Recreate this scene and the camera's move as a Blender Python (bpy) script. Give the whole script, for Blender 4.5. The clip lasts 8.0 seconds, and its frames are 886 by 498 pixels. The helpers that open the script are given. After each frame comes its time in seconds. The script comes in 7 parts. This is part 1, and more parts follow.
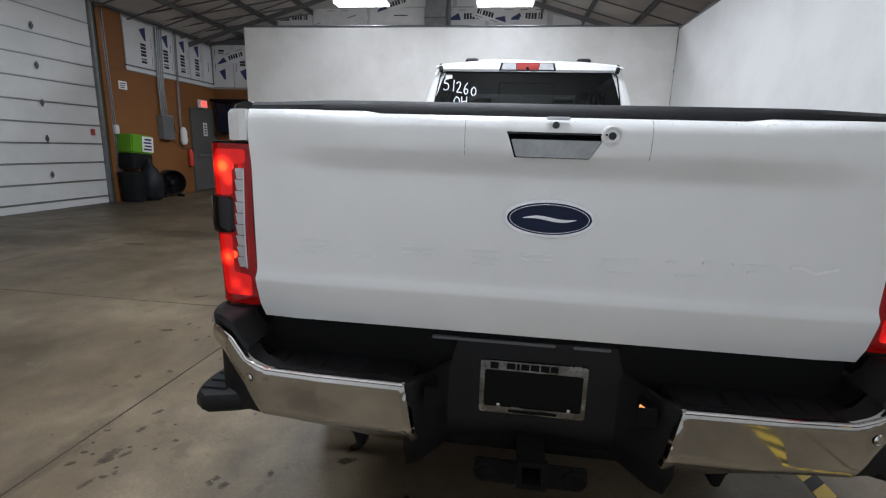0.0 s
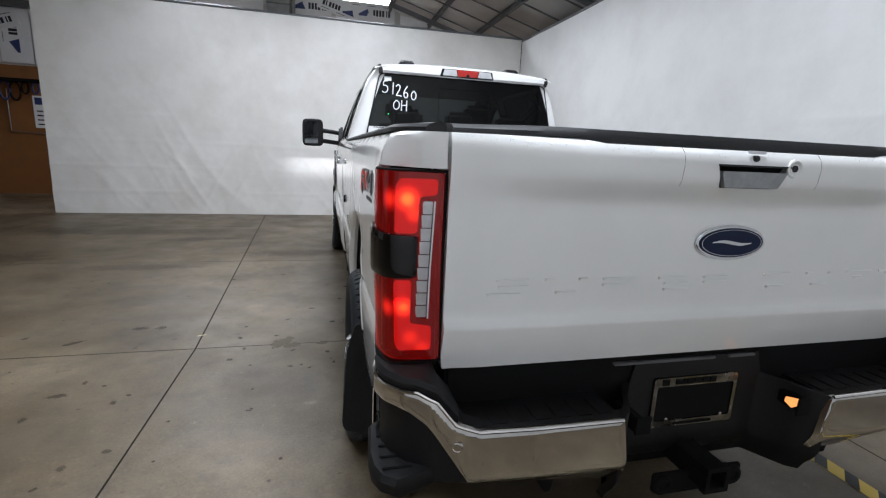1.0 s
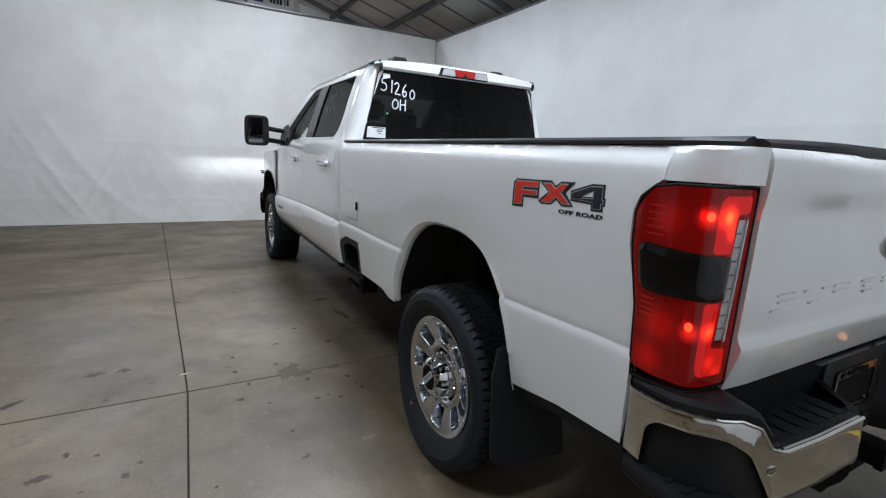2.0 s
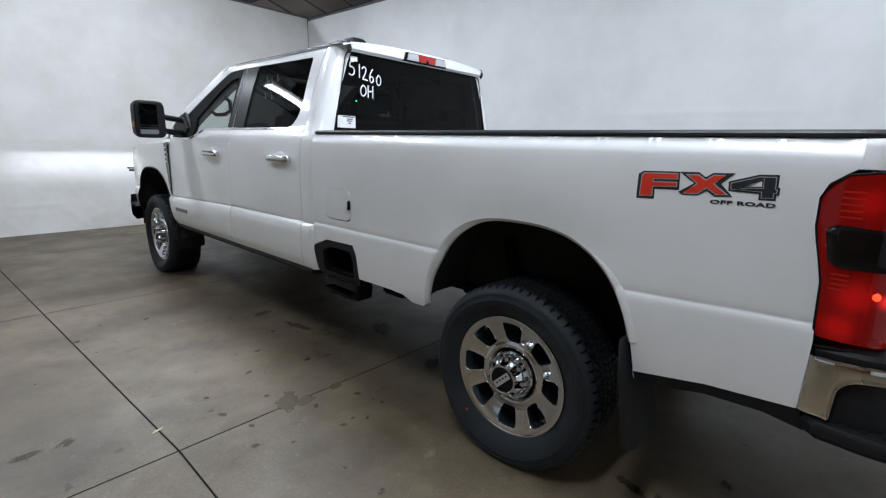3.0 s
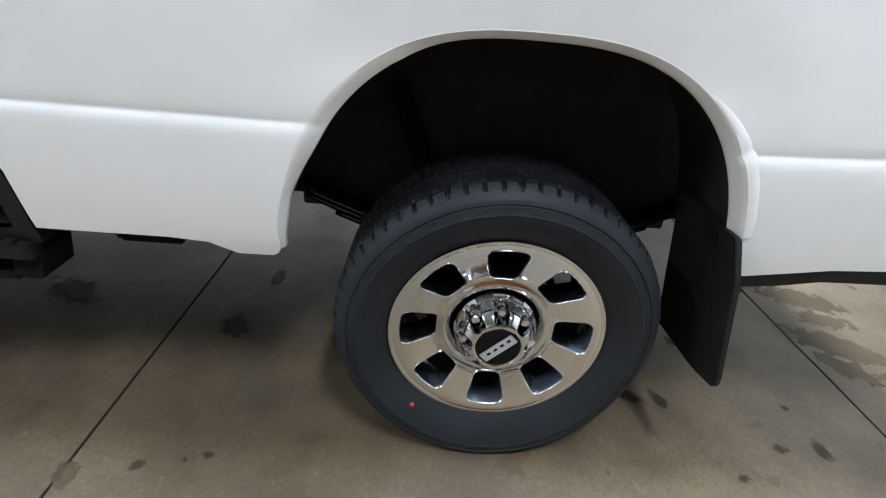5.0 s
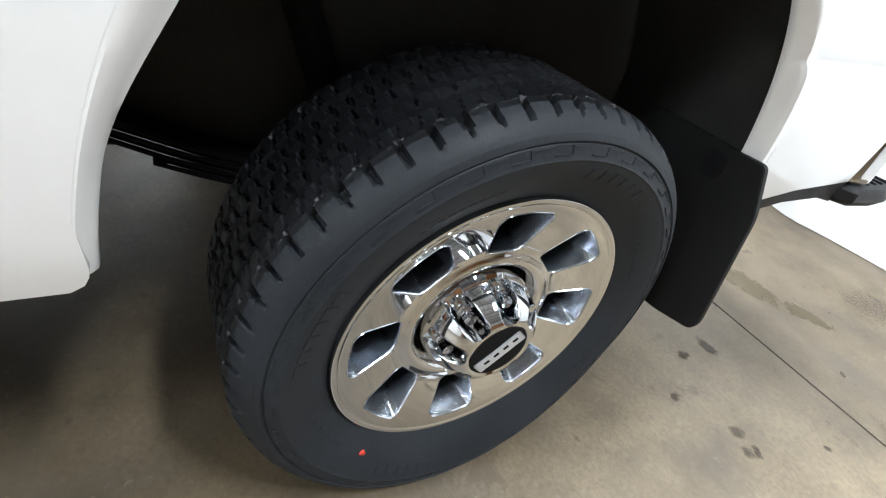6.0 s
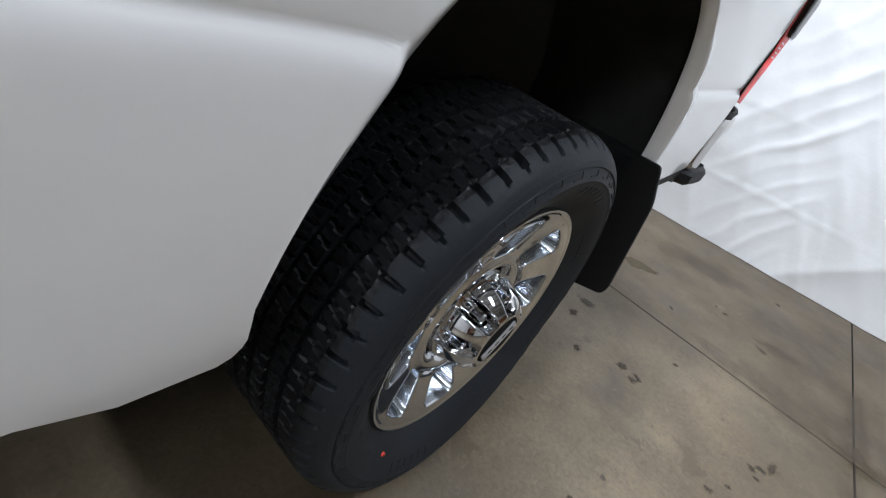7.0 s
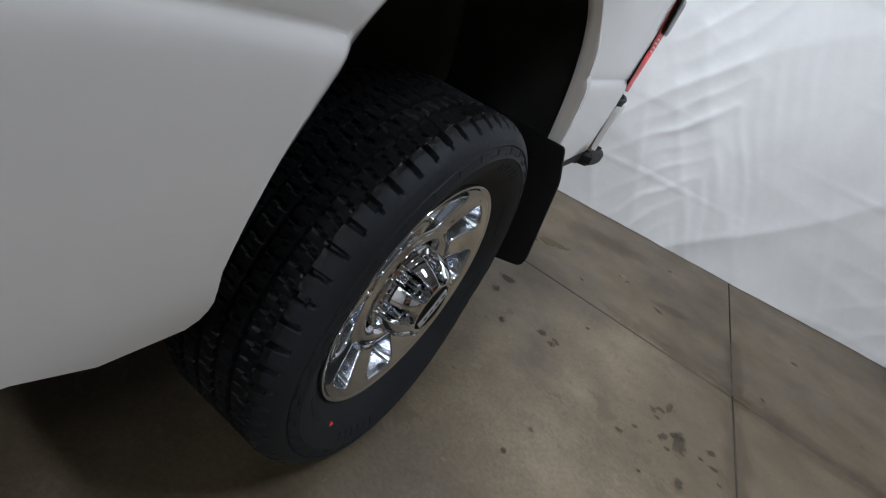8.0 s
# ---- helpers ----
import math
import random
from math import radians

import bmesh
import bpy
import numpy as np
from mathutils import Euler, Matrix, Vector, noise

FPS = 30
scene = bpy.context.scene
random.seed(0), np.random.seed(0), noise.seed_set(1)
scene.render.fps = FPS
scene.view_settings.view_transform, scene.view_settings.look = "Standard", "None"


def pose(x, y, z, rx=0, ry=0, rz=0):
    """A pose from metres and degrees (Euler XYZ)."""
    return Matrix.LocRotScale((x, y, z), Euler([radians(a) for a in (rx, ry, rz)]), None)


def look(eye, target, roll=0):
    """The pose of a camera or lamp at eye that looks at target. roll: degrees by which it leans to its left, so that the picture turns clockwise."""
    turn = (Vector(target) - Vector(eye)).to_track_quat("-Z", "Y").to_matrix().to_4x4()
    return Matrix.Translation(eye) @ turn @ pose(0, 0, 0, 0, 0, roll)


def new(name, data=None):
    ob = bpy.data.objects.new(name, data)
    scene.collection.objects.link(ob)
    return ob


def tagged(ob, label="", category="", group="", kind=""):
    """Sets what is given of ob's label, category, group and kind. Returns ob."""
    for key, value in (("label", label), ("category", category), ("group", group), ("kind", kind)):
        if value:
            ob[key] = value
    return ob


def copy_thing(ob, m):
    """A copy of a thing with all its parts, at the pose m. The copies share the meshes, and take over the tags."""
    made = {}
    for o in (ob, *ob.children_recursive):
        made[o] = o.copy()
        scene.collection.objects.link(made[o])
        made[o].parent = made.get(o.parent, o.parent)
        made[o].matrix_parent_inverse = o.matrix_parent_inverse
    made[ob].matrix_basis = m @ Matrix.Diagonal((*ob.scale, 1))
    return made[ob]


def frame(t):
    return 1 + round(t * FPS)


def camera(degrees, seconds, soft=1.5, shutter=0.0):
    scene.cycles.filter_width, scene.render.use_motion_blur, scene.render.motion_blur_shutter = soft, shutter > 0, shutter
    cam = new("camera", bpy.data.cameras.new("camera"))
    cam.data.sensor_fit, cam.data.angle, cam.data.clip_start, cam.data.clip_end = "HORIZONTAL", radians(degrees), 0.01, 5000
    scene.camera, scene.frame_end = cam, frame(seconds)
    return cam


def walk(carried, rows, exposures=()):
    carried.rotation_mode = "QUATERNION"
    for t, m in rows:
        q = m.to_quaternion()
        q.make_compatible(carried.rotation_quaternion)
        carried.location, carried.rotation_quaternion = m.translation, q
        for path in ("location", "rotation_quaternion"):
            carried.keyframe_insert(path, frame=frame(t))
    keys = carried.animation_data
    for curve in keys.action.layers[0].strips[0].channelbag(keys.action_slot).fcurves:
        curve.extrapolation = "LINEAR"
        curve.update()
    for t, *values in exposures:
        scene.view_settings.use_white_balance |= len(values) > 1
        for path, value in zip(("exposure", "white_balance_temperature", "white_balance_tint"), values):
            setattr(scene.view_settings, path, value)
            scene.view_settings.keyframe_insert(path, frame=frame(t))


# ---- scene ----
cam = camera(87.1, 8.0, 1.2)
PATH = [
    (0, (-0.114, -1.043, 1.398), (-0.366, 0.896, 0.978), 1.8),
    (0.2, (-0.321, -0.996, 1.407), (-0.439, 0.953, 0.974), 1.7),
    (0.5, (-0.61, -0.953, 1.419), (-0.498, 0.997, 0.991), 2.4),
    (0.8, (-0.909, -0.917, 1.416), (-0.566, 1.008, 0.994), 2.5),
    (1, (-1.102, -0.873, 1.446), (-0.616, 1.023, 1.034), 2.6),
    (1.2, (-1.291, -0.791, 1.415), (-0.678, 1.071, 1.019), 3.0),
    (1.5, (-1.555, -0.617, 1.427), (-0.797, 1.191, 1.029), 2.9),
    (1.7, (-1.723, -0.528, 1.433), (-0.874, 1.238, 1.034), 3.1),
    (2.8, (-2.529, 0.17, 1.449), (-1.204, 1.608, 1.029), 1.3),
    (3, (-2.635, 0.327, 1.436), (-1.178, 1.627, 1.004), 1.6),
    (3.2, (-2.715, 0.487, 1.425), (-1.126, 1.617, 0.979), 1.8),
    (3.5, (-2.733, 0.713, 1.408), (-0.989, 1.555, 0.911), 2.2),
    (3.7, (-2.677, 0.862, 1.365), (-0.872, 1.522, 0.808), 3.1),
    (4, (-2.534, 1.091, 1.335), (-0.707, 1.584, 0.688), 2.6),
    (4.2, (-2.432, 1.209, 1.276), (-0.598, 1.613, 0.588), 2.8),
    (4.5, (-2.278, 1.368, 1.236), (-0.456, 1.639, 0.458), 2.7),
    (4.7, (-2.142, 1.495, 1.251), (-0.343, 1.619, 0.385), 3.7),
    (5.8, (-1.421, 1.773, 0.963), (0.02, 1.005, -0.192), 13.6),
    (6, (-1.385, 1.867, 0.99), (-0.077, 0.879, -0.156), 16.9),
    (6.2, (-1.370, 1.925, 1.010), (-0.152, 0.822, -0.130), 18.1),
    (6.5, (-1.312, 2.005, 0.975), (-0.237, 0.71, -0.107), 21.5),
    (6.7, (-1.264, 2.055, 0.980), (-0.300, 0.653, -0.071), 23.1),
    (7, (-1.22, 2.136, 1.0), (-0.377, 0.642, -0.029), 24.1),
    (7.2, (-1.222, 2.176, 1.011), (-0.441, 0.635, 0.004), 24.2),
    (7.5, (-1.231, 2.204, 1.01), (-0.544, 0.601, 0.031), 24.3),
    (7.7, (-1.234, 2.214, 1.005), (-0.602, 0.577, 0.046), 24.6),
    (8, (-1.255, 2.218, 1.002), (-0.673, 0.544, 0.075), 25.7),
]
walk(cam, [(t, look(eye, target, roll)) for t, eye, target, roll in PATH], exposures=((0.0, -0.03, 6350, 12), (1.0, -0.11, 6350, 12), (1.5, -0.22, 6200, 11), (3.5, -0.03, 6120, 10), (4.5, 0.42, 6100, 10), (5.8, 1.52, 6350, 9), (6.1, 1.42, 6350, 9), (6.6, 0.90, 6330, 10), (7.1, 0.15, 6220, 12), (8.0, -0.26, 6280, 12)))

# ---- lamps and exposure ----
world = bpy.data.worlds.new("world")
world.use_nodes = True
world.node_tree.nodes["Background"].inputs[0].default_value = (0.5, 0.52, 0.55, 1)
world.node_tree.nodes["Background"].inputs[1].default_value = 0.02
scene.world = world
scene.view_settings.exposure = 0.0

# ceiling strip lamps: place and watts
LAMPS = [(-3.54, 9.9, 4.52, 112), (-0.36, 9.9, 4.50, 105), (-2.9, 6.0, 4.6, 82), (-0.36, 6.0, 4.6, 160),
         (-2.9, 0.85, 4.6, 94), (-0.36, 0.85, 4.6, 198)]


def area_lamp(x, y, z, watts):
    data = bpy.data.lights.new("tube_light", "AREA")
    data.shape, data.size, data.size_y, data.energy = "RECTANGLE", 1.18, 0.34, watts
    data.color = (0.86, 0.925, 1.0)
    ob = new("tube_light", data)
    ob.matrix_basis = pose(x, y, z)
    return ob


for lx, ly, lz, watts in LAMPS:
    area_lamp(lx, ly, lz - 0.075, watts)

for sx in (-1, 1):
    beam = bpy.data.lights.new("headlight_beam", "SPOT")
    beam.energy, beam.spot_size, beam.spot_blend, beam.shadow_soft_size = 150, radians(66), 1.0, 0.002
    beam.color = (0.93, 0.96, 1.0)
    new("headlight_beam", beam).matrix_basis = look((sx * 0.80, 6.93, 1.06), (sx * 0.80, 9.2, 1.06))


# ---- materials ----
def material(name, color, rough=0.5, metal=0.0, coat=0.0):
    m = bpy.data.materials.new(name)
    m.use_nodes = True
    b = m.node_tree.nodes["Principled BSDF"]
    b.inputs["Base Color"].default_value = (*color, 1)
    b.inputs["Roughness"].default_value = rough
    b.inputs["Metallic"].default_value = metal
    b.inputs["Coat Weight"].default_value = coat
    b.inputs["Coat Roughness"].default_value = 0.03
    if max(color) < 0.05 and not metal:
        b.inputs["Specular IOR Level"].default_value = 0.22
    return m


def node(m, kind, **values):
    n = m.node_tree.nodes.new(kind)
    for k, v in values.items():
        n.inputs[k.replace("_", " ")].default_value = v
    return n


def link(m, a, b):
    m.node_tree.links.new(a, b)


def noise_tex(m, scale, detail=4.0, rough=0.55, stretch=(1, 1, 1)):
    tc = m.node_tree.nodes.new("ShaderNodeTexCoord")
    mp = node(m, "ShaderNodeMapping", Scale=stretch)
    n = node(m, "ShaderNodeTexNoise", Scale=scale, Detail=detail, Roughness=rough)
    link(m, tc.outputs["Object"], mp.inputs[0])
    link(m, mp.outputs[0], n.inputs["Vector"])
    return n.outputs["Fac"]


def ramp(m, fac, stops):
    r = m.node_tree.nodes.new("ShaderNodeValToRGB")
    e = r.color_ramp.elements
    while len(e) < len(stops):
        e.new(0.5)
    for k, (p, c) in zip(e, stops):
        k.position, k.color = p, (*c, 1) if len(c) == 3 else c
    link(m, fac, r.inputs[0])
    return r.outputs[0]


def grey(v):
    return (v, v, v)


def mix_rgb(m, fac, a, b, blend="MIX"):
    n = m.node_tree.nodes.new("ShaderNodeMix")
    n.data_type, n.blend_type = "RGBA", blend
    for sock, val in ((n.inputs[0], fac), (n.inputs[6], a), (n.inputs[7], b)):
        if hasattr(val, "is_output"):
            link(m, val, sock)
        elif isinstance(val, (int, float)):
            sock.default_value = val
        else:
            sock.default_value = (*val, 1)
    return n.outputs[2]


def bump(m, height, strength, distance=0.01):
    b = m.node_tree.nodes["Principled BSDF"]
    n = node(m, "ShaderNodeBump", Strength=strength, Distance=distance)
    link(m, height, n.inputs["Height"])
    link(m, n.outputs[0], b.inputs["Normal"])


def varied(name, dark, light, rough=(0.4, 0.6), scale=6.0, grain=60.0, relief=0.1, metal=0.0, coat=0.0, stretch=(1, 1, 1)):
    """A surface whose colour and gloss vary at two scales."""
    m = material(name, light, 0.5, metal, coat)
    b = m.node_tree.nodes["Principled BSDF"]
    big = noise_tex(m, scale, 5, 0.6, stretch)
    fine = noise_tex(m, grain, 3, 0.6, stretch)
    blend = mix_rgb(m, 0.35, big, fine)
    link(m, ramp(m, blend, [(0.3, dark), (0.7, light)]), b.inputs["Base Color"])
    link(m, ramp(m, big, [(0.3, grey(rough[0])), (0.7, grey(rough[1]))]), b.inputs["Roughness"])
    bump(m, fine, relief, 0.004)
    return m


def paint_material():
    m = material("white_paint", (0.80, 0.80, 0.785), 0.28, 0.0, 1.0)
    b = m.node_tree.nodes["Principled BSDF"]
    dirt = noise_tex(m, 2.3, 6, 0.65)
    link(m, ramp(m, dirt, [(0.3, (0.765, 0.762, 0.745)), (0.65, (0.81, 0.81, 0.80))]), b.inputs["Base Color"])
    link(m, ramp(m, noise_tex(m, 9, 4), [(0.3, grey(0.02)), (0.75, grey(0.10))]), b.inputs["Coat Roughness"])
    return m


def concrete_material():
    m = material("concrete", (0.3, 0.28, 0.25), 0.4)
    b = m.node_tree.nodes["Principled BSDF"]
    tc = m.node_tree.nodes.new("ShaderNodeTexCoord")
    info = m.node_tree.nodes.new("ShaderNodeNewGeometry")

    def tex(scale, detail, rough, off=0.0):
        mp = node(m, "ShaderNodeMapping", Location=(off, off * 0.7, 0))
        n = node(m, "ShaderNodeTexNoise", Scale=scale, Detail=detail, Roughness=rough)
        link(m, info.outputs["Position"], mp.inputs[0])
        link(m, mp.outputs[0], n.inputs["Vector"])
        return n.outputs["Fac"]

    cloud = tex(0.75, 6, 0.62)
    base = ramp(m, cloud, [(0.36, (0.066, 0.052, 0.034)), (0.45, (0.104, 0.085, 0.059)), (0.55, (0.138, 0.115, 0.083)), (0.65, (0.192, 0.165, 0.124))])
    fine = ramp(m, tex(70, 6, 0.75), [(0.32, grey(0.70)), (0.68, grey(1.16))])
    col = mix_rgb(m, 1.0, base, fine, "MULTIPLY")
    # broad damp marks, pale scuffs and small dark drips
    damp = ramp(m, tex(1.9, 5, 0.6, 4.2), [(0.58, grey(0)), (0.70, grey(1))])
    col = mix_rgb(m, damp, col, (0.082, 0.071, 0.057))
    scuff = ramp(m, tex(3.1, 8, 0.75, 9.3), [(0.62, grey(0)), (0.72, grey(0.6))])
    col = mix_rgb(m, scuff, col, (0.245, 0.228, 0.20))
    drip = ramp(m, tex(7.5, 3, 0.5, 2.1), [(0.715, grey(0)), (0.735, grey(1))])
    col = mix_rgb(m, drip, col, (0.045, 0.036, 0.028))
    spot = ramp(m, tex(15, 2, 0.5, 6.6), [(0.70, grey(0)), (0.74, grey(0.75))])
    col = mix_rgb(m, spot, col, (0.062, 0.050, 0.038))
    pale = ramp(m, tex(26, 6, 0.7, 3.3), [(0.60, grey(0)), (0.74, grey(0.45))])
    col = mix_rgb(m, pale, col, (0.26, 0.245, 0.215))
    wet = ramp(m, tex(1.1, 7, 0.7, 12.7), [(0.50, grey(0)), (0.66, grey(0.55))])
    col = mix_rgb(m, wet, col, (0.098, 0.080, 0.058))
    # trowel mottle, ragged tyre grime and scattered drips
    mottle = ramp(m, tex(4.6, 7, 0.66, 15.1), [(0.34, grey(0.82)), (0.50, grey(1.0)), (0.66, grey(1.13))])
    col = mix_rgb(m, 1.0, col, mottle, "MULTIPLY")
    grime = ramp(m, tex(3.4, 9, 0.72, 21.4), [(0.605, grey(0)), (0.635, grey(0.55))])
    col = mix_rgb(m, grime, col, (0.070, 0.056, 0.038))
    col = mix_rgb(m, 1.0, col, (0.885, 0.807, 0.68), "MULTIPLY")
    link(m, col, b.inputs["Base Color"])
    link(m, ramp(m, tex(2.2, 5, 0.6, 1.0), [(0.3, grey(0.37)), (0.7, grey(0.60))]), b.inputs["Roughness"])
    bump(m, tex(90, 4, 0.7), 0.08, 0.003)
    return m


def tarpaulin_material(name, soiled, clean):
    """White coated cloth: crinkled, a little translucent."""
    m = material(name, clean, 0.45)
    b = m.node_tree.nodes["Principled BSDF"]
    soil = noise_tex(m, 1.1, 7, 0.65)
    link(m, ramp(m, soil, [(0.30, soiled), (0.62, clean)]), b.inputs["Base Color"])
    crinkle = mix_rgb(m, 0.15, noise_tex(m, 3.2, 7, 0.55), noise_tex(m, 22.0, 4, 0.6))
    bump(m, crinkle, 0.30, 0.02)
    cloth = node(m, "ShaderNodeBsdfTranslucent", Color=(0.75, 0.75, 0.74, 1))
    mix = node(m, "ShaderNodeMixShader", Fac=0.05)
    link(m, b.outputs[0], mix.inputs[1])
    link(m, cloth.outputs[0], mix.inputs[2])
    link(m, mix.outputs[0], m.node_tree.nodes["Material Output"].inputs[0])
    return m


def glass_material(name, tint, rough=0.0):
    m = bpy.data.materials.new(name)
    m.use_nodes = True
    t = m.node_tree
    t.nodes.remove(t.nodes["Principled BSDF"])
    clear = node(m, "ShaderNodeBsdfTransparent", Color=(*tint, 1))
    gloss = node(m, "ShaderNodeBsdfGlossy", Roughness=rough)
    facing = node(m, "ShaderNodeLayerWeight", Blend=0.5)
    fifth = m.node_tree.nodes.new("ShaderNodeMath")
    fifth.operation = "POWER"
    link(m, facing.outputs["Facing"], fifth.inputs[0])
    fifth.inputs[1].default_value = 5.0
    fres = m.node_tree.nodes.new("ShaderNodeMath")
    fres.operation = "MULTIPLY_ADD"
    link(m, fifth.outputs[0], fres.inputs[0])
    fres.inputs[1].default_value, fres.inputs[2].default_value = 0.28, 0.022
    mix = t.nodes.new("ShaderNodeMixShader")
    link(m, fres.outputs[0], mix.inputs[0])
    link(m, clear.outputs[0], mix.inputs[1])
    link(m, gloss.outputs[0], mix.inputs[2])
    link(m, mix.outputs[0], t.nodes["Material Output"].inputs[0])
    return m


def glow(name, color, strength):
    m = material(name, color, 0.4)
    b = m.node_tree.nodes["Principled BSDF"]
    b.inputs["Emission Color"].default_value = (*color, 1)
    b.inputs["Emission Strength"].default_value = strength
    return m


def lens_material(name, base, bulbs, even=0.10):
    """A lamp's red lens, lit from behind. bulbs: (place in the lamp's own space, reach, strength); even: the glow of the whole lens."""
    m = material(name, base, 0.10, 0.0, 0.25)
    b = m.node_tree.nodes["Principled BSDF"]
    tc = m.node_tree.nodes.new("ShaderNodeTexCoord")
    total = None
    for place, reach, strength in bulbs:
        d = m.node_tree.nodes.new("ShaderNodeVectorMath")
        d.operation = "DISTANCE"
        link(m, tc.outputs["Object"], d.inputs[0])
        d.inputs[1].default_value = place
        g = m.node_tree.nodes.new("ShaderNodeMapRange")
        g.interpolation_type = "SMOOTHERSTEP"
        link(m, d.outputs["Value"], g.inputs[0])
        g.inputs[1].default_value, g.inputs[2].default_value = 0.0, reach
        g.inputs[3].default_value, g.inputs[4].default_value = 1.0, 0.0
        p = m.node_tree.nodes.new("ShaderNodeMath")
        p.operation = "POWER"
        link(m, g.outputs[0], p.inputs[0])
        p.inputs[1].default_value = 2.0
        s = m.node_tree.nodes.new("ShaderNodeMath")
        s.operation = "MULTIPLY_ADD"
        link(m, p.outputs[0], s.inputs[0])
        s.inputs[1].default_value = strength
        if total:
            link(m, total, s.inputs[2])
        else:
            s.inputs[2].default_value = even
        total = s.outputs[0]
    link(m, total, b.inputs["Emission Strength"])
    heat = m.node_tree.nodes.new("ShaderNodeMath")
    heat.operation = "MULTIPLY"
    link(m, total, heat.inputs[0])
    heat.inputs[1].default_value = 0.2
    link(m, ramp(m, heat.outputs[0], [(0.20, (1.0, 0.010, 0.008)), (0.45, (1.0, 0.045, 0.014)), (0.80, (1.0, 0.28, 0.040))]), b.inputs["Emission Color"])
    # half of what lies behind shows through, tinted
    clear = node(m, "ShaderNodeBsdfTransparent", Color=(0.85, 0.035, 0.02, 1))
    mix = node(m, "ShaderNodeMixShader", Fac=0.45)
    link(m, b.outputs[0], mix.inputs[1])
    link(m, clear.outputs[0], mix.inputs[2])
    link(m, mix.outputs[0], m.node_tree.nodes["Material Output"].inputs[0])
    return m


PAINT = paint_material()
CONCRETE = concrete_material()
BLACK_PLASTIC = varied("black_plastic", (0.003, 0.003, 0.0035), (0.008, 0.008, 0.009), (0.48, 0.65), 5, 240, 0.25)
LINER = varied("wheel_liner_felt", (0.018, 0.018, 0.017), (0.046, 0.044, 0.040), (0.7, 0.9), 9, 200, 0.5)
RUBBER = varied("tyre_rubber", (0.0130, 0.0152, 0.0178), (0.0220, 0.0252, 0.0294), (0.50, 0.66), 7, 160, 0.15)
# tread darker than the sidewall: the arch's shade is put into its colour
SHADED_TREAD = varied("shaded_tread_rubber", (0.0040, 0.0044, 0.0050), (0.0085, 0.0092, 0.0105), (0.34, 0.55), 9, 120, 0.2)
FLAP = varied("mud_flap_rubber", (0.005, 0.005, 0.005), (0.010, 0.010, 0.010), (0.6, 0.75), 4, 90, 0.2)
CHROME = varied("chrome", (0.64, 0.65, 0.67), (0.70, 0.71, 0.73), (0.03, 0.06), 4, 30, 0.0, 1.0)
SATIN_CHROME = varied("satin_chrome", (0.42, 0.44, 0.47), (0.50, 0.52, 0.55), (0.14, 0.20), 6, 50, 0.0, 1.0)
WINDOW_CHROME = varied("brushed_chrome", (0.44, 0.47, 0.51), (0.52, 0.55, 0.59), (0.15, 0.20), 6, 50, 0.0, 1.0)
BUMPER_CHROME = varied("dusty_chrome", (0.60, 0.59, 0.57), (0.70, 0.69, 0.68), (0.035, 0.09), 3, 40, 0.004, 1.0)
PLATE_CHROME = varied("worn_dark_chrome", (0.10, 0.10, 0.10), (0.42, 0.42, 0.41), (0.12, 0.3), 22, 90, 0.05, 1.0)
BLACK_PLASTIC.node_tree.nodes["Principled BSDF"].inputs["Specular IOR Level"].default_value = 0.10
for dusty, sheen in ((BLACK_PLASTIC, 0.32), (LINER, 0.2), (FLAP, 0.3), (SHADED_TREAD, 0.34)):
    dusty.node_tree.nodes["Principled BSDF"].inputs["Specular IOR Level"].default_value = sheen
SILVER = material("silver_paint", (0.55, 0.56, 0.58), 0.3, 0.4)
STEEL = varied("dark_steel", (0.004, 0.004, 0.004), (0.010, 0.0095, 0.009), (0.75, 0.95), 8, 60, 0.2)
# near-black standing in for shade in gaps and recesses; dull black parts share it
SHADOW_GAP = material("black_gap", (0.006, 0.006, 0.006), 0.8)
# sheen lowered so these shaded black parts pick up less curtain reflection
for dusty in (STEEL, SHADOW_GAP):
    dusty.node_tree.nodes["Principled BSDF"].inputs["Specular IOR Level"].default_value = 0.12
GLOSS_BLACK = material("gloss_black", (0.008, 0.008, 0.009), 0.12, 0, 0.5)
PILLAR_BLACK = material("pillar_black", (0.006, 0.006, 0.007), 0.25)
PILLAR_BLACK.node_tree.nodes["Principled BSDF"].inputs["Specular IOR Level"].default_value = 0.2
PRIVACY = glass_material("privacy_glass", (0.045, 0.05, 0.052))
CLEAR = glass_material("clear_glass", (0.80, 0.85, 0.84))
SEAM_GREY = material("grey_seam", (0.30, 0.30, 0.30), 0.5)
TRIM_GREY = material("grey_trim", (0.10, 0.10, 0.105), 0.35)
SEAT = varied("seat_leather", (0.02, 0.02, 0.021), (0.035, 0.034, 0.034), (0.4, 0.6), 10, 120, 0.2)
MARKER = material("white_marker", (0.75, 0.76, 0.80), 0.6)
PAPER = varied("paper", (0.72, 0.72, 0.72), (0.82, 0.82, 0.82), (0.7, 0.8), 8, 60, 0.02)
INK = material("ink", (0.03, 0.03, 0.035), 0.6)
DECAL_RED = varied("red_vinyl", (0.60, 0.030, 0.010), (0.70, 0.042, 0.015), (0.4, 0.5), 12, 90, 0.0)
DECAL_DARK = material("dark_vinyl", (0.030, 0.032, 0.036), 0.35)
DECAL_GREY = material("silver_vinyl", (0.34, 0.34, 0.35), 0.35)
EMBLEM_BLUE = material("emblem_blue", (0.004, 0.010, 0.040), 0.3)
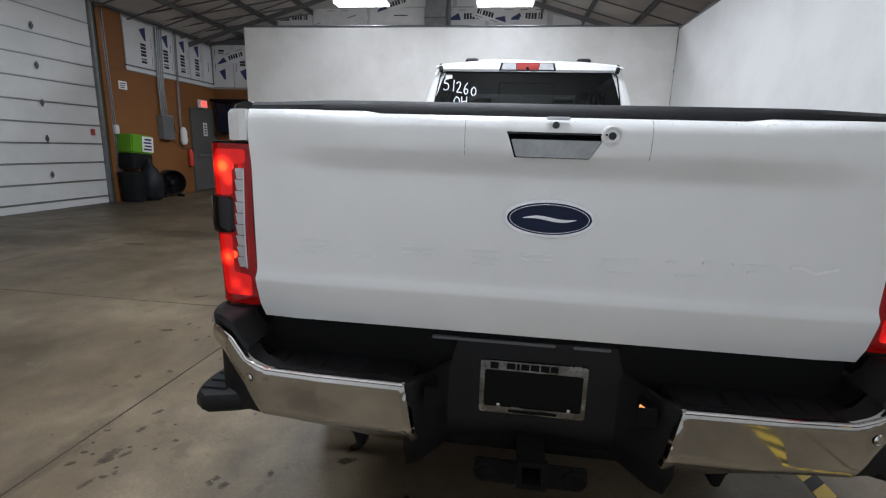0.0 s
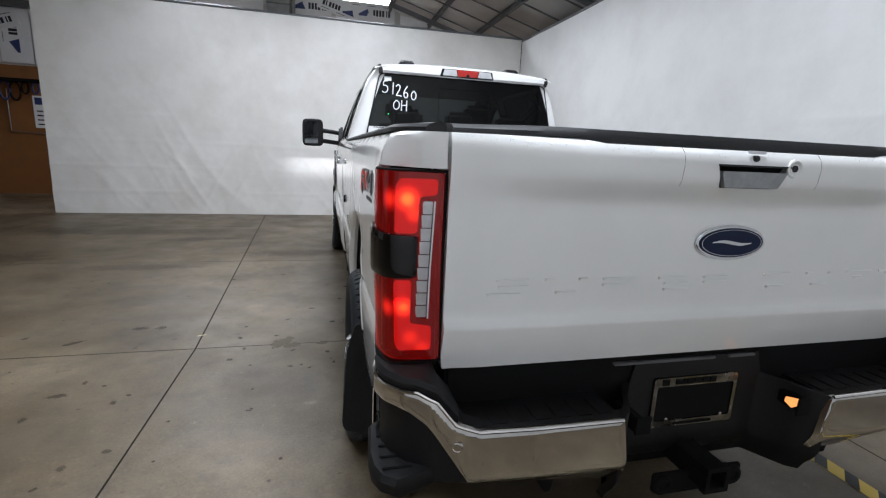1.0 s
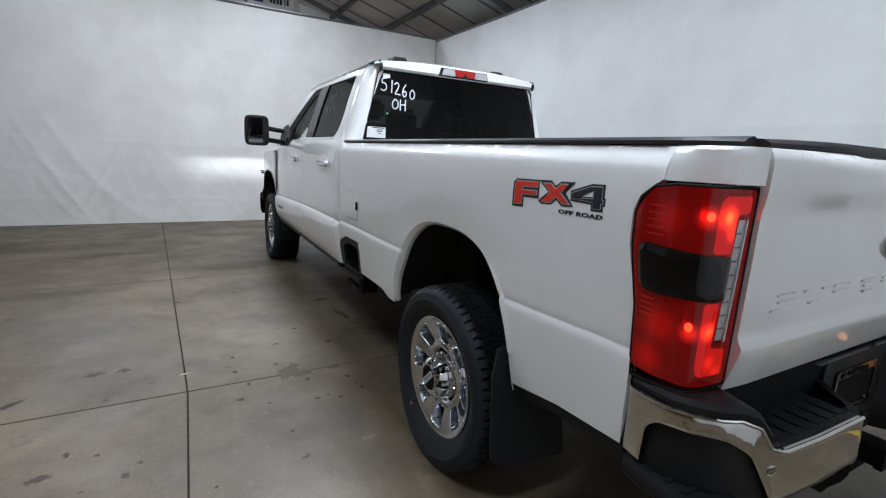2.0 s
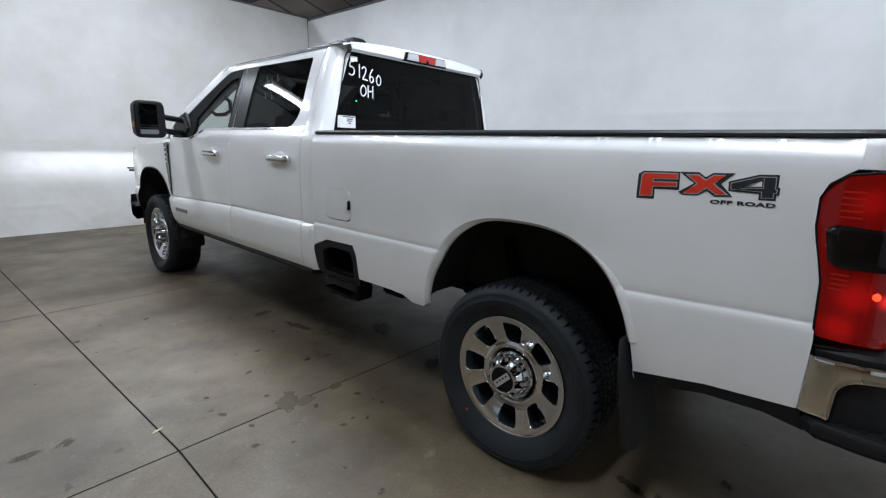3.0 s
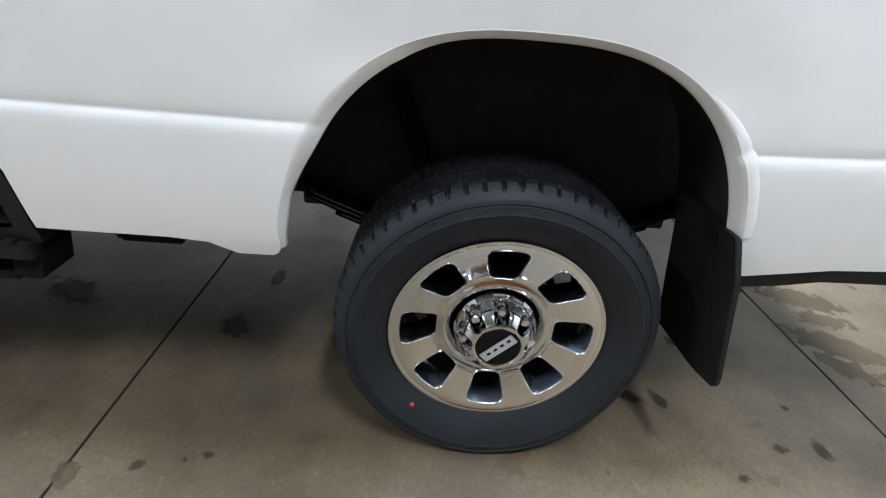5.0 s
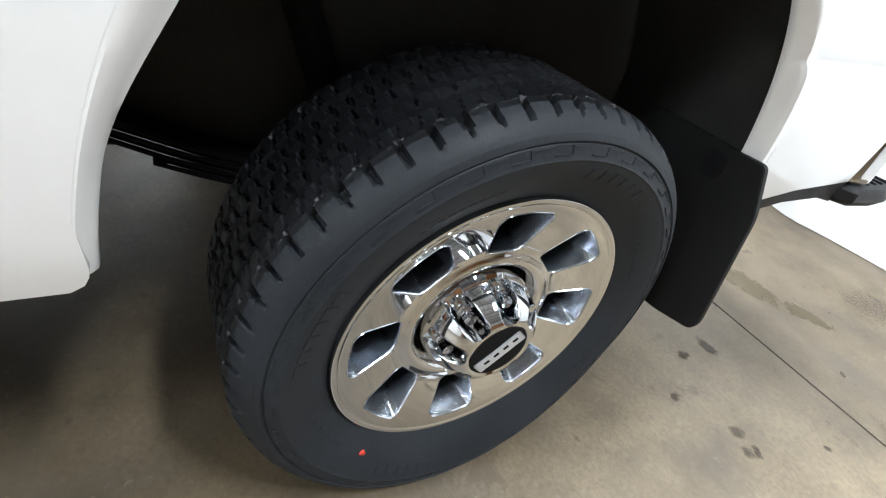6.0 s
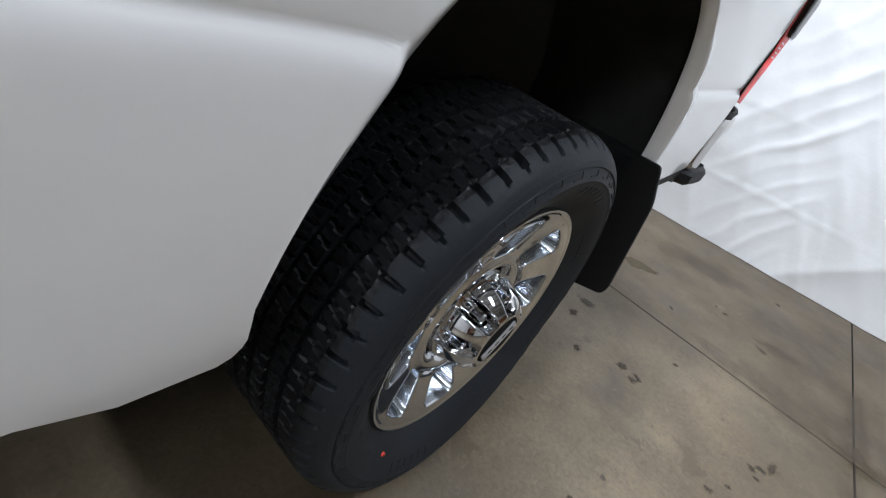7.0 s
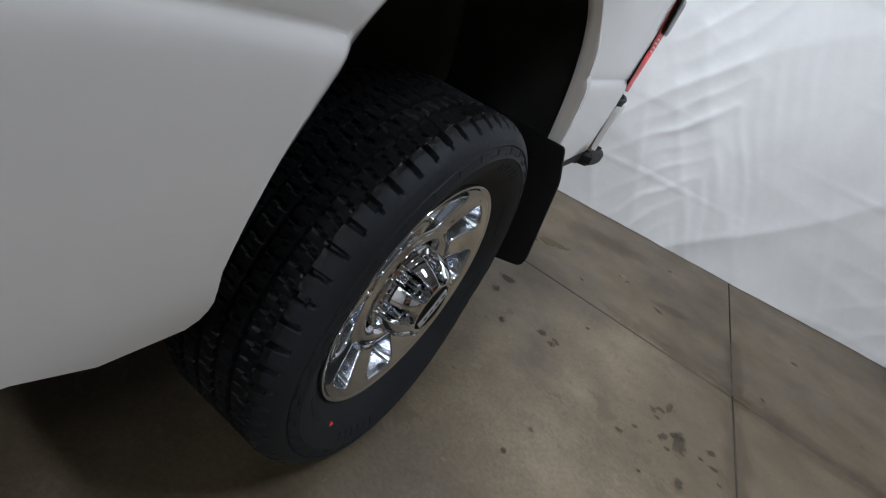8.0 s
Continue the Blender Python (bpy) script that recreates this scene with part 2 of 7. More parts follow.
RED_TAG = material("red_tyre_mark", (0.65, 0.05, 0.03), 0.6)
REVERSE = varied("reverse_lamp", (0.42, 0.42, 0.43), (0.58, 0.58, 0.59), (0.12, 0.25), 20, 90, 0.05, 0.2, 1.0)
AMBER_GLOW = glow("plate_lamp_glow", (1.0, 0.42, 0.12), 1.1)
RED_LENS = material("red_lens", (0.35, 0.012, 0.008), 0.1, 0, 1.0)
WHITE_LENS = material("clear_lens", (0.6, 0.6, 0.6), 0.12, 0, 1.0)
SMOKED = material("smoked_lens", (0.006, 0.005, 0.005), 0.10, 0, 0.25)
TAIL_BULBS = [(-0.919, 0.246, 1.329), (-0.927, 0.253, 1.062)]
TAIL_SIDE = [((-0.974, 0.30, 1.06), 0.09, 0.35), ((-0.970, 0.32, 0.97), 0.08, 0.35), ((-0.976, 0.31, 1.32), 0.08, 0.25), ((-0.955, 0.226, 1.33), 0.050, 1.6), ((-0.957, 0.230, 1.06), 0.045, 1.4)]
TAIL_LIT = [((-0.916, 0.213, 1.332), 0.060, 2.4), ((-0.900, 0.206, 1.295), 0.040, 1.2), ((-0.918, 0.213, 1.065), 0.050, 2.0), ((-0.900, 0.206, 0.985), 0.045, 0.8), ((-0.870, 0.205, 0.955), 0.045, 0.7)]


def mirrored(spots):
    return [((-a, b, c), r, k) for (a, b, c), r, k in spots]


TAIL_RED_L = lens_material("red_lens_shell", (0.22, 0.005, 0.004), TAIL_SIDE)
TAIL_RED_R = lens_material("red_lens_shell_mirrored", (0.22, 0.005, 0.004), mirrored(TAIL_SIDE))
TAIL_LIT_L = lens_material("lit_red_lens", (0.25, 0.006, 0.004), TAIL_LIT, 0.75)
TAIL_LIT_R = lens_material("lit_red_lens_mirrored", (0.25, 0.006, 0.004), mirrored(TAIL_LIT), 0.75)
REFLECTOR = material("red_reflector_bowl", (0.10, 0.006, 0.004), 0.3, 0.6)
BULB = glow("tail_bulb", (1.0, 0.30, 0.11), 30)
TUBE = glow("fluorescent_tube", (1.0, 0.98, 0.95), 9)
WHITE_METAL = material("white_enamel", (0.75, 0.75, 0.74), 0.4)
CURTAIN = tarpaulin_material("white_tarpaulin", (0.66, 0.655, 0.64), (0.76, 0.76, 0.75))
SOILED_CURTAIN = tarpaulin_material("soiled_tarpaulin", (0.70, 0.675, 0.63), (0.82, 0.805, 0.775))
ORANGE_WALL = varied("orange_brown_wall_paint", (0.185, 0.070, 0.018), (0.255, 0.105, 0.028), (0.5, 0.75), 2.5, 60, 0.15)
FOIL_BOARD = varied("white_insulation_facing", (0.62, 0.63, 0.64), (0.74, 0.75, 0.76), (0.35, 0.5), 3, 40, 0.05)
BOARD_BLUE = material("printed_navy", (0.02, 0.035, 0.13), 0.5)
BOARD_BLACK = material("printed_black", (0.03, 0.03, 0.04), 0.5)
BEAM = varied("grey_primed_steel", (0.11, 0.115, 0.12), (0.19, 0.195, 0.20), (0.45, 0.7), 3, 50, 0.15, 0.3)
ROOF_FACE = varied("roof_insulation", (0.44, 0.43, 0.41), (0.62, 0.61, 0.58), (0.6, 0.8), 1.6, 30, 0.3)
DOOR_WHITE = varied("garage_door_white", (0.60, 0.61, 0.60), (0.70, 0.71, 0.70), (0.4, 0.55), 2, 40, 0.06)
DOOR_GREY = varied("grey_door_paint", (0.085, 0.085, 0.08), (0.12, 0.12, 0.115), (0.4, 0.55), 3, 60, 0.08)
GALVANISED = varied("galvanised_steel", (0.22, 0.23, 0.235), (0.36, 0.37, 0.375), (0.3, 0.45), 8, 60, 0.05, 0.7)
GREEN_PLASTIC = varied("lime_green_plastic", (0.10, 0.30, 0.015), (0.15, 0.40, 0.025), (0.35, 0.5), 5, 60, 0.05)
BIN_BLACK = varied("black_bin_plastic", (0.008, 0.009, 0.011), (0.016, 0.017, 0.02), (0.4, 0.6), 5, 80, 0.1)
YELLOW_TAPE = varied("yellow_tape", (0.50, 0.34, 0.03), (0.62, 0.43, 0.05), (0.4, 0.55), 9, 90, 0.05)
BLACK_TAPE = varied("black_tape", (0.015, 0.015, 0.015), (0.03, 0.03, 0.03), (0.4, 0.55), 9, 90, 0.05)
EXIT_RED = glow("exit_sign_face", (1.0, 0.10, 0.08), 1.4)


# ---- mesh helpers ----
from mathutils.geometry import delaunay_2d_cdt


def part(name, bm, mat, parent=None, label="", smooth=True, angle=35):
    """Links a bmesh as one object, under its thing where one is given."""
    bmesh.ops.recalc_face_normals(bm, faces=bm.faces)
    me = bpy.data.meshes.new(name)
    bm.to_mesh(me)
    bm.free()
    for m in (mat if isinstance(mat, (list, tuple)) else [mat]):
        me.materials.append(m)
    if smooth:
        me.shade_smooth()
        me.set_sharp_from_angle(angle=radians(angle))
    ob = new(name, me)
    if parent:
        ob.parent = parent
    if label:
        ob["label"] = label
    return ob


def empty(name, at=(0, 0, 0)):
    ob = new(name)
    ob.empty_display_size = 0.1
    ob.location = at
    return ob


def bevel_all(bm, width, segs=2, geom=None):
    if width > 0:
        edges = [e for e in (geom or bm.edges) if len(e.link_faces) == 2 and e.calc_face_angle(0) > 0.4]
        bmesh.ops.bevel(bm, geom=edges, offset=width, segments=segs, affect="EDGES", clamp_overlap=True)


def block(lo, hi, bevel=0.0, bm=None, m=None, segs=2):
    own = bmesh.new()
    lo, hi = Vector(lo), Vector(hi)
    bmesh.ops.create_cube(own, size=1, matrix=Matrix.Translation((lo + hi) / 2) @ Matrix.Diagonal((*(hi - lo), 1)))
    bevel_all(own, bevel, segs)
    return merge(own, bm, m)


def merge(own, bm=None, m=None):
    if m is not None:
        bmesh.ops.transform(own, matrix=m, verts=own.verts)
    if bm is None:
        return own
    me = bpy.data.meshes.new("scratch")
    own.to_mesh(me)
    own.free()
    bm.from_mesh(me)
    bpy.data.meshes.remove(me)
    return bm


def loft(rings, closed=True, caps=True, bm=None):
    """Skins rings of equal length."""
    bm = bm or bmesh.new()
    rows = [[bm.verts.new(p) for p in ring] for ring in rings]
    n = len(rows[0])
    for a, b in zip(rows, rows[1:]):
        for i in range(n if closed else n - 1):
            j = (i + 1) % n
            if len({a[i], a[j], b[j], b[i]}) == 4:
                bm.faces.new((a[i], a[j], b[j], b[i]))
    if caps and closed:
        bm.faces.new(rows[0][::-1])
        bm.faces.new(rows[-1])
    return bm


def lathe(profile, segs=64, bm=None, wave=None):
    """Turns (radius, x) pairs round the x axis."""
    rings = []
    for k in range(segs):
        a = 2 * math.pi * k / segs
        rings.append([(x, r * math.cos(a) * (wave(a, r, x) if wave else 1), r * math.sin(a) * (wave(a, r, x) if wave else 1)) for r, x in profile])
    bm = bm or bmesh.new()
    rows = [[bm.verts.new(p) for p in ring] for ring in rings]
    for k in range(segs):
        a, b = rows[k], rows[(k + 1) % segs]
        for i in range(len(profile) - 1):
            bm.faces.new((a[i], a[i + 1], b[i + 1], b[i]))
    return bm


def prism(poly, axis, d0, d1, bevel=0.0, bm=None, m=None, segs=2):
    """A flat outline pushed along an axis: 'x' takes (y, z), 'y' takes (x, z), 'z' takes (x, y)."""
    own = bmesh.new()

    def put(p, d):
        return {"x": (d, p[0], p[1]), "y": (p[0], d, p[1]), "z": (p[0], p[1], d)}[axis]

    a = [own.verts.new(put(p, d0)) for p in poly]
    b = [own.verts.new(put(p, d1)) for p in poly]
    own.faces.new(a)
    own.faces.new(b[::-1])
    for i in range(len(poly)):
        j = (i + 1) % len(poly)
        own.faces.new((a[i], b[i], b[j], a[j]))
    bmesh.ops.recalc_face_normals(own, faces=own.faces)
    bevel_all(own, bevel, segs)
    return merge(own, bm, m)


def tube(points, radius, segs=10, bm=None, caps=True):
    points = [Vector(p) for p in points]
    rings = []
    up = None
    for i, p in enumerate(points):
        way = (points[min(i + 1, len(points) - 1)] - points[max(i - 1, 0)]).normalized()
        if up is None:
            up = way.orthogonal().normalized()
        up = (up - way * up.dot(way)).normalized()
        side = way.cross(up)
        rings.append([p + (up * math.cos(a) + side * math.sin(a)) * radius for a in (2 * math.pi * k / segs for k in range(segs))])
    return loft(rings, True, caps, bm)


def rounded(poly, radius, segs=4):
    """The outline with its corners rounded."""
    out = []
    n = len(poly)
    for i in range(n):
        p, a, b = Vector(poly[i][:2]), Vector(poly[i - 1][:2]), Vector(poly[(i + 1) % n][:2])
        r = poly[i][2] if len(poly[i]) > 2 else radius
        u, v = (a - p), (b - p)
        d = min(r, u.length * 0.45, v.length * 0.45)
        if d < 1e-5:
            out.append((p.x, p.y))
            continue
        s, e = p + u.normalized() * d, p + v.normalized() * d
        for k in range(segs + 1):
            t = k / segs
            q = s * (1 - t) ** 2 + p * 2 * t * (1 - t) + e * t * t
            out.append((q.x, q.y))
    return out


def dense(poly, step):
    out = []
    for i, p in enumerate(poly):
        q = poly[(i + 1) % len(poly)]
        n = max(1, int(math.dist(p, q) / step))
        out += [(p[0] + (q[0] - p[0]) * k / n, p[1] + (q[1] - p[1]) * k / n) for k in range(n)]
    return out


def cut_at(poly, levels):
    """The outline with points added where it crosses the given v levels, so that creases run right to its edge."""
    out = []
    for i, p in enumerate(poly):
        q = poly[(i + 1) % len(poly)]
        out.append(p)
        cuts = sorted((v - p[1]) / (q[1] - p[1]) for v in levels if (p[1] - v) * (q[1] - v) < -1e-9)
        out += [(p[0] + (q[0] - p[0]) * t, p[1] + (q[1] - p[1]) * t) for t in cuts if 0.02 < t < 0.98]
    return out


def inside(p, poly):
    hit = False
    for i in range(len(poly)):
        (x0, y0), (x1, y1) = poly[i - 1], poly[i]
        if (y0 > p[1]) != (y1 > p[1]) and p[0] < (x1 - x0) * (p[1] - y0) / (y1 - y0) + x0:
            hit = not hit
    return hit


def panel(outline, put, step=0.03, holes=(), rows=(), thick=0.0, inward=None, bm=None):
    """A curved sheet: a flat outline with holes, meshed finely and bent by put(u, v) -> (x, y, z). rows: v of creases.
    thick: folds its rims over by that much along inward(u, v)."""
    outline = cut_at(dense(outline, step), rows)
    holes = [dense(h, step) for h in holes]
    us, vs = [p[0] for p in outline], [p[1] for p in outline]
    pts, edges = list(outline), [(i, (i + 1) % len(outline)) for i in range(len(outline))]
    for h in holes:
        k = len(pts)
        pts += h
        edges += [(k + i, k + (i + 1) % len(h)) for i in range(len(h))]
    rim = [Vector(p) for p in pts]
    levels = [min(vs) + step * k for k in range(1, int((max(vs) - min(vs)) / step) + 1)]
    levels = sorted([v for v in levels if all(abs(v - r) > step * 0.5 for r in rows)] + list(rows))
    arr = np.array(pts)
    for v in levels:
        u = min(us) + step * 0.5
        while u < max(us):
            if inside((u, v), outline) and not any(inside((u, v), h) for h in holes) and np.min((arr[:, 0] - u) ** 2 + (arr[:, 1] - v) ** 2) > (step * 0.45) ** 2:
                pts.append((u, v))
            u += step
    vo, _, fo, *_ = delaunay_2d_cdt([Vector(p) for p in pts], edges, [], 1, 1e-6)
    bm = bm or bmesh.new()
    verts = [bm.verts.new(put(p.x, p.y)) for p in vo]
    for f in fo:
        c = sum((vo[i] for i in f), Vector((0, 0))) / len(f)
        if inside(c, outline) and not any(inside(c, h) for h in holes):
            bm.faces.new([verts[i] for i in f])
    for v in [v for v in verts if not v.link_faces]:
        bm.verts.remove(v)
    if thick:
        bm.normal_update()
        for loop in [outline] + holes:
            a = [bm.verts.new(put(*p)) for p in loop]
            b = [bm.verts.new(Vector(put(*p)) + Vector(inward) * thick) for p in loop]
            for i in range(len(loop)):
                j = (i + 1) % len(loop)
                bm.faces.new((a[i], a[j], b[j], b[i]))
        bmesh.ops.remove_doubles(bm, verts=bm.verts, dist=0.0004)
    return bm


def edge_gap(u, v, poly):
    """Distance from a point to an outline."""
    a = np.array(poly)
    b = np.roll(a, -1, axis=0)
    d = b - a
    t = np.clip(((u - a[:, 0]) * d[:, 0] + (v - a[:, 1]) * d[:, 1]) / np.maximum((d ** 2).sum(1), 1e-12), 0, 1)
    return float(np.sqrt((a[:, 0] + t * d[:, 0] - u) ** 2 + (a[:, 1] + t * d[:, 1] - v) ** 2).min())


def smooth01(t):
    t = max(0.0, min(1.0, t))
    return t * t * (3 - 2 * t)


def curve_of(pairs):
    """Piecewise smooth function through (key, value) pairs."""
    ks, vals = [p[0] for p in pairs], [p[1] for p in pairs]
    return lambda v: float(np.interp(v, ks, vals))


def text_bm(body, size, depth, m, spacing=1.0, squash=1.0, bold=0.0):
    c = bpy.data.curves.new("letters", "FONT")
    c.body, c.size, c.extrude, c.space_character = body, size, depth, spacing
    c.align_x, c.align_y, c.offset = "CENTER", "CENTER", bold
    ob = bpy.data.objects.new("letters", c)
    scene.collection.objects.link(ob)
    bpy.context.view_layer.update()
    me = bpy.data.meshes.new_from_object(ob.evaluated_get(bpy.context.evaluated_depsgraph_get()))
    bpy.data.objects.remove(ob)
    bm = bmesh.new()
    bm.from_mesh(me)
    bmesh.ops.transform(bm, matrix=m @ Matrix.Diagonal((1, squash, 1, 1)), verts=bm.verts)
    return bm


# ---- the hall ----
XL, XR, YB, YF = -8.9, 3.05, 12.45, 9.22
RIDGE_X, RIDGE_Z, SLOPE = -2.6, 6.05, 0.29


def roof_z(x):
    return RIDGE_Z - SLOPE * abs(x - RIDGE_X)


def skew(x, y):
    """The long joint beside the truck runs a little askew."""
    return float(np.interp(y, [-7.2, -1.6, 2.2, 9.2, 12.9], [-0.14, -0.04, 0.03, -0.285, -0.45])) * max(0.0, 1 - abs(x + 2.02) / 3.0)


def slab_bm(x0, x1, y0, y1):
    bm = block((x0, y0, -0.06), (x1, y1, 0.0), 0.0)
    for v in bm.verts:
        v.co.x += skew(v.co.x, v.co.y)
    top = [e for e in bm.edges if all(v.co.z > -0.001 for v in e.verts)]
    bmesh.ops.bevel(bm, geom=top, offset=0.002, segments=1, affect="EDGES")
    for f in bm.faces:
        f.material_index = 0 if f.calc_center_median().z > -0.0005 else 1
    return bm


JOINT = material("joint_filler", (0.045, 0.038, 0.031), 0.9)
floor = part("floor", block((-9.4, -7.2, -0.2), (5.0, 12.9, -0.012)), JOINT)
tagged(floor, "grey concrete floor slabs with dark joints and damp marks", "floor", kind="structure")
XJ = [-9.4, -5.72, -2.02, 1.66, 5.0]
YJ = [-7.2, -5.15, -2.58, 0.01, 2.52, 5.16, 7.75, 10.3, 12.9]
for i in range(len(XJ) - 1):
    for j in range(len(YJ) - 1):
        g = 0.003
        part("slab", slab_bm(XJ[i] + g, XJ[i + 1] - g, YJ[j] + g, YJ[j + 1] - g), [CONCRETE, JOINT], floor, smooth=False)


def wall(name, lo, hi, mat, label):
    return tagged(part(name, block(lo, hi, 0.0), mat, smooth=False), label, "wall", kind="structure")


SIDING = varied("pale_wall_lining", (0.45, 0.45, 0.44), (0.55, 0.55, 0.54), (0.5, 0.7), 2, 40, 0.05)
wall("wall_west", (XL - 0.2, -7.2, 0), (XL, YB + 0.2, 2.93), ORANGE_WALL, "orange-brown painted plywood wall beside the roller door")
wall("wall_west_upper", (XL - 0.2, -7.2, 2.93), (XL - 0.03, YB + 0.2, 4.3), SIDING, "pale upper wall behind insulation boards")
wall("wall_north", (XL, YB, 0), (5.0, YB + 0.2, 2.93), ORANGE_WALL, "orange-brown painted rear hall wall")
gable = prism([(XL, 2.93), (5.0, 2.93), (5.0, roof_z(5.0)), (RIDGE_X, RIDGE_Z), (XL, roof_z(XL))], "y", YB + 0.03, YB + 0.2)
tagged(part("wall_north_upper", gable, SIDING, smooth=False), "pale gable wall behind insulation boards", "wall", kind="structure")
wall("wall_east", (4.8, -7.2, 0), (5.0, YB, 4.0), SIDING, "plain hall wall behind the white curtain")
wall("wall_south", (XL, -7.2, 0), (4.8, -7.0, 5.9), ORANGE_WALL, "plain hall wall closing the bay")

bm = bmesh.new()
for a, b in ((XL - 0.3, RIDGE_X), (RIDGE_X, 5.1)):
    prism([(a, roof_z(a)), (b, roof_z(b)), (b, roof_z(b) + 0.1), (a, roof_z(a) + 0.1)], "y", -7.3, YB + 0.3, 0, bm)
tagged(part("ceiling", bm, ROOF_FACE, smooth=False), "sloping roof lined with dull insulation", "ceiling", kind="structure")

# quilted insulation bulging between the purlins
random.seed(5)
for sx in (-1, 1):
    bm = bmesh.new()
    nx, ny = 60, 130
    x_from, x_to = (RIDGE_X, 4.7) if sx > 0 else (XL + 0.05, RIDGE_X)
    grid = [[None] * (ny + 1) for _ in range(nx + 1)]
    for i in range(nx + 1):
        for j in range(ny + 1):
            x = x_from + (x_to - x_from) * i / nx
            y = -6.9 + 19.3 * j / ny
            sag = 0.05 + 0.09 * abs(math.sin(math.pi * (x - RIDGE_X) / 1.05)) * (0.6 + 0.8 * noise.noise((x * 0.8, y * 0.6, 3))) + 0.03 * noise.noise((x * 3, y * 3, 1))
            grid[i][j] = bm.verts.new((x, y, roof_z(x) - sag))
    for i in range(nx):
        for j in range(ny):
            bm.faces.new((grid[i][j], grid[i + 1][j], grid[i + 1][j + 1], grid[i][j + 1]))
    tagged(part("roof_blanket", bm, ROOF_FACE), "saggy grey roof insulation blanket", "insulation", kind="structure")


def beam_between(a, b, w, h, name, label, group=""):
    a, b = Vector(a), Vector(b)
    own = bmesh.new()
    length = (b - a).length
    t = 0.012
    block((-w / 2, 0, -h / 2), (w / 2, length, -h / 2 + t), 0, own)
    block((-w / 2, 0, h / 2 - t), (w / 2, length, h / 2), 0, own)
    block((-t / 2, 0, -h / 2 + t), (t / 2, length, h / 2 - t), 0, own)
    m = Matrix.Translation(a) @ (b - a).to_track_quat("Y", "Z").to_matrix().to_4x4()
    bmesh.ops.transform(own, matrix=m, verts=own.verts)
    return tagged(part(name, own, BEAM, smooth=False), label, "beam", group, "structure")


for k in range(-6, 8):
    x = RIDGE_X + 1.05 * k
    if XL < x < 4.8:
        beam_between((x, -6.9, roof_z(x) - 0.14), (x, YB, roof_z(x) - 0.14), 0.06, 0.12, "purlin", "grey steel roof purlin", "purlins")
for y in (-5.0, -1.0, 3.0, 7.0, 11.4):
    for x in (XL + 0.05, 4.75):
        beam_between((x, y, roof_z(x) - 0.3), (RIDGE_X, y, RIDGE_Z - 0.3), 0.06, 0.10, "rafter", "grey steel roof rafter", "rafters")
for y in np.arange(-6.0, 12.0, 0.9):
    for x in (XL + 0.05, 4.75):
        beam_between((x, y, roof_z(x) - 0.19), (RIDGE_X, y, RIDGE_Z - 0.19), 0.025, 0.025, "roof_lath", "thin steel lath holding the roof insulation", "roof laths")
beam_between((XL + 0.12, -7.0, 4.2), (XL + 0.12, YB, 4.2), 0.12, 0.14, "eave_beam", "grey steel eave beam")
beam_between((XL, YB - 0.12, 4.22), (4.8, YB - 0.12, 4.22), 0.12, 0.14, "tie_beam", "grey steel tie beam across the gable")
for k in range(4):
    beam_between((XL + 0.3, 9.6 + 0.6 * k, 4.25), (-5.4, 9.9 + 0.5 * k, 4.85 - 0.05 * k), 0.025, 0.03, "roof_brace", "thin grey steel roof brace", "roof braces")


# insulation boards with printed bars and wedges
def board(place, w, h, turn, flip, logo=True, plain=False):
    """place: lower corner; turn: degrees about z so that the printed face looks into the hall."""
    root = part("insulation_board", block((0, -0.025, 0), (w, 0, h), 0.003), FOIL_BOARD, smooth=False)
    root.matrix_basis = pose(*place, 0, 0, turn)
    tagged(root, "white foil-faced insulation board with navy print", "insulation board", "insulation boards")
    long_way = w >= h
    L, S = (w, h) if long_way else (h, w)

    def spot(u, v, du, dv, mat, name, wedge=False):
        if flip:
            u = L - u - du
            v = S - v - dv
        bm = bmesh.new()
        pts = [(u, v), (u + du, v), (u + du * 0.75, v + dv), (u, v + dv * 0.25)] if wedge else [(u, v), (u + du, v), (u + du, v + dv), (u, v + dv)]
        pts = [(a, b) if long_way else (S - b, a) for a, b in pts]
        bm.faces.new([bm.verts.new((a, -0.0275, b)) for a, b in pts])
        part(name, bm, mat, root, smooth=False)

    if plain:
        spot(L * 0.3, S * 0.4, L * 0.25, S * 0.06, BOARD_BLACK, "printed_bar")
        return root
    for k in range(max(1, int(L / 1.15))):
        u0 = 0.12 + 1.15 * k
        for c, cw in enumerate((0.055, 0.03, 0.06, 0.055, 0.06, 0.055)):
            spot(u0 + 0.078 * c, S * 0.32, cw, min(0.17, S * 0.36), BOARD_BLACK, "printed_bar")
        if u0 + 0.85 < L:
            spot(u0 + 0.52, S * 0.30, 0.3, min(0.2, S * 0.42), BOARD_BLUE, "printed_wedge", True)
    for k in range(int(L / 0.4)):
        spot(0.1 + 0.4 * k, S * 0.12, 0.22, 0.012, BOARD_BLACK, "printed_line")
    return root


for y0, w in ((9.18, 0.95), (10.17, 0.60), (10.80, 0.60), (11.43, 0.55), (12.0, 0.4)):
    board((XL - 0.0, y0, 3.06), w, 1.02, 90, False, plain=w < 0.5)
for x0, w in ((-8.85, 0.62), (-8.2, 0.62), (-7.55, 0.62)):
    board((x0, YB + 0.0, 2.98), w, 1.16, 0, True)
for k, x0 in enumerate((-7.3, -5.72, -4.1, -2.45, -0.82, 0.85, 2.4)):
    board((x0, YB, 4.68), 1.52, 0.42, 0, True, plain=k in (2, 5))
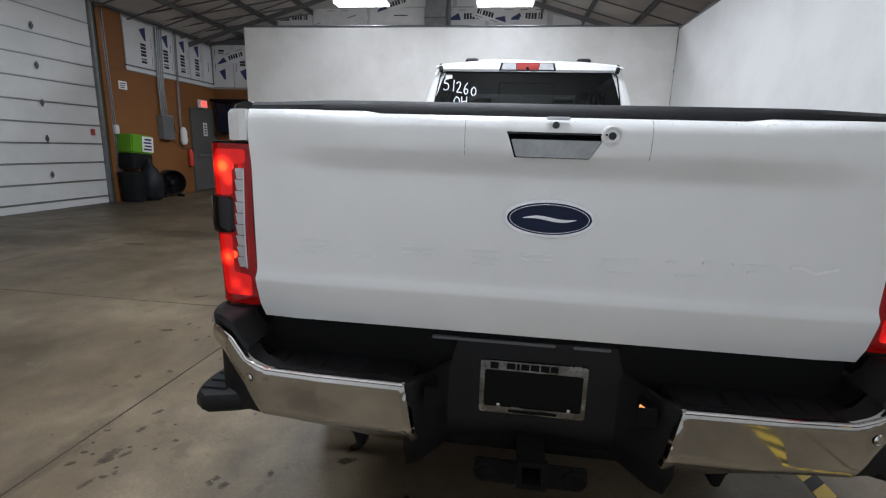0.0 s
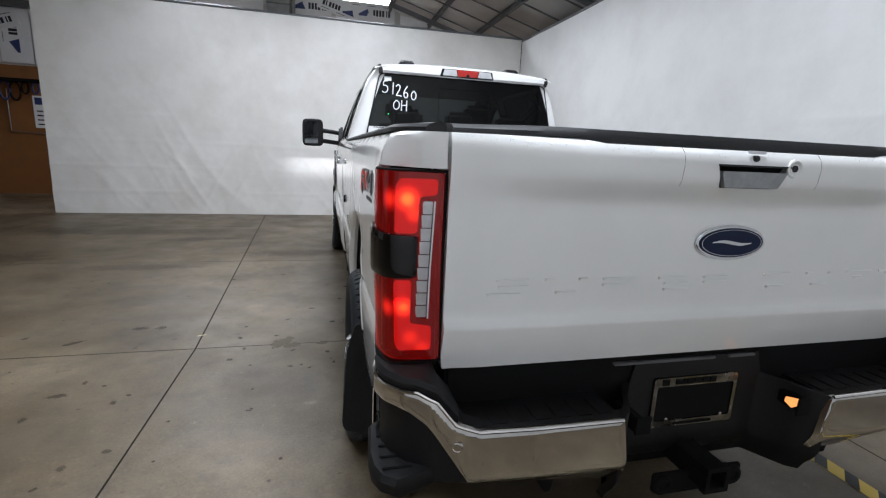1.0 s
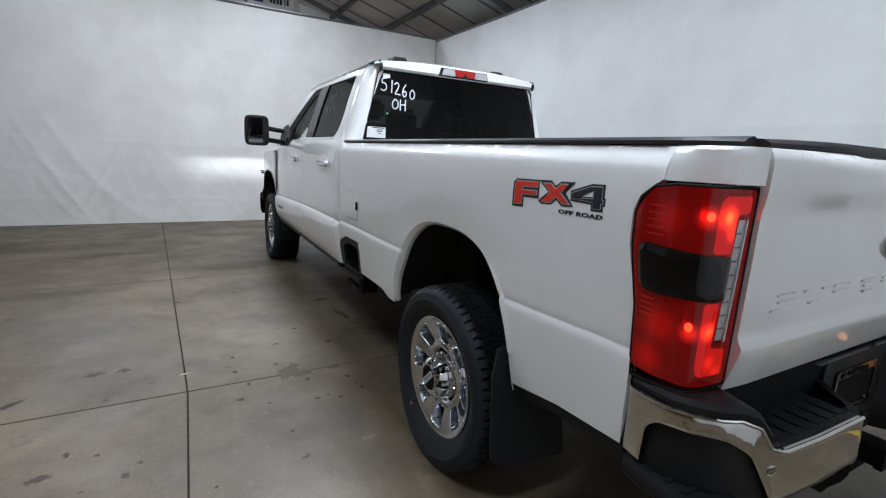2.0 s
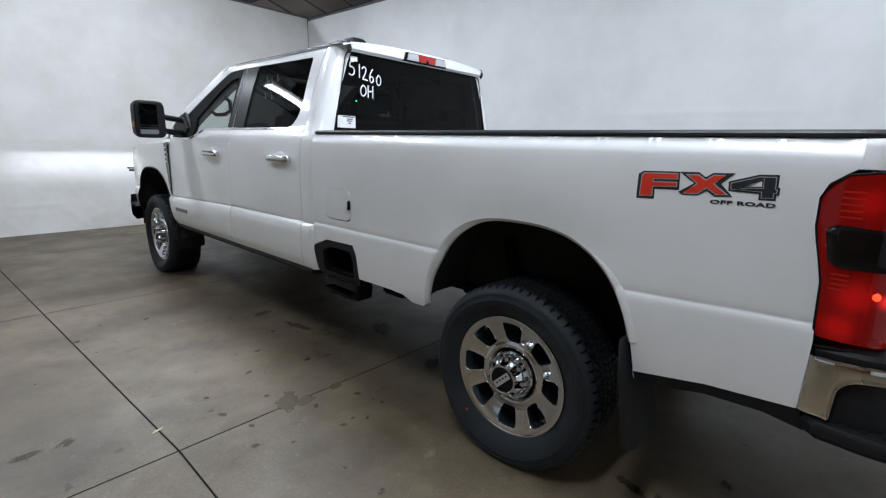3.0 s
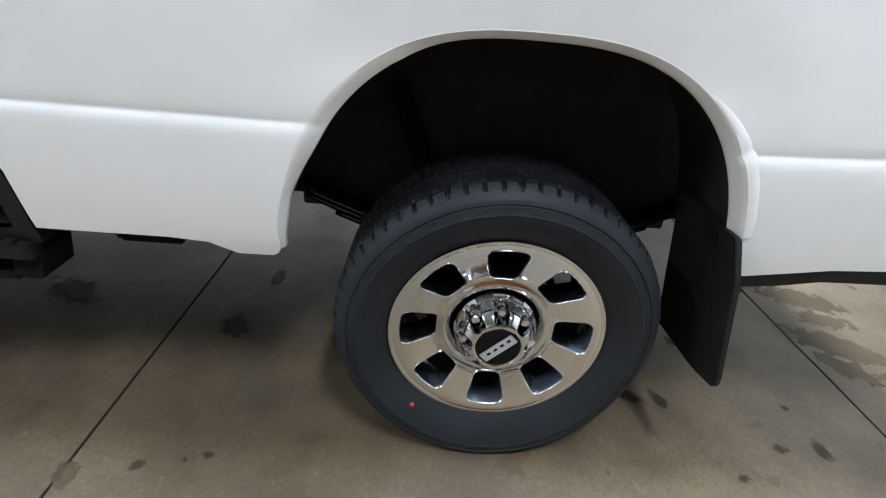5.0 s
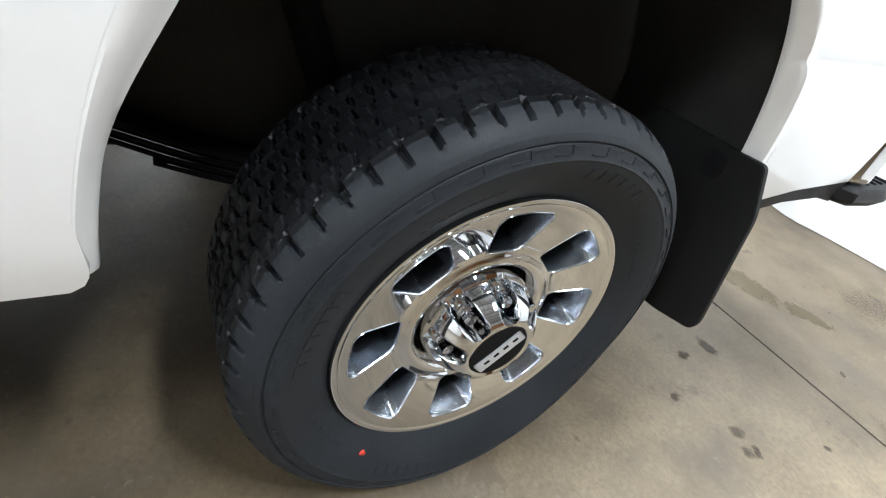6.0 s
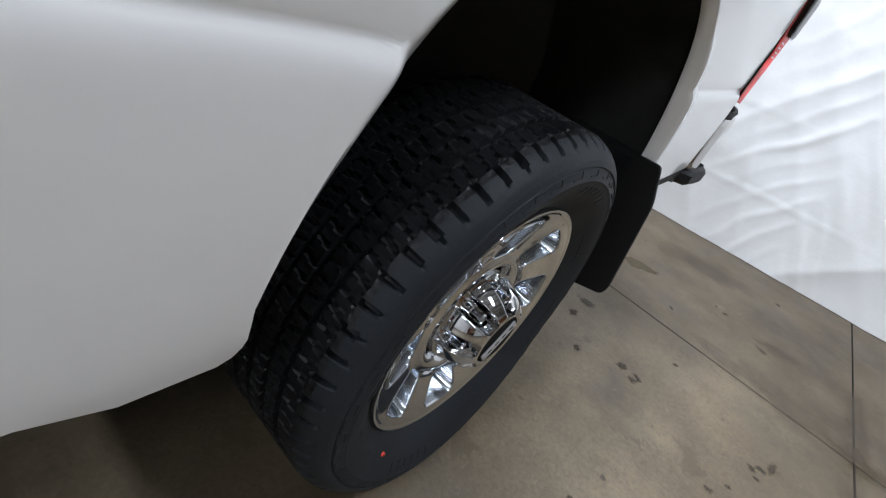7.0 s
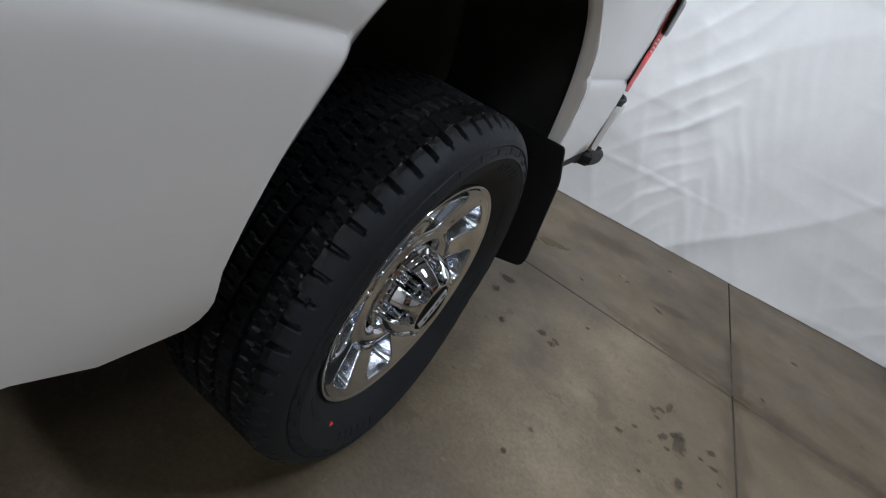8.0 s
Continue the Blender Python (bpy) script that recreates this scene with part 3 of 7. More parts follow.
for k, x0 in enumerate((-5.0, -3.35, -1.7, -0.1)):
    board((x0, YB, 5.14), 1.55, 0.36, 0, True, plain=k == 1)
for k, x0 in enumerate((-6.9, -5.3, -3.7, -2.1, -0.5, 1.1, 2.7)):
    board((x0, YB, 4.30), 1.5, 0.34, 0, k % 2 == 0, plain=k % 3 == 1)
for k in range(5):
    u = 1.3 + 1.2 * k
    for sx in (-1, 1):
        x = RIDGE_X + sx * u
        b = board((0, 0, 0), 1.0, 0.34, 0, sx < 0, plain=k % 2 == 1)
        b.matrix_basis = Matrix.Translation((x, YB - 0.02, roof_z(x) - 0.78)) @ Euler((0, math.atan(SLOPE) * sx, 0)).to_matrix().to_4x4()

# grey duct box on the gable
duct = part("duct_box", block((-2.42, YB - 0.75, 4.25), (-1.9, YB - 0.05, 5.15), 0.015), GALVANISED)
tagged(duct, "grey galvanised heater box hung at the gable", "duct")
part("duct_seam", block((-2.43, YB - 0.77, 4.66), (-1.89, YB - 0.74, 4.69), 0.003), BEAM, duct)
part("duct_pipe", tube([(-1.84, YB - 0.5, 3.9), (-1.84, YB - 0.5, 5.6)], 0.05), GALVANISED, duct)


# ---- white curtains ----
def curtain(name, line, top, folds, label, seed, chevrons=(), step=0.032, sharp=1.6, mat=None):
    """line: plan points along the foot of the sheet."""
    pts = [Vector(p) for p in line]
    length = [0.0]
    for a, b in zip(pts, pts[1:]):
        length.append(length[-1] + (b - a).length)
    nx, nz = int(length[-1] / step), int(3.84 / step)
    bm = bmesh.new()
    grid = []
    for i in range(nx + 1):
        s = length[-1] * i / nx
        k = max(j for j in range(len(length)) if length[j] <= s + 1e-9)
        k = min(k, len(pts) - 2)
        f = (s - length[k]) / (length[k + 1] - length[k])
        p = pts[k].lerp(pts[k + 1], f)
        way = (pts[k + 1] - pts[k]).normalized()
        out = Vector((way.y, -way.x))
        col = []
        for j in range(nz + 1):
            z = 0.004 + (top - 0.004) * j / nz
            low = 1 - smooth01((z - 0.3) / 2.0)
            d = 0.03 * folds * noise.noise((s * 0.35, z * 0.25, seed))
            q = 0.8 * noise.noise((s * 0.4, z * 0.5, seed + 7))
            for fx, fz, amp, k in ((0.9, 0.75, 0.020, 9), (1.1, -0.9, 0.016, 9), (2.3, 1.3, 0.008, 7), (0.2, 2.2, 0.006, 8)):
                r = 1 - abs(noise.noise((s * fx + z * fz + q, (z * fx - s * fz) * 0.22, seed + k + fx * 5)))
                d += amp * folds * (0.25 + 0.75 * low) * r ** 7
            d += 0.0025 * noise.noise((s * 5, z * 4, seed))
            for at, lean, reach, pitch, amp, high in chevrons:
                off = s - at - lean * z + 0.06 * noise.noise((z * 2.2, seed, 5))
                run = z + (1.9 if off > 0 else 1.1) * abs(off) + 0.13 * noise.noise((s * 1.5, z * 1.5, seed + 3)) + 0.04 * noise.noise((s * 4, z * 4, seed + 8))
                k = 0.5 + noise.noise((run / pitch * 0.8, seed, 1.7))
                crest = (1 - abs(math.sin(math.pi * run / pitch))) ** sharp + 0.4 * noise.noise((run / pitch * 1.3, seed + 2, 0.3))
                far = abs(off) / (reach if off < 0 else reach * 0.6)
                d += amp * crest * max(0.2, k) * (0.35 + min(1.0, 4 * abs(off))) * math.exp(-far ** 1.6) * (1 - smooth01((z - high) / 0.5))
            for level in (0.42, 0.90, 1.38, 1.86):
                bend = level + 0.02 * noise.noise((s * 0.8, level, seed))
                d += 0.006 * math.exp(-((z - bend) / (0.022 if step > 0.03 else 0.013)) ** 2) * smooth01(0.5 + 1.5 * noise.noise((s * 0.6, level * 3, seed + 4)))
            col.append(bm.verts.new((p.x + out.x * d, p.y + out.y * d, z)))
        grid.append(col)
    for i in range(nx):
        for j in range(nz):
            bm.faces.new((grid[i][j], grid[i + 1][j], grid[i + 1][j + 1], grid[i][j + 1]))
    ob = part(name, bm, mat or CURTAIN, None, "", True, 80)
    tagged(ob, label, "curtain")
    pipe = bmesh.new()
    tube([(p.x, p.y, top + 0.015) for p in pts], 0.022, 8, pipe)
    part("curtain_pipe", pipe, BEAM, ob)
    return ob


front = curtain("white_curtain", [(-5.98, YF), (-3.0, YF + 0.02), (0.0, YF + 0.05), (XR - 0.02, YF)], 3.86, 0.6, "white hanging tarpaulin curtain in front of the truck", 2.0, [(4.75, -0.25, 0.7, 0.6, 0.012, 1.0), (2.2, -0.35, 0.9, 0.75, 0.014, 1.2), (0.9, -0.3, 0.8, 0.8, 0.012, 1.4)], mat=SOILED_CURTAIN)
side = curtain("white_curtain", [(XR, YF), (XR + 0.02, 5.0), (XR + 0.04, 1.0), (XR + 0.02, -2.3)], 3.82, 0.5, "white hanging tarpaulin curtain along the bay side", 11.0)
rear = curtain("white_curtain", [(XR, -2.3), (1.3, -1.80), (-0.3, -1.42), (-2.06, -1.69), (-3.25, -1.89), (-5.6, -2.3)], 3.7, 1.0, "white creased tarpaulin curtain behind the truck", 23.0, [(4.67, -0.09, 0.46, 0.19, 0.019, 1.5), (6.6, 0.10, 0.5, 0.3, 0.016, 1.0), (2.6, -0.05, 0.5, 0.33, 0.018, 1.6)], 0.021, 2.2)

# ---- strip lamps ----
for lx, ly, lz, watts in LAMPS:
    lamp = part("strip_lamp", prism([(-0.20, 0.0), (0.20, 0.0), (0.10, 0.06), (-0.10, 0.06)], "x", -0.62, 0.62, 0.004), WHITE_METAL)
    lamp.matrix_basis = pose(lx, ly, lz)
    tagged(lamp, "white ceiling strip lamp with lit fluorescent tubes", "strip lamp", "ceiling strip lamps")
    for d in (-0.135, -0.045, 0.045, 0.135):
        tb = tube([(-0.59, d, -0.025), (0.59, d, -0.025)], 0.018, 12)
        part("tube", tb, TUBE, lamp, "lit fluorescent tube")
    for d in (-0.5, 0.5):
        part("chain", tube([(d, 0, 0.06), (d, 0, roof_z(lx) - lz - 0.1)], 0.004, 6), GALVANISED, lamp)

# ---- roller door and the end of the hall ----
DY0, DY1, DH = 3.35, 8.22, 4.15
door = part("garage_door", block((XL + 0.0, DY0, 0.0), (XL + 0.02, DY1, DH), 0.0), BEAM, smooth=False)
tagged(door, "white sectional garage door, closed, with worn ribbed panels", "garage door", kind="structure")
heights = [0.0, 0.17, 0.52, 0.90, 1.28, 1.66, 2.05, 2.45, 2.85, 3.25, 3.70, DH]
for a, b in zip(heights, heights[1:]):
    part("door_panel", block((XL + 0.022, DY0, a + 0.006), (XL + 0.065, DY1, b - 0.010), 0.008), DOOR_WHITE, door)
    part("rib", block((XL + 0.066, DY0, b - 0.022), (XL + 0.082, DY1, b - 0.002), 0.004), GALVANISED, door)
HINGE_GREY = varied("dull_hinge_steel", (0.07, 0.075, 0.08), (0.16, 0.165, 0.17), (0.4, 0.6), 20, 80, 0.1, 0.5)
for z in (0.68, 1.36, 2.01, 2.68, 3.36):
    part("hinge", prism([(-0.05, 0), (0, -0.08), (0.05, 0), (0, 0.08)], "x", 0, 0.02, 0.003, None, pose(XL + 0.083, 6.966, z) @ Matrix.Diagonal((1, 0.75, 0.9, 1))), HINGE_GREY, door, "grey diamond hinge plate")
    part("hinge", prism([(-0.05, 0), (0, -0.08), (0.05, 0), (0, 0.08)], "x", 0, 0.02, 0.003, None, pose(XL + 0.083, 5.2, z) @ Matrix.Diagonal((1, 0.75, 0.9, 1))), HINGE_GREY, door, "grey diamond hinge plate")
part("track", block((XL + 0.02, DY1 + 0.005, 0.02), (XL + 0.13, DY1 + 0.06, DH + 0.3), 0.006), GALVANISED, door, "galvanised door track")
part("weather_strip", block((XL + 0.02, DY1 + 0.065, 0.02), (XL + 0.07, DY1 + 0.17, DH), 0.01), varied("green_strip", (0.03, 0.06, 0.05), (0.05, 0.09, 0.075), (0.5, 0.7), 4, 60, 0.1), door, "dark green door seal")
part("sticker", block((XL + 0.084, 7.95, 1.45), (XL + 0.088, 8.05, 1.58), 0), material("small_red_sticker", (0.35, 0.05, 0.04), 0.6), door)

post = tagged(part("door_post", block((XL, DY1 + 0.18, 0), (XL + 0.09, DY1 + 0.30, 4.3), 0.008), ORANGE_WALL), "orange-brown post beside the roller door", "post", kind="structure")
tagged(part("wall_pier", block((XL - 0.02, DY1 + 0.31, 2.93), (XL + 0.012, 9.16, 4.3), 0.003), ORANGE_WALL), "orange-brown upper wall pier", "wall", kind="structure")
rail = tagged(part("trim_rail", block((XL, 9.16, 2.95), (XL + 0.03, YB, 3.05), 0.003), FOIL_BOARD), "white strip below the insulation boards", "trim", kind="structure")
tagged(part("trim_rail", block((XL, 9.16, 3.045), (XL + 0.055, YB, 3.075), 0.003), BEAM), "dark rail under the insulation boards", "trim", kind="structure")


def conduit(points, r=0.016):
    return tagged(part("conduit", tube(points, r, 8), GALVANISED), "grey steel electrical conduit on the wall", "conduit", "wall conduits")


for k in range(3):
    conduit([(XL + 0.03, 8.62 + 0.05 * k, 0.06), (XL + 0.03, 8.56 + 0.05 * k, 2.2), (XL + 0.03, 8.50 + 0.06 * k, 4.1)], 0.014)
for k in range(4):
    conduit([(XL + 0.07, 10.10 + 0.065 * k, 2.01), (XL + 0.06, 10.08 + 0.06 * k, 2.7), (XL + 0.08, 10.13 + 0.07 * k, 4.3)], 0.018)
for k in range(2):
    conduit([(XL + 0.04, 10.78 + 0.05 * k, 1.75), (XL + 0.04, 10.85 + 0.05 * k, 4.2)], 0.014)
conduit([(XL + 0.04, 10.5, 1.42), (XL + 0.05, 10.7, 1.25), (XL + 0.05, 11.0, 1.2), (XL + 0.04, 11.2, 1.28)], 0.008)
conduit([(-8.2, YB - 0.03, 2.4), (-8.2, YB - 0.03, 1.45), (-7.2, YB - 0.03, 1.4)], 0.012)

box = part("electrical_box", block((XL + 0.01, 10.00, 1.42), (XL + 0.17, 10.40, 2.02), 0.01), varied("grey_box", (0.16, 0.18, 0.19), (0.22, 0.24, 0.25), (0.35, 0.5), 5, 50, 0.05))
tagged(box, "grey metal electrical disconnect box on the wall", "electrical box")
part("door", block((XL + 0.171, 10.02, 1.45), (XL + 0.18, 10.38, 1.99), 0.004), BEAM, box)
part("handle", block((XL + 0.12, 10.405, 1.62), (XL + 0.16, 10.43, 1.80), 0.006), SHADOW_GAP, box)

bag = tagged(part("hanging_bag", lathe([(0.0, -0.22), (0.05, -0.2), (0.09, -0.1), (0.085, 0.02), (0.1, 0.14), (0.06, 0.24), (0.0, 0.26)], 16), PAPER), "crumpled white plastic bag hanging on the wall", "bag")
bag.matrix_basis = pose(XL + 0.1, 10.82, 1.54, 0, 90, 0)

notice = tagged(part("notice", block((XL + 0.002, 8.90, 2.50), (XL + 0.014, 9.14, 2.68), 0.002), PAPER), "small white notice on the orange wall", "notice")
for k in range(3):
    part("printed_bar", block((XL + 0.0145, 8.93, 2.53 + 0.045 * k), (XL + 0.016, 9.06 + 0.02 * k, 2.55 + 0.045 * k)), INK, notice, smooth=False)

exit_door = part("door_1", block((XL + 0.004, 11.32, 0.02), (XL + 0.05, 12.26, 2.22), 0.004), DOOR_GREY)
tagged(exit_door, "grey steel exit door, closed, with a small notice", "door", kind="structure")
for lo, hi in (((XL, 11.24, 0), (XL + 0.06, 11.315, 2.3)), ((XL, 12.265, 0), (XL + 0.06, 12.34, 2.3)), ((XL, 11.315, 2.225), (XL + 0.06, 12.265, 2.3))):
    part("door_jamb", block(lo, hi, 0.004), DOOR_GREY, exit_door)
part("push_bar", block((XL + 0.06, 11.40, 0.98), (XL + 0.10, 12.15, 1.04), 0.008), GALVANISED, exit_door)
part("paper_notice", block((XL + 0.051, 11.75, 1.55), (XL + 0.055, 11.93, 1.92)), PAPER, exit_door)
for k in range(4):
    part("printed_bar", block((XL + 0.0555, 11.79, 1.60 + 0.075 * k), (XL + 0.057, 11.89, 1.635 + 0.075 * k)), INK, exit_door, smooth=False)

sign = part("exit_sign", block((XL + 0.01, 11.62, 2.33), (XL + 0.07, 12.0, 2.55), 0.008), WHITE_METAL)
tagged(sign, "lit red exit sign above the door", "exit sign")
part("lit_face", block((XL + 0.071, 11.70, 2.36), (XL + 0.076, 11.96, 2.52), 0.002), EXIT_RED, sign, "glowing red sign face")

ext = tagged(part("fire_extinguisher", lathe([(0, 0), (0.06, 0.0), (0.065, 0.03), (0.065, 0.36), (0.04, 0.42), (0.02, 0.44), (0.02, 0.48), (0, 0.48)], 20), RED_TAG), "red fire extinguisher on the wall", "fire extinguisher")
ext.matrix_basis = pose(XL + 0.066, 11.10, 0.72, 0, -90, 0)

# green crate on a black bin, a second bin and a drum fan
bin_ob = part("waste_bin", loft([[(math.copysign(abs(math.cos(a)) ** 0.5, math.cos(a)) * w, math.copysign(abs(math.sin(a)) ** 0.5, math.sin(a)) * w, z) for a in (2 * math.pi * k / 28 for k in range(28))]
                                 for w, z in ((0.25, 0.0), (0.27, 0.03), (0.31, 0.60), (0.33, 0.62), (0.33, 0.66), (0.29, 0.67))]), BIN_BLACK)
bin_ob.matrix_basis = pose(XL + 0.36, 8.62, 0) @ Matrix.Diagonal((0.8, 0.62, 1.0, 1))
tagged(bin_ob, "black plastic waste bin by the wall", "waste bin")
bag2 = part("rubbish_bag", loft([[(math.cos(a) * w * (1 + 0.13 * noise.noise((math.cos(a) * 2, math.sin(a) * 2, z * 5))), math.sin(a) * w * (1 + 0.1 * noise.noise((math.sin(a) * 3, 2, z * 4))), z)
                                  for a in (2 * math.pi * k / 28 for k in range(28))] for w, z in ((0.2, 0.0), (0.3, 0.08), (0.34, 0.3), (0.31, 0.52), (0.2, 0.72), (0.07, 0.86), (0.06, 0.95))]), BIN_BLACK)
bag2.matrix_basis = pose(XL + 0.50, 8.98, 0) @ Matrix.Diagonal((0.85, 0.80, 1.0, 1))
tagged(bag2, "full black rubbish bag beside the bin", "rubbish bag")
crate = part("battery_case", block((0, 0, 0), (0.40, 0.66, 0.42), 0.03), GREEN_PLASTIC)
crate.matrix_basis = pose(XL + 0.02, 8.62, 1.10, -4, 0, 0)
tagged(crate, "lime green plastic dispenser with a white label on the wall", "dispenser")
part("label_sheet", block((0.4005, 0.30, 0.04), (0.4035, 0.64, 0.39)), PAPER, crate)
for k in range(4):
    part("printed_bar", block((0.404, 0.34 + 0.03 * (k % 2), 0.08 + 0.075 * k), (0.4055, 0.58, 0.12 + 0.075 * k)), BOARD_BLUE if k == 2 else INK, crate, smooth=False)
part("shelf", block((0.0, 0.02, -0.36), (0.36, 0.66, -0.005), 0.02), BIN_BLACK, crate)
alarm = tagged(part("alarm_box", block((XL + 0.01, 8.55, 1.5), (XL + 0.12, 8.68, 1.7), 0.015), FOIL_BOARD), "small white alarm box on the door post", "alarm box")

fan = part("drum_fan", lathe([(0.36, -0.16), (0.38, -0.14), (0.38, 0.14), (0.36, 0.16), (0.345, 0.14), (0.345, -0.14), (0.36, -0.16)], 40), BIN_BLACK)
fan.matrix_basis = pose(XL + 0.40, 9.80, 0.357, 0, 0, -28) @ Matrix.Scale(0.83, 4)
tagged(fan, "black drum floor fan standing on the concrete", "drum fan")
for r in (0.08, 0.16, 0.24, 0.32):
    part("guard_ring", tube([(0.15, r * math.cos(a), r * math.sin(a)) for a in (2 * math.pi * k / 32 for k in range(33))], 0.004, 6), STEEL, fan)
for k in range(4):
    a = math.pi * k / 2 + 0.4
    part("blade", prism([(0.05, -0.05), (0.32, -0.11), (0.33, 0.07), (0.05, 0.05)], "x", -0.01, 0.01, 0.004, None, pose(0, 0, 0, math.degrees(a), 0, 0) @ pose(0, 0, 0, 0, 0, 18)), STEEL, fan)
part("hub", lathe([(0, 0.09), (0.07, 0.08), (0.08, 0.03), (0.08, -0.1), (0, -0.1)], 20), BIN_BLACK, fan)
part("drum_back", lathe([(0.0, -0.125), (0.345, -0.125)], 40), SHADOW_GAP, fan)
for d in (-0.25, 0.25):
    part("foot", block((-0.2, d - 0.03, -0.43), (0.2, d + 0.03, -0.36), 0.01), BIN_BLACK, fan)

rack = part("coat_rack", block((-8.85, YB - 0.32, 2.55), (-7.3, YB - 0.02, 2.62), 0.01), STEEL)
tagged(rack, "dark wall rack crowded with coiled hoses and cables", "wall rack")
random.seed(3)
for k in range(7):
    x = -8.75 + 0.2 * k
    r = random.uniform(0.12, 0.26)
    part("hose", tube([(x + 0.5 * r * math.sin(a), YB - 0.17, 2.56 - r + r * math.cos(a)) for a in (2 * math.pi * j / 20 for j in range(21))], 0.02, 8), SHADOW_GAP if k % 3 else BOARD_BLUE, rack)
part("tool_bag", block((-8.7, YB - 0.3, 1.62), (-8.35, YB - 0.05, 2.5), 0.06), material("navy_cloth", (0.012, 0.016, 0.03), 0.8), rack)

poster = tagged(part("wall_poster", block((-7.72, YB - 0.012, 1.55), (-7.0, YB - 0.002, 2.28)), PAPER), "white wall poster with navy heading", "poster")
part("printed_heading", block((-7.68, YB - 0.0145, 2.08), (-7.04, YB - 0.0125, 2.24)), BOARD_BLUE, poster, smooth=False)
for k in range(4):
    part("printed_bar", block((-7.66, YB - 0.0145, 1.62 + 0.1 * k), (-7.1 - 0.05 * k, YB - 0.0125, 1.65 + 0.1 * k)), INK, poster, smooth=False)

# ---- striped tape on the floor ----
tape = part("floor_tape", block((1.27, -1.35, 0.0004), (1.36, 4.6, 0.0016)), YELLOW_TAPE, smooth=False)
tagged(tape, "yellow and black hazard tape stuck on the concrete", "floor tape")
for k in range(40):
    y = -1.3 + 0.147 * k
    bm = bmesh.new()
    bm.faces.new([bm.verts.new(p) for p in ((1.2702, y, 0.0024), (1.3598, y + 0.07, 0.0024), (1.3598, y + 0.135, 0.0024), (1.2702, y + 0.065, 0.0024))])
    part("black_stripe", bm, BLACK_TAPE, tape, smooth=False)

# dried stains, a leaf and grit
random.seed(21)


def stain_material(name, color, dense_at, scale, gloss, inner=0.46, outer=0.66):
    """Soft ragged patch: thickest in the middle of its own sheet."""
    m = material(name, color, gloss)
    p = m.node_tree.nodes["Principled BSDF"]
    tc = m.node_tree.nodes.new("ShaderNodeTexCoord")
    mid = m.node_tree.nodes.new("ShaderNodeVectorMath")
    mid.operation = "DISTANCE"
    link(m, tc.outputs["Generated"], mid.inputs[0])
    mid.inputs[1].default_value = (0.5, 0.5, 0.5)
    geo = m.node_tree.nodes.new("ShaderNodeNewGeometry")
    n = node(m, "ShaderNodeTexNoise", Scale=scale, Detail=6.0, Roughness=0.65)
    link(m, geo.outputs["Position"], n.inputs["Vector"])
    ragged = m.node_tree.nodes.new("ShaderNodeMath")
    ragged.operation = "MULTIPLY_ADD"
    link(m, n.outputs["Fac"], ragged.inputs[0])
    ragged.inputs[1].default_value = 0.62
    link(m, mid.outputs["Value"], ragged.inputs[2])
    cover = ramp(m, ragged.outputs[0], [(inner, grey(dense_at)), (outer, grey(0.0))])
    clear = m.node_tree.nodes.new("ShaderNodeBsdfTransparent")
    mix = m.node_tree.nodes.new("ShaderNodeMixShader")
    link(m, cover, mix.inputs[0])
    link(m, clear.outputs[0], mix.inputs[1])
    link(m, p.outputs[0], mix.inputs[2])
    link(m, mix.outputs[0], m.node_tree.nodes["Material Output"].inputs[0])
    return m


SPOT = stain_material("dark_drip", (0.040, 0.031, 0.022), 0.74, 45.0, 0.5, 0.48, 0.64)
GREASE = stain_material("grey_grease_mark", (0.030, 0.024, 0.016), 0.85, 16.0, 0.4, 0.48, 0.62)
BROWN = stain_material("brown_damp_mark", (0.060, 0.043, 0.027), 0.48, 7.0, 0.45)
OLIVE = stain_material("olive_residue", (0.056, 0.043, 0.019), 0.78, 20.0, 0.6, 0.54, 0.61)
level = [0]


def stain(x, y, r, squeeze=1.0, turn=0.0, mat=None, label="dark dried water stain on the concrete"):
    bm = bmesh.new()
    level[0] = (level[0] + 1) % 12
    z = 0.0012 + 0.0002 * level[0]
    bm.faces.new([bm.verts.new((r * math.cos(a), r * squeeze * math.sin(a), z)) for a in (2 * math.pi * k / 20 for k in range(20))])
    ob = part("stain", bm, mat or SPOT, floor, label, False)
    ob.matrix_basis = pose(x, y, 0, 0, 0, turn)
    ob.visible_shadow = False
    return ob


for x, y, r, q, turn in ((-1.75, -0.07, 0.62, 0.26, 2), (-2.35, -0.03, 0.7, 0.16, -1), (-1.684, -0.508, 0.17, 0.55, 30), (-2.03, 0.45, 0.8, 0.13, 90), (-2.05, -0.35, 0.5, 0.16, 90), (-2.6, 0.03, 0.9, 0.14, 1), (-6.4, 4.4, 1.5, 0.4, 5), (-5.0, 5.4, 1.6, 0.3, 0), (-4.2, 7.2, 1.8, 0.3, 0),
                         (-1.2, -1.0, 0.5, 0.5, 20), (-3.2, 4.9, 1.0, 0.25, 0), (-1.4, 5.6, 1.2, 0.3, 0), (-2.9, 6.6, 0.9, 0.3, 10), (-0.75, 3.1, 0.6, 0.4, 60)):
    stain(x, y, r, q, turn, BROWN, "broad brown damp mark on the concrete")
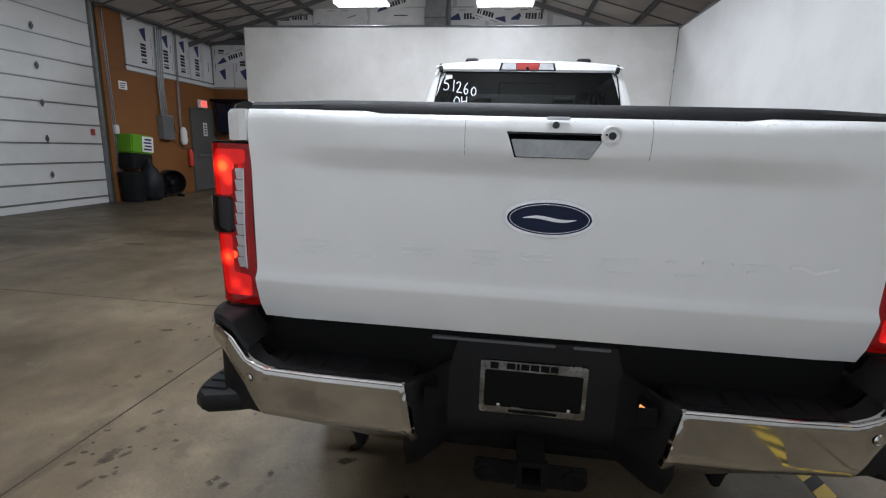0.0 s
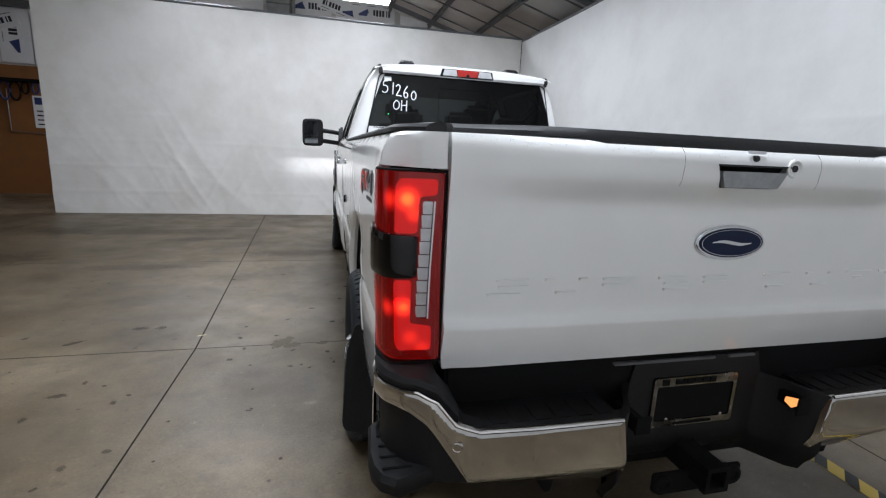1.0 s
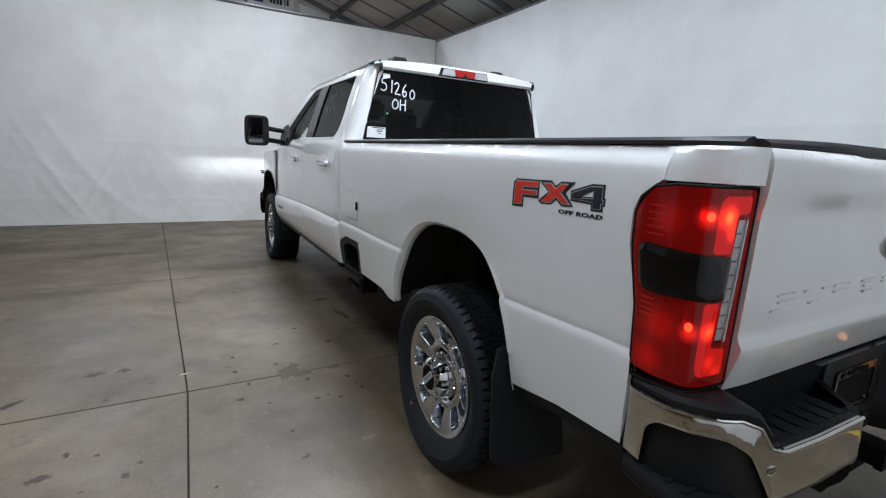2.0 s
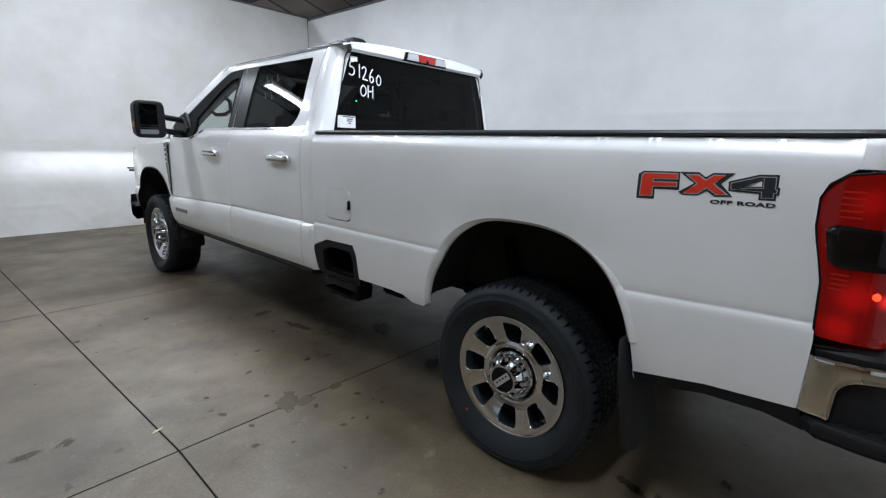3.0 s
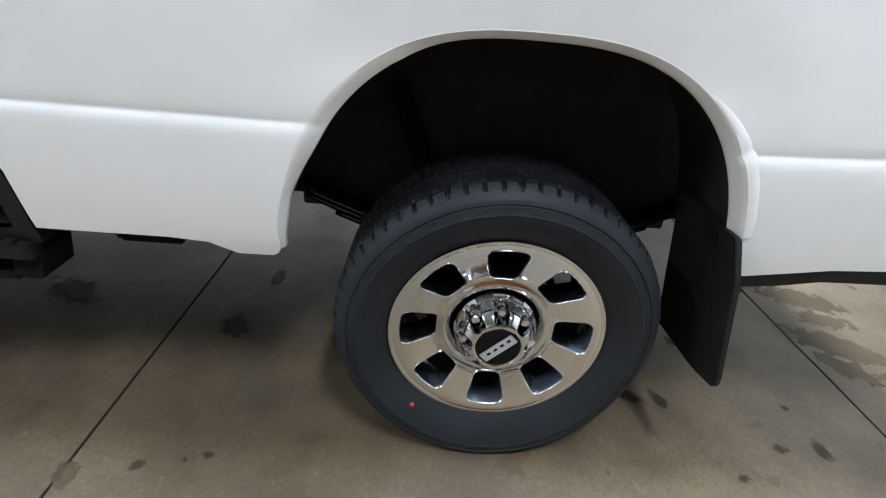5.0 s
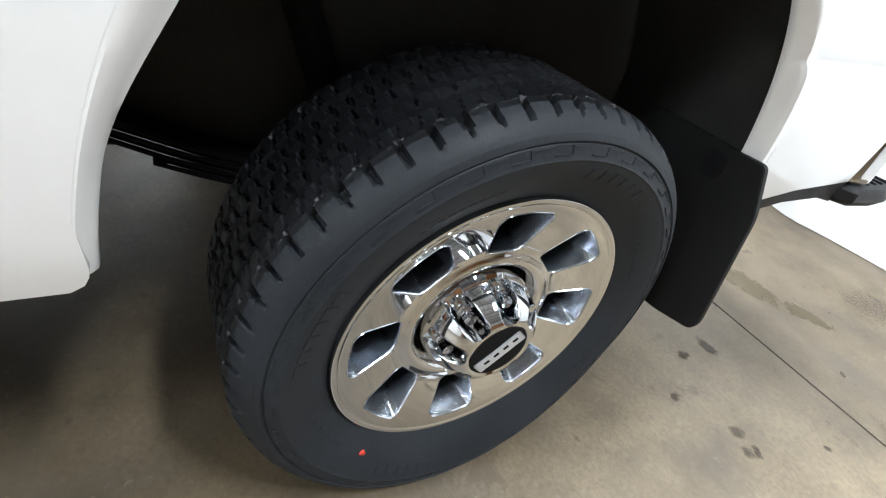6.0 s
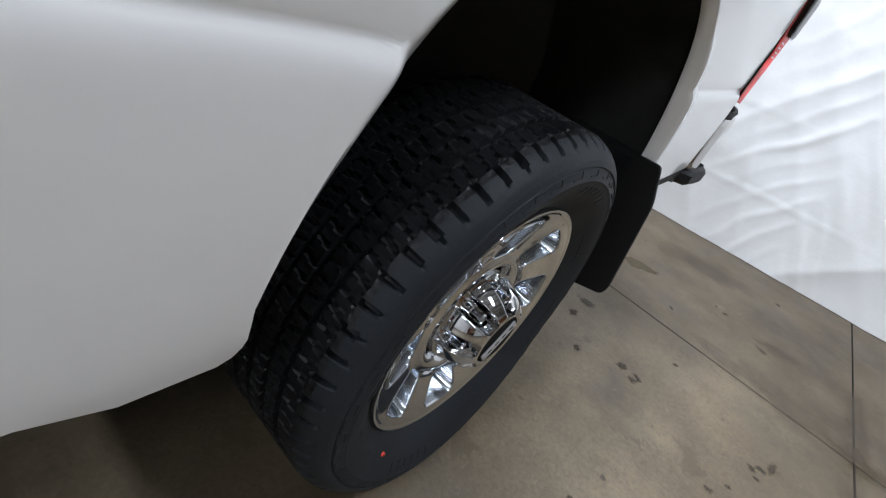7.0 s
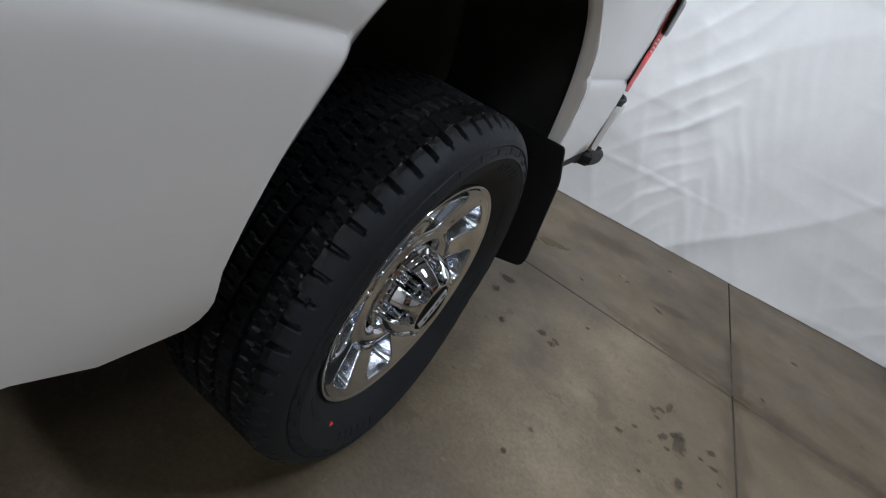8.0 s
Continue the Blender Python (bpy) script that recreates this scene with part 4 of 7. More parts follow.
for x, y, r, q, turn in ((-1.80, 0.57, 0.05, 0.7, 20), (-1.93, 0.52, 0.045, 0.6, 40), (-1.94, 0.60, 0.04, 0.6, 10), (-1.726, 0.47, 0.035, 0.8, 0), (-0.336, 3.011, 0.24, 0.5, 60), (-0.788, 3.501, 0.26, 0.22, 100), (-0.723, 3.228, 0.07, 0.7, 0),
                         (-0.50, 2.30, 0.14, 0.6, 20), (-0.16, 2.24, 0.1, 0.5, 0), (-2.493, 2.965, 0.09, 0.5, 10), (-2.34, 2.95, 0.06, 0.5, 30), (-2.838, 2.723, 0.11, 0.4, 40), (-5.08, 4.57, 0.3, 0.3, 0), (-0.74, 0.88, 0.13, 0.35, 70), (-0.757, 0.752, 0.09, 0.5, 20), (-0.94, 0.29, 0.08, 0.5, 0)):
    stain(x, y, r, q, turn, GREASE, "dark grease mark on the concrete")
for x, y, r, q, turn in ((-1.424, 2.550, 0.19, 0.55, 60), (-1.36, 2.49, 0.12, 0.6, 10), (-1.139, 2.503, 0.085, 0.6, 20), (-0.722, 3.24, 0.10, 0.7, 0), (-0.22, -0.26, 0.22, 0.5, 80), (-0.53, -0.11, 0.20, 0.5, 40), (-0.95, -0.42, 0.18, 0.5, 30), (-0.05, -0.25, 0.34, 0.45, 70), (-0.40, -0.18, 0.36, 0.4, 60), (-0.70, -0.30, 0.28, 0.5, 20)):
    stain(x, y, r, q, turn, OLIVE, "dried olive residue on the concrete")
for x, y, r, q in ((-1.91, 1.585, 0.02, 0.8), (-1.51, 1.64, 0.024, 0.7), (-1.098, 2.338, 0.04, 0.7), (-1.26, 0.546, 0.035, 0.8), (-1.414, -0.529, 0.03, 0.6), (-1.271, 0.515, 0.035, 0.6), (-2.2, 1.9, 0.03, 0.7), (-2.5, 2.1, 0.045, 0.5),
                   (-2.62, 1.72, 0.05, 0.6), (-1.35, 0.25, 0.022, 0.8), (-1.6, 0.75, 0.028, 0.7), (-1.75, 0.62, 0.05, 0.5), (-1.7, 0.5, 0.03, 0.8), (-1.82, 0.56, 0.02, 0.8), (-1.62, -0.4, 0.06, 0.4), (-1.36, -0.55, 0.02, 0.7)):
    stain(x, y, r, q, random.uniform(0, 180))
for x, y, r, q, turn in ((-1.812, 0.600, 0.125, 0.36, 88), (-1.758, 0.425, 0.062, 0.42, 80), (-1.822, 0.800, 0.050, 0.6, 70), (-1.854, 0.955, 0.055, 0.5, 60), (-1.771, 0.669, 0.024, 0.6, 20), (-1.720, 0.534, 0.022, 0.7, 0), (-1.890, 0.594, 0.022, 0.7, 0), (-1.205, 0.512, 0.042, 0.7, 40), (-2.575, 1.95, 0.09, 0.5, 10),
                         (-2.355, 2.970, 0.075, 0.35, 35), (-2.510, 2.965, 0.085, 0.5, 10), (-0.850, 3.960, 0.15, 0.5, 10), (-1.230, 3.290, 0.055, 0.4, 0), (-1.42, 3.03, 0.05, 0.5, 20)):
    stain(x, y, r, q, turn, SPOT, "dark ragged water stain on the concrete")
for x, y, r in ((-1.647, 0.675, 0.020), (-1.693, 0.868, 0.018), (-1.876, 1.254, 0.018), (-1.728, 2.907, 0.036), (-1.597, 2.196, 0.026), (-1.536, 1.868, 0.022), (-1.524, 1.627, 0.030), (-1.142, 2.518, 0.032), (-1.676, 2.472, 0.034), (-1.056, 2.936, 0.05), (-0.924, 2.891, 0.036), (-1.341, 2.395, 0.042), (-1.213, 2.104, 0.030), (-1.339, 2.144, 0.036), (-1.267, 2.157, 0.026), (-1.479, 2.687, 0.036), (-1.057, 2.167, 0.030), (-1.05, 0.613, 0.040), (-0.765, 0.297, 0.030), (-0.936, 0.427, 0.045), (-0.438, 0.567, 0.05), (-1.974, 0.762, 0.026), (-1.958, 0.665, 0.020)):
    stain(x, y, r, 0.65, random.uniform(0, 180))
for k in range(46):
    x, y = random.uniform(-4.2, -0.95), random.uniform(-1.2, 4.6)
    stain(x, y, random.choice((0.012, 0.015, 0.02, 0.028, 0.04)), random.uniform(0.5, 0.9), random.uniform(0, 180))
leaf = tagged(part("dry_leaf", prism([(0, 0), (0.02, 0.008), (0.045, 0.006), (0.065, 0), (0.04, -0.008), (0.014, -0.007)], "z", 0.001, 0.003), material("dry_leaf", (0.42, 0.38, 0.24), 0.7), smooth=False), "small dry pale leaf on the concrete", "leaf")
leaf.matrix_basis = pose(-2.05, 2.75, 0.001, 0, 0, 20)


# ---- the pickup truck ----
truck = empty("pickup_truck", (0, 0, 0))
tagged(truck, "white crew-cab pickup truck with chrome wheels and lit tail lights", "pickup truck")
HUB_Y, HUB_Z, FRONT_Y = 1.406, 0.411, 5.98
WHEEL_X, WHEEL_Y = 0.840, 1.401
GATE_Y = 0.185

bed_profile = curve_of([(0.55, 0.925), (0.60, 0.946), (0.64, 0.9560), (0.662, 0.9590), (0.70, 0.9628), (0.78, 0.9680), (0.86, 0.9712), (0.905, 0.9715), (0.916, 0.9706), (0.924, 0.9686), (0.930, 0.9652), (0.934, 0.9625), (0.9375, 0.9614), (0.942, 0.9624), (0.948, 0.9639), (0.97, 0.965), (1.10, 0.968), (1.25, 0.971),
                        (1.34, 0.971), (1.40, 0.967), (1.430, 0.9635), (1.442, 0.9605), (1.483, 0.9415), (1.488, 0.930)])
cab_profile = curve_of([(0.56, 0.935), (0.60, 0.955), (0.66, 0.978), (0.75, 0.988), (0.84, 0.991), (0.872, 0.989), (0.892, 0.983), (0.904, 0.975), (0.911, 0.9665), (0.915, 0.9640), (0.919, 0.9682), (0.926, 0.9695), (1.05, 0.973), (1.2, 0.975), (1.32, 0.972), (1.40, 0.965),
                        (1.45, 0.955), (1.48, 0.945), (1.50, 0.935), (1.53, 0.921), (1.65, 0.885), (1.80, 0.838), (1.95, 0.785), (2.02, 0.752), (2.06, 0.715)])


def arch(hub_y, grow=0.0, z0=0.41, a=0.557, b=0.728, n=2.65, z_low=0.6, count=44):
    """The wheel arch's edge, from its front foot over the top to its rear foot."""
    a, b = a + grow, b + grow
    t0 = math.asin(min(1, max(0.0, (z_low - z0) / b)) ** (n / 2))
    out = []
    for k in range(count + 1):
        t = t0 + (math.pi - 2 * t0) * k / count
        c, s = math.cos(t), math.sin(t)
        out.append((hub_y + math.copysign(abs(c) ** (2 / n), c) * a, z0 + abs(s) ** (2 / n) * b))
    return out


def arch_reach(hub_y, y, z):
    q = (abs((y - hub_y) / 0.557) ** 2.65 + abs(max(z - 0.41, 0) / 0.728) ** 2.65) ** (1 / 2.65)
    return (q - 1) * 0.6


def bed_rise(y, v):
    """The crease climbs a little towards the lamp."""
    return (0.026 * smooth01((1.05 - y) / 0.75) - 0.006 * smooth01((y - 1.35) / 0.5)) * (1 - smooth01((v - 1.02) / 0.25)) * smooth01((v - 0.6) / 0.25)


def cab_dip(y, v):
    """The crease dips towards the front."""
    return -float(np.interp(y, [3.0, 4.1, 5.45], [-0.003, 0.003, 0.042])) * (1 - smooth01((v - 1.05) / 0.25)) * smooth01((v - 0.58) / 0.25)


def level_of(shift, y, z):
    """The unshifted height of a place whose height was shifted."""
    v = z
    for _ in range(6):
        v = z - shift(y, v)
    return v


def unshifted(poly, shift):
    return [(y, level_of(shift, y, z)) for y, z in dense(poly, 0.03)]


def bed_x(y, z):
    v = level_of(bed_rise, y, z)
    x = bed_profile(v)
    d = arch_reach(HUB_Y, y, z)
    # the flank rolls inwards round the top of the arch
    x -= 0.010 * max(0.0, 1 - d / 0.12) ** 1.4 * smooth01((z - 0.99) / 0.11)
    # swelling round the lamp
    x += 0.002 * (1 - smooth01((y - 0.40) / 0.10)) * smooth01((z - 1.0) / 0.12) * (1 - smooth01((z - 1.42) / 0.05))
    return x


def cab_x(y, z):
    x = cab_profile(level_of(cab_dip, y, z))
    d = arch_reach(FRONT_Y, y, z)
    x += 0.012 * (1 - smooth01((d - 0.01) / 0.10)) * smooth01((z - 0.55) / 0.2) * (1 - smooth01((z - 1.25) / 0.15))
    x -= 0.09 * smooth01((y - 6.2) / 0.9) ** 1.5
    return x


LIGHT_EDGE = [(0.366, 0.905), (0.372, 1.00), (0.378, 1.09), (0.405, 1.20), (0.414, 1.245), (0.416, 1.325), (0.400, 1.365), (0.365, 1.393), (0.30, 1.402)]
for s in (-1, 1):
    def bed_put(u, v, s=s):
        z = v + bed_rise(u, v)
        return (s * bed_x(u, z), u, z)

    edge = [(2.945, 0.615), (2.945, 1.487), (0.343, 1.487), (0.343, 1.408)] + LIGHT_EDGE[-2::-1] + [(0.372, 0.690), (0.62, 0.674)] + [(0.862, 0.634)]
    edge = edge + [p for p in arch(HUB_Y, z_low=0.604)[::-1] if p[0] < HUB_Y or p[1] > 0.668] + [(1.941, 0.640), (1.943, 0.626), (1.949, 0.613), (1.962, 0.604), (2.045, 0.603), (2.11, 0.633), (2.20, 0.640), (2.492, 0.640)]
    if s < 0:
        edge = edge[:-1] + [(2.492, 0.640), (2.505, 0.78), (2.535, 0.842), (2.80, 0.838), (2.945, 0.785)]
        edge = edge[1:]
    fuel = rounded([(2.552, 0.98), (2.552, 1.168), (2.818, 1.168), (2.818, 0.98)], 0.05, 6)
    bm = panel(unshifted(edge, bed_rise), bed_put, 0.026, [fuel] if s < 0 else [], [0.662, 0.905, 0.916, 0.924, 0.930, 0.934, 0.9375, 0.942, 0.948, 1.43, 1.442, 1.483], 0.03, (-s, 0, 0))
    bed_side = part("bed_side", bm, PAINT, truck, "", True, 40)
    # folded arch lip, straight past the crease
    def lip_x(y, z, dx):
        return (bed_x(y, z) if dx > -0.006 else min(0.960, bed_x(y, 1.02), bed_x(y, z) if z < 0.78 else 1.0)) + dx

    def lip_in(y, z, grow):
        """The fold is wider where it runs down to the crease ahead of the wheel."""
        if y < HUB_Y:
            return (y, z)
        return (y - 0.019 * smooth01((z - 0.74) / 0.16) * (1 - smooth01((z - 1.06) / 0.06)) * smooth01(-grow / 0.019), z)

    lip_line = [k for k, (y, z) in enumerate(arch(HUB_Y, 0.0, z_low=0.61, count=180)) if z > (0.612 if y > HUB_Y else 0.742)]
    flare = [smooth01((HUB_Y - 0.1 - y) / 0.3) * (1 - smooth01((z - 0.93) / 0.16)) for y, z in arch(HUB_Y, 0.0, z_low=0.61, count=180)]
    lip = []
    for grow, dx in ((0.026, -0.001), (0.022, 0.0025), (0.008, 0.0042), (0.0, 0.004)):
        wide = arch(HUB_Y, grow, z_low=0.61, count=180)
        base = arch(HUB_Y, 0.0, z_low=0.61, count=180)
        lip.append([(s * (bed_x(*base[k]) - 0.0005 + dx * flare[k]), *(Vector(base[k]).lerp(Vector(wide[k]), flare[k]))) for k in lip_line])
    for grow, dx in ((-0.003, 0.0), (-0.008, -0.005), (-0.014, -0.012), (-0.018, -0.017), (-0.019, -0.024), (-0.019, -0.036)):
        inner, outer = arch(HUB_Y, grow, z_low=0.61, count=180), arch(HUB_Y, 0.0, z_low=0.61, count=180)
        lip.append([(s * lip_x(*outer[k], dx if outer[k][0] > HUB_Y else max(dx, -0.026)), *lip_in(*inner[k], grow)) for k in lip_line])
    part("arch_lip", loft(lip, False, False), PAINT, bed_side)
    if s < 0:
        door_bm = panel(rounded([(2.5555, 0.9835), (2.5555, 1.1645), (2.8145, 1.1645), (2.8145, 0.9835)], 0.048, 6), lambda u, v: (-(bed_x(u, v) + 0.0008), u, v), 0.03, thick=0.02, inward=(1, 0, 0))
        fd = part("fuel_door", door_bm, PAINT, bed_side)
        part("pull_notch", block((-0.979, 2.553, 1.05), (-0.965, 2.572, 1.105), 0.004), SHADOW_GAP, fd, "dark finger notch")
        part("pull_lip", prism([(2.574, 1.052), (2.574, 1.103), (2.592, 1.098), (2.592, 1.058)], "x", -0.983, -0.972, 0.003), PAINT, fd)
    # dark trim along the lower edge behind the wheel
    strip = [(0.345, 0.62), (0.365, 0.688), (0.62, 0.672), (0.72, 0.655), (0.862, 0.632), (0.862, 0.594), (0.72, 0.612), (0.62, 0.635), (0.45, 0.64)]
    part("lower_trim", panel(dense(strip, 0.05), lambda u, v, s=s: (s * (bed_profile(v) - 0.004), u, v), 0.03, thick=0.04, inward=(-s, 0, 0)), BLACK_PLASTIC, bed_side, "black plastic lower trim")
    # rail cap
    ring = []
    for y in np.linspace(0.225, 2.945, 60):
        z = 1.4895
        cut = float(np.interp(y, [0.225, 0.25, 0.28, 0.315, 0.345], [0.066, 0.044, 0.024, 0.011, 0.0]))
        ring.append([(s * x, y, zz) for x, zz in ((0.941 - cut, z), (0.940 - cut, z + 0.010), (0.930 - cut, z + 0.018), (0.84, z + 0.024), (0.825, z + 0.016), (0.825, z - 0.04), (0.84, z - 0.04), (0.84, z))])
    part("rail_cap", loft(ring), BLACK_PLASTIC, truck, "black plastic bed rail cap")
    # inner bed wall and front post
    part("bed_ledge", block((s * 0.50, 0.25, 1.185), (s * 0.80, 2.86, 1.20), 0.003), PAINT, truck)
    part("bed_inner_wall", block((s * 0.80, 0.26, 1.20), (s * 0.83, 2.86, 1.47), 0.01), PAINT, truck)
    # corner post beside the tailgate, above the lamp
    post = []
    for z in (1.405, 1.44, 1.465, 1.480, 1.4885):
        xo = bed_profile(z)
        extra = max(0.0, xo - 0.938)
        plan = [(xo, 0.345), (xo - 0.004 - 0.3 * extra, 0.315), (xo - 0.011 - 0.75 * extra, 0.280), (xo - 0.022 - extra, 0.248), (xo - 0.040 - extra, 0.220), (xo - 0.062 - extra, 0.202), (0.848, 0.193), (0.828, 0.190), (0.828, 0.345)]
        post.append([(s * px, py, z) for px, py in plan])
    part("corner_post", loft(post), PAINT, bed_side)
    # black sheets standing in for shade behind lamp and bumper, back of the post
    part("corner_shade", prism([(s * 0.83, 0.23), (s * 0.935, 0.25), (s * 0.955, 0.34), (s * 0.955, 0.42), (s * 0.83, 0.42)], "z", 0.68, 0.912, 0.01), SHADOW_GAP, bed_side)
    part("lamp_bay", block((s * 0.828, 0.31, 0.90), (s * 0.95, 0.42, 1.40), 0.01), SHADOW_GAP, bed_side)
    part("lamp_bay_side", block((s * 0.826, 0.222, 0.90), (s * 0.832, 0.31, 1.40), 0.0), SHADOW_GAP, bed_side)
    # wheel liner: a felt tub
    tub = []
    for grow, x in ((-0.018, 0.934), (0.0, 0.925), (0.03, 0.82), (0.035, 0.55)):
        tub.append([(s * x, y, z) for y, z in arch(HUB_Y, grow, z_low=0.655)])
    part("wheel_liner", loft(tub, False, False), LINER, truck, "black felt wheel arch liner")
    tub = []
    for grow, x in ((-0.012, 0.962), (0.02, 0.93), (0.035, 0.80), (0.035, 0.55)):
        tub.append([(s * x, y, z) for y, z in arch(FRONT_Y, grow, z_low=0.45)])
    part("wheel_liner", loft(tub, False, False), LINER, truck, "black felt wheel arch liner")
    # mud flaps
    for hy, front_w in ((0.845, False), (FRONT_Y - 0.56, True)):
        out = [(s * 0.70, 0.30), (s * 0.71, 0.76), (s * 0.95, 0.757), (s * 0.992, 0.758, 0.012), (s * 1.025, 0.66), (s * 1.046, 0.375), (s * 1.036, 0.345), (s * 0.938, 0.318)]
        if front_w:
            out = [(s * 0.72, 0.34), (s * 0.72, 0.70), (s * 0.97, 0.70), (s * 0.985, 0.40), (s * 0.96, 0.33)]
        slant = Matrix.Identity(4) if front_w else Matrix(((1, 0, 0, 0), (0, 1, 0.18, -0.080), (0, 0, 1, 0), (0, 0, 0, 1)))
        fl = part("mud_flap", prism(rounded(out, 0.02), "y", hy - 0.008, hy + 0.008, 0.002, None, slant), FLAP, truck, "black rubber mud flap")
        part("fixing", prism(rounded([(s * 0.88, 0.69), (s * 0.925, 0.69), (s * 0.925, 0.74), (s * 0.88, 0.74)], 0.015), "y", hy + 0.008, hy + 0.015, 0.002, None, slant), BLACK_PLASTIC, fl)

# bed front wall, floor
part("bed_floor", block((-0.50, 0.25, 0.93), (0.50, 2.86, 0.96), 0.004), PAINT, truck)
part("bed_front_wall", block((-0.93, 2.83, 0.95), (0.93, 2.87, 1.487), 0.01), PAINT, truck)
part("bed_front_cap", block((-0.82, 2.825, 1.489), (0.82, 2.875, 1.512), 0.006), BLACK_PLASTIC, truck)


# ---- tailgate ----
def gate_y(x, z):
    band = 1 - 0.8 * smooth01((abs(x) - 0.45) / 0.35)
    face = float(np.interp(z, [0.885, 0.93, 0.985, 1.004, 1.014, 1.032, 1.045, 1.2, 1.33, 1.36, 1.40, 1.44, 1.47, 1.49], [0.212, 0.196, 0.180, 0.1755, 0.1745, 0.185, 0.188, 0.186, 0.186, 0.186, 0.186, 0.186, 0.188, 0.196]))
    shelf = float(np.interp(z, [1.325, 1.345, 1.365, 1.385, 1.40, 1.44, 1.465, 1.48, 1.49], [0, 0.006, 0.022, 0.036, 0.043, 0.046, 0.043, 0.034, 0.022]))
    face += 0.006 * smooth01((abs(x) - 0.70) / 0.1)
    return face - shelf * band


gate_edge = [(-0.812, 0.889), (-0.82, 0.93), (-0.82, 1.489), (-0.50, 1.490), (-0.44, 1.481), (0.44, 1.481), (0.50, 1.490), (0.82, 1.489), (0.82, 0.93), (0.812, 0.889)]
handle_hole = [(-0.098, 1.383), (-0.118, 1.442), (0.118, 1.442), (0.082, 1.383)]
gate = part("tailgate", panel(gate_edge, lambda u, v: (u, gate_y(u, v), v), 0.024, [handle_hole], [0.985, 1.004, 1.014, 1.032, 1.045, 1.325, 1.345, 1.365, 1.385, 1.40, 1.44, 1.465, 1.48], 0.045, (0, 1, 0)), PAINT, truck, "white tailgate with raised bars and a dark oval emblem", True, 40)
part("inner_panel", block((-0.81, 0.235, 0.90), (0.81, 0.262, 1.47), 0.006), PAINT, gate)
# black spoiler cap along the top
ring = []
for x in np.linspace(-0.815, 0.815, 66):
    a = abs(x)
    low = 1.4915 if a > 0.5 else (1.4825 if a < 0.44 else 1.4825 + (a - 0.44) / 0.06 * 0.009)
    top = 1.515 - 0.006 * smooth01((a - 0.55) / 0.26)
    yb = gate_y(x, 1.485) + 0.004
    ring.append([(x, yb, low), (x, yb + 0.004, low + 0.5 * (top - low)), (x, yb + 0.02, top), (x, yb + 0.075, top + 0.004), (x, yb + 0.09, top - 0.008), (x, yb + 0.09, low)])
part("gate_cap", loft(ring), BLACK_PLASTIC, gate, "black plastic tailgate cap with water drops")
# centre section lines, handle, camera and lock
for x in (-0.222, 0.222):
    part("panel_gap", loft([[(x + d, gate_y(x, z) + e, z) for d, e in ((-0.0008, -0.0004), (0.0008, -0.0004), (0.0008, 0.004), (-0.0008, 0.004))] for z in np.linspace(1.385, 1.480, 12)]), SEAM_GREY, gate)
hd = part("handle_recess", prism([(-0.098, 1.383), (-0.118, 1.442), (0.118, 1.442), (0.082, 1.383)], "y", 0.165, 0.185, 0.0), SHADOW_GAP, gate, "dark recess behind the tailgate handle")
part("handle_blade", prism(rounded([(-0.094, 1.385), (-0.108, 1.427), (0.106, 1.427), (0.080, 1.385)], 0.004), "y", 0.136, 0.150, 0.003), GALVANISED, hd, "brushed grey handle blade")
part("handle_trim", prism([(-0.119, 1.440), (-0.1195, 1.4445), (0.1195, 1.4445), (0.119, 1.440)], "y", 0.1385, 0.16, 0.0), GLOSS_BLACK, hd)
cam_eye = part("camera_eye", lathe([(0, -0.004), (0.007, -0.003), (0.0085, 0.0), (0.0085, 0.01)], 20), GLOSS_BLACK, gate, "small black reversing camera")
cam_eye.matrix_basis = pose(-0.003, 0.139, 1.462, 0, 0, 90)
part("camera_plate", block((-0.026, 0.1415, 1.474), (0.030, 0.150, 1.482), 0.002), FOIL_BOARD, gate)
lock = part("lock_bezel", lathe([(0.026, 0.004), (0.025, -0.002), (0.021, -0.004), (0.016, -0.001), (0.014, 0.003)], 28), PAINT, gate, "round white lock surround")
lock.matrix_basis = pose(0.130, 0.140, 1.440, 0, 0, 90)
part("lock_barrel", lathe([(0.0, -0.002), (0.009, -0.002), (0.010, 0.004)], 16), GLOSS_BLACK, lock)

# oval emblem: chrome rim, navy field, plain pale flourish
oval = [(0.1165 * math.cos(a), 0.0495 * math.sin(a)) for a in (2 * math.pi * k / 56 for k in range(56))]
badge = part("emblem", prism(oval, "y", -0.006, 0.004, 0.003, None, pose(0.001, GATE_Y - 0.002, 1.2295)), CHROME, gate, "chrome-rimmed oval emblem")
part("emblem_field", prism([(a * 0.925, b * 0.84) for a, b in oval], "y", -0.0085, -0.004, 0.001, None, pose(0.001, GATE_Y - 0.002, 1.2295)), EMBLEM_BLUE, badge, "dark navy oval field")
part("emblem_ring", loft([[(0.001 + math.cos(a) * r * 0.1165 * 0.87, GATE_Y - 0.0112, 1.2295 + math.sin(a) * q * 0.0495 * 0.76) for r, q in ((1, 1), (0.985, 0.965))] for a in (2 * math.pi * k / 56 for k in range(57))], False, False), CHROME, badge)
swash = [(-0.070 + 0.140 * k / 24, 0.0048 * math.sin(math.pi * k / 24) ** 0.7 + 0.004 * math.sin(2 * math.pi * k / 24)) for k in range(25)]
swash += [(a, b - 2 * 0.0048 * math.sin(math.pi * k / 24) ** 0.7) for k, (a, b) in list(enumerate(swash))[23:0:-1]]
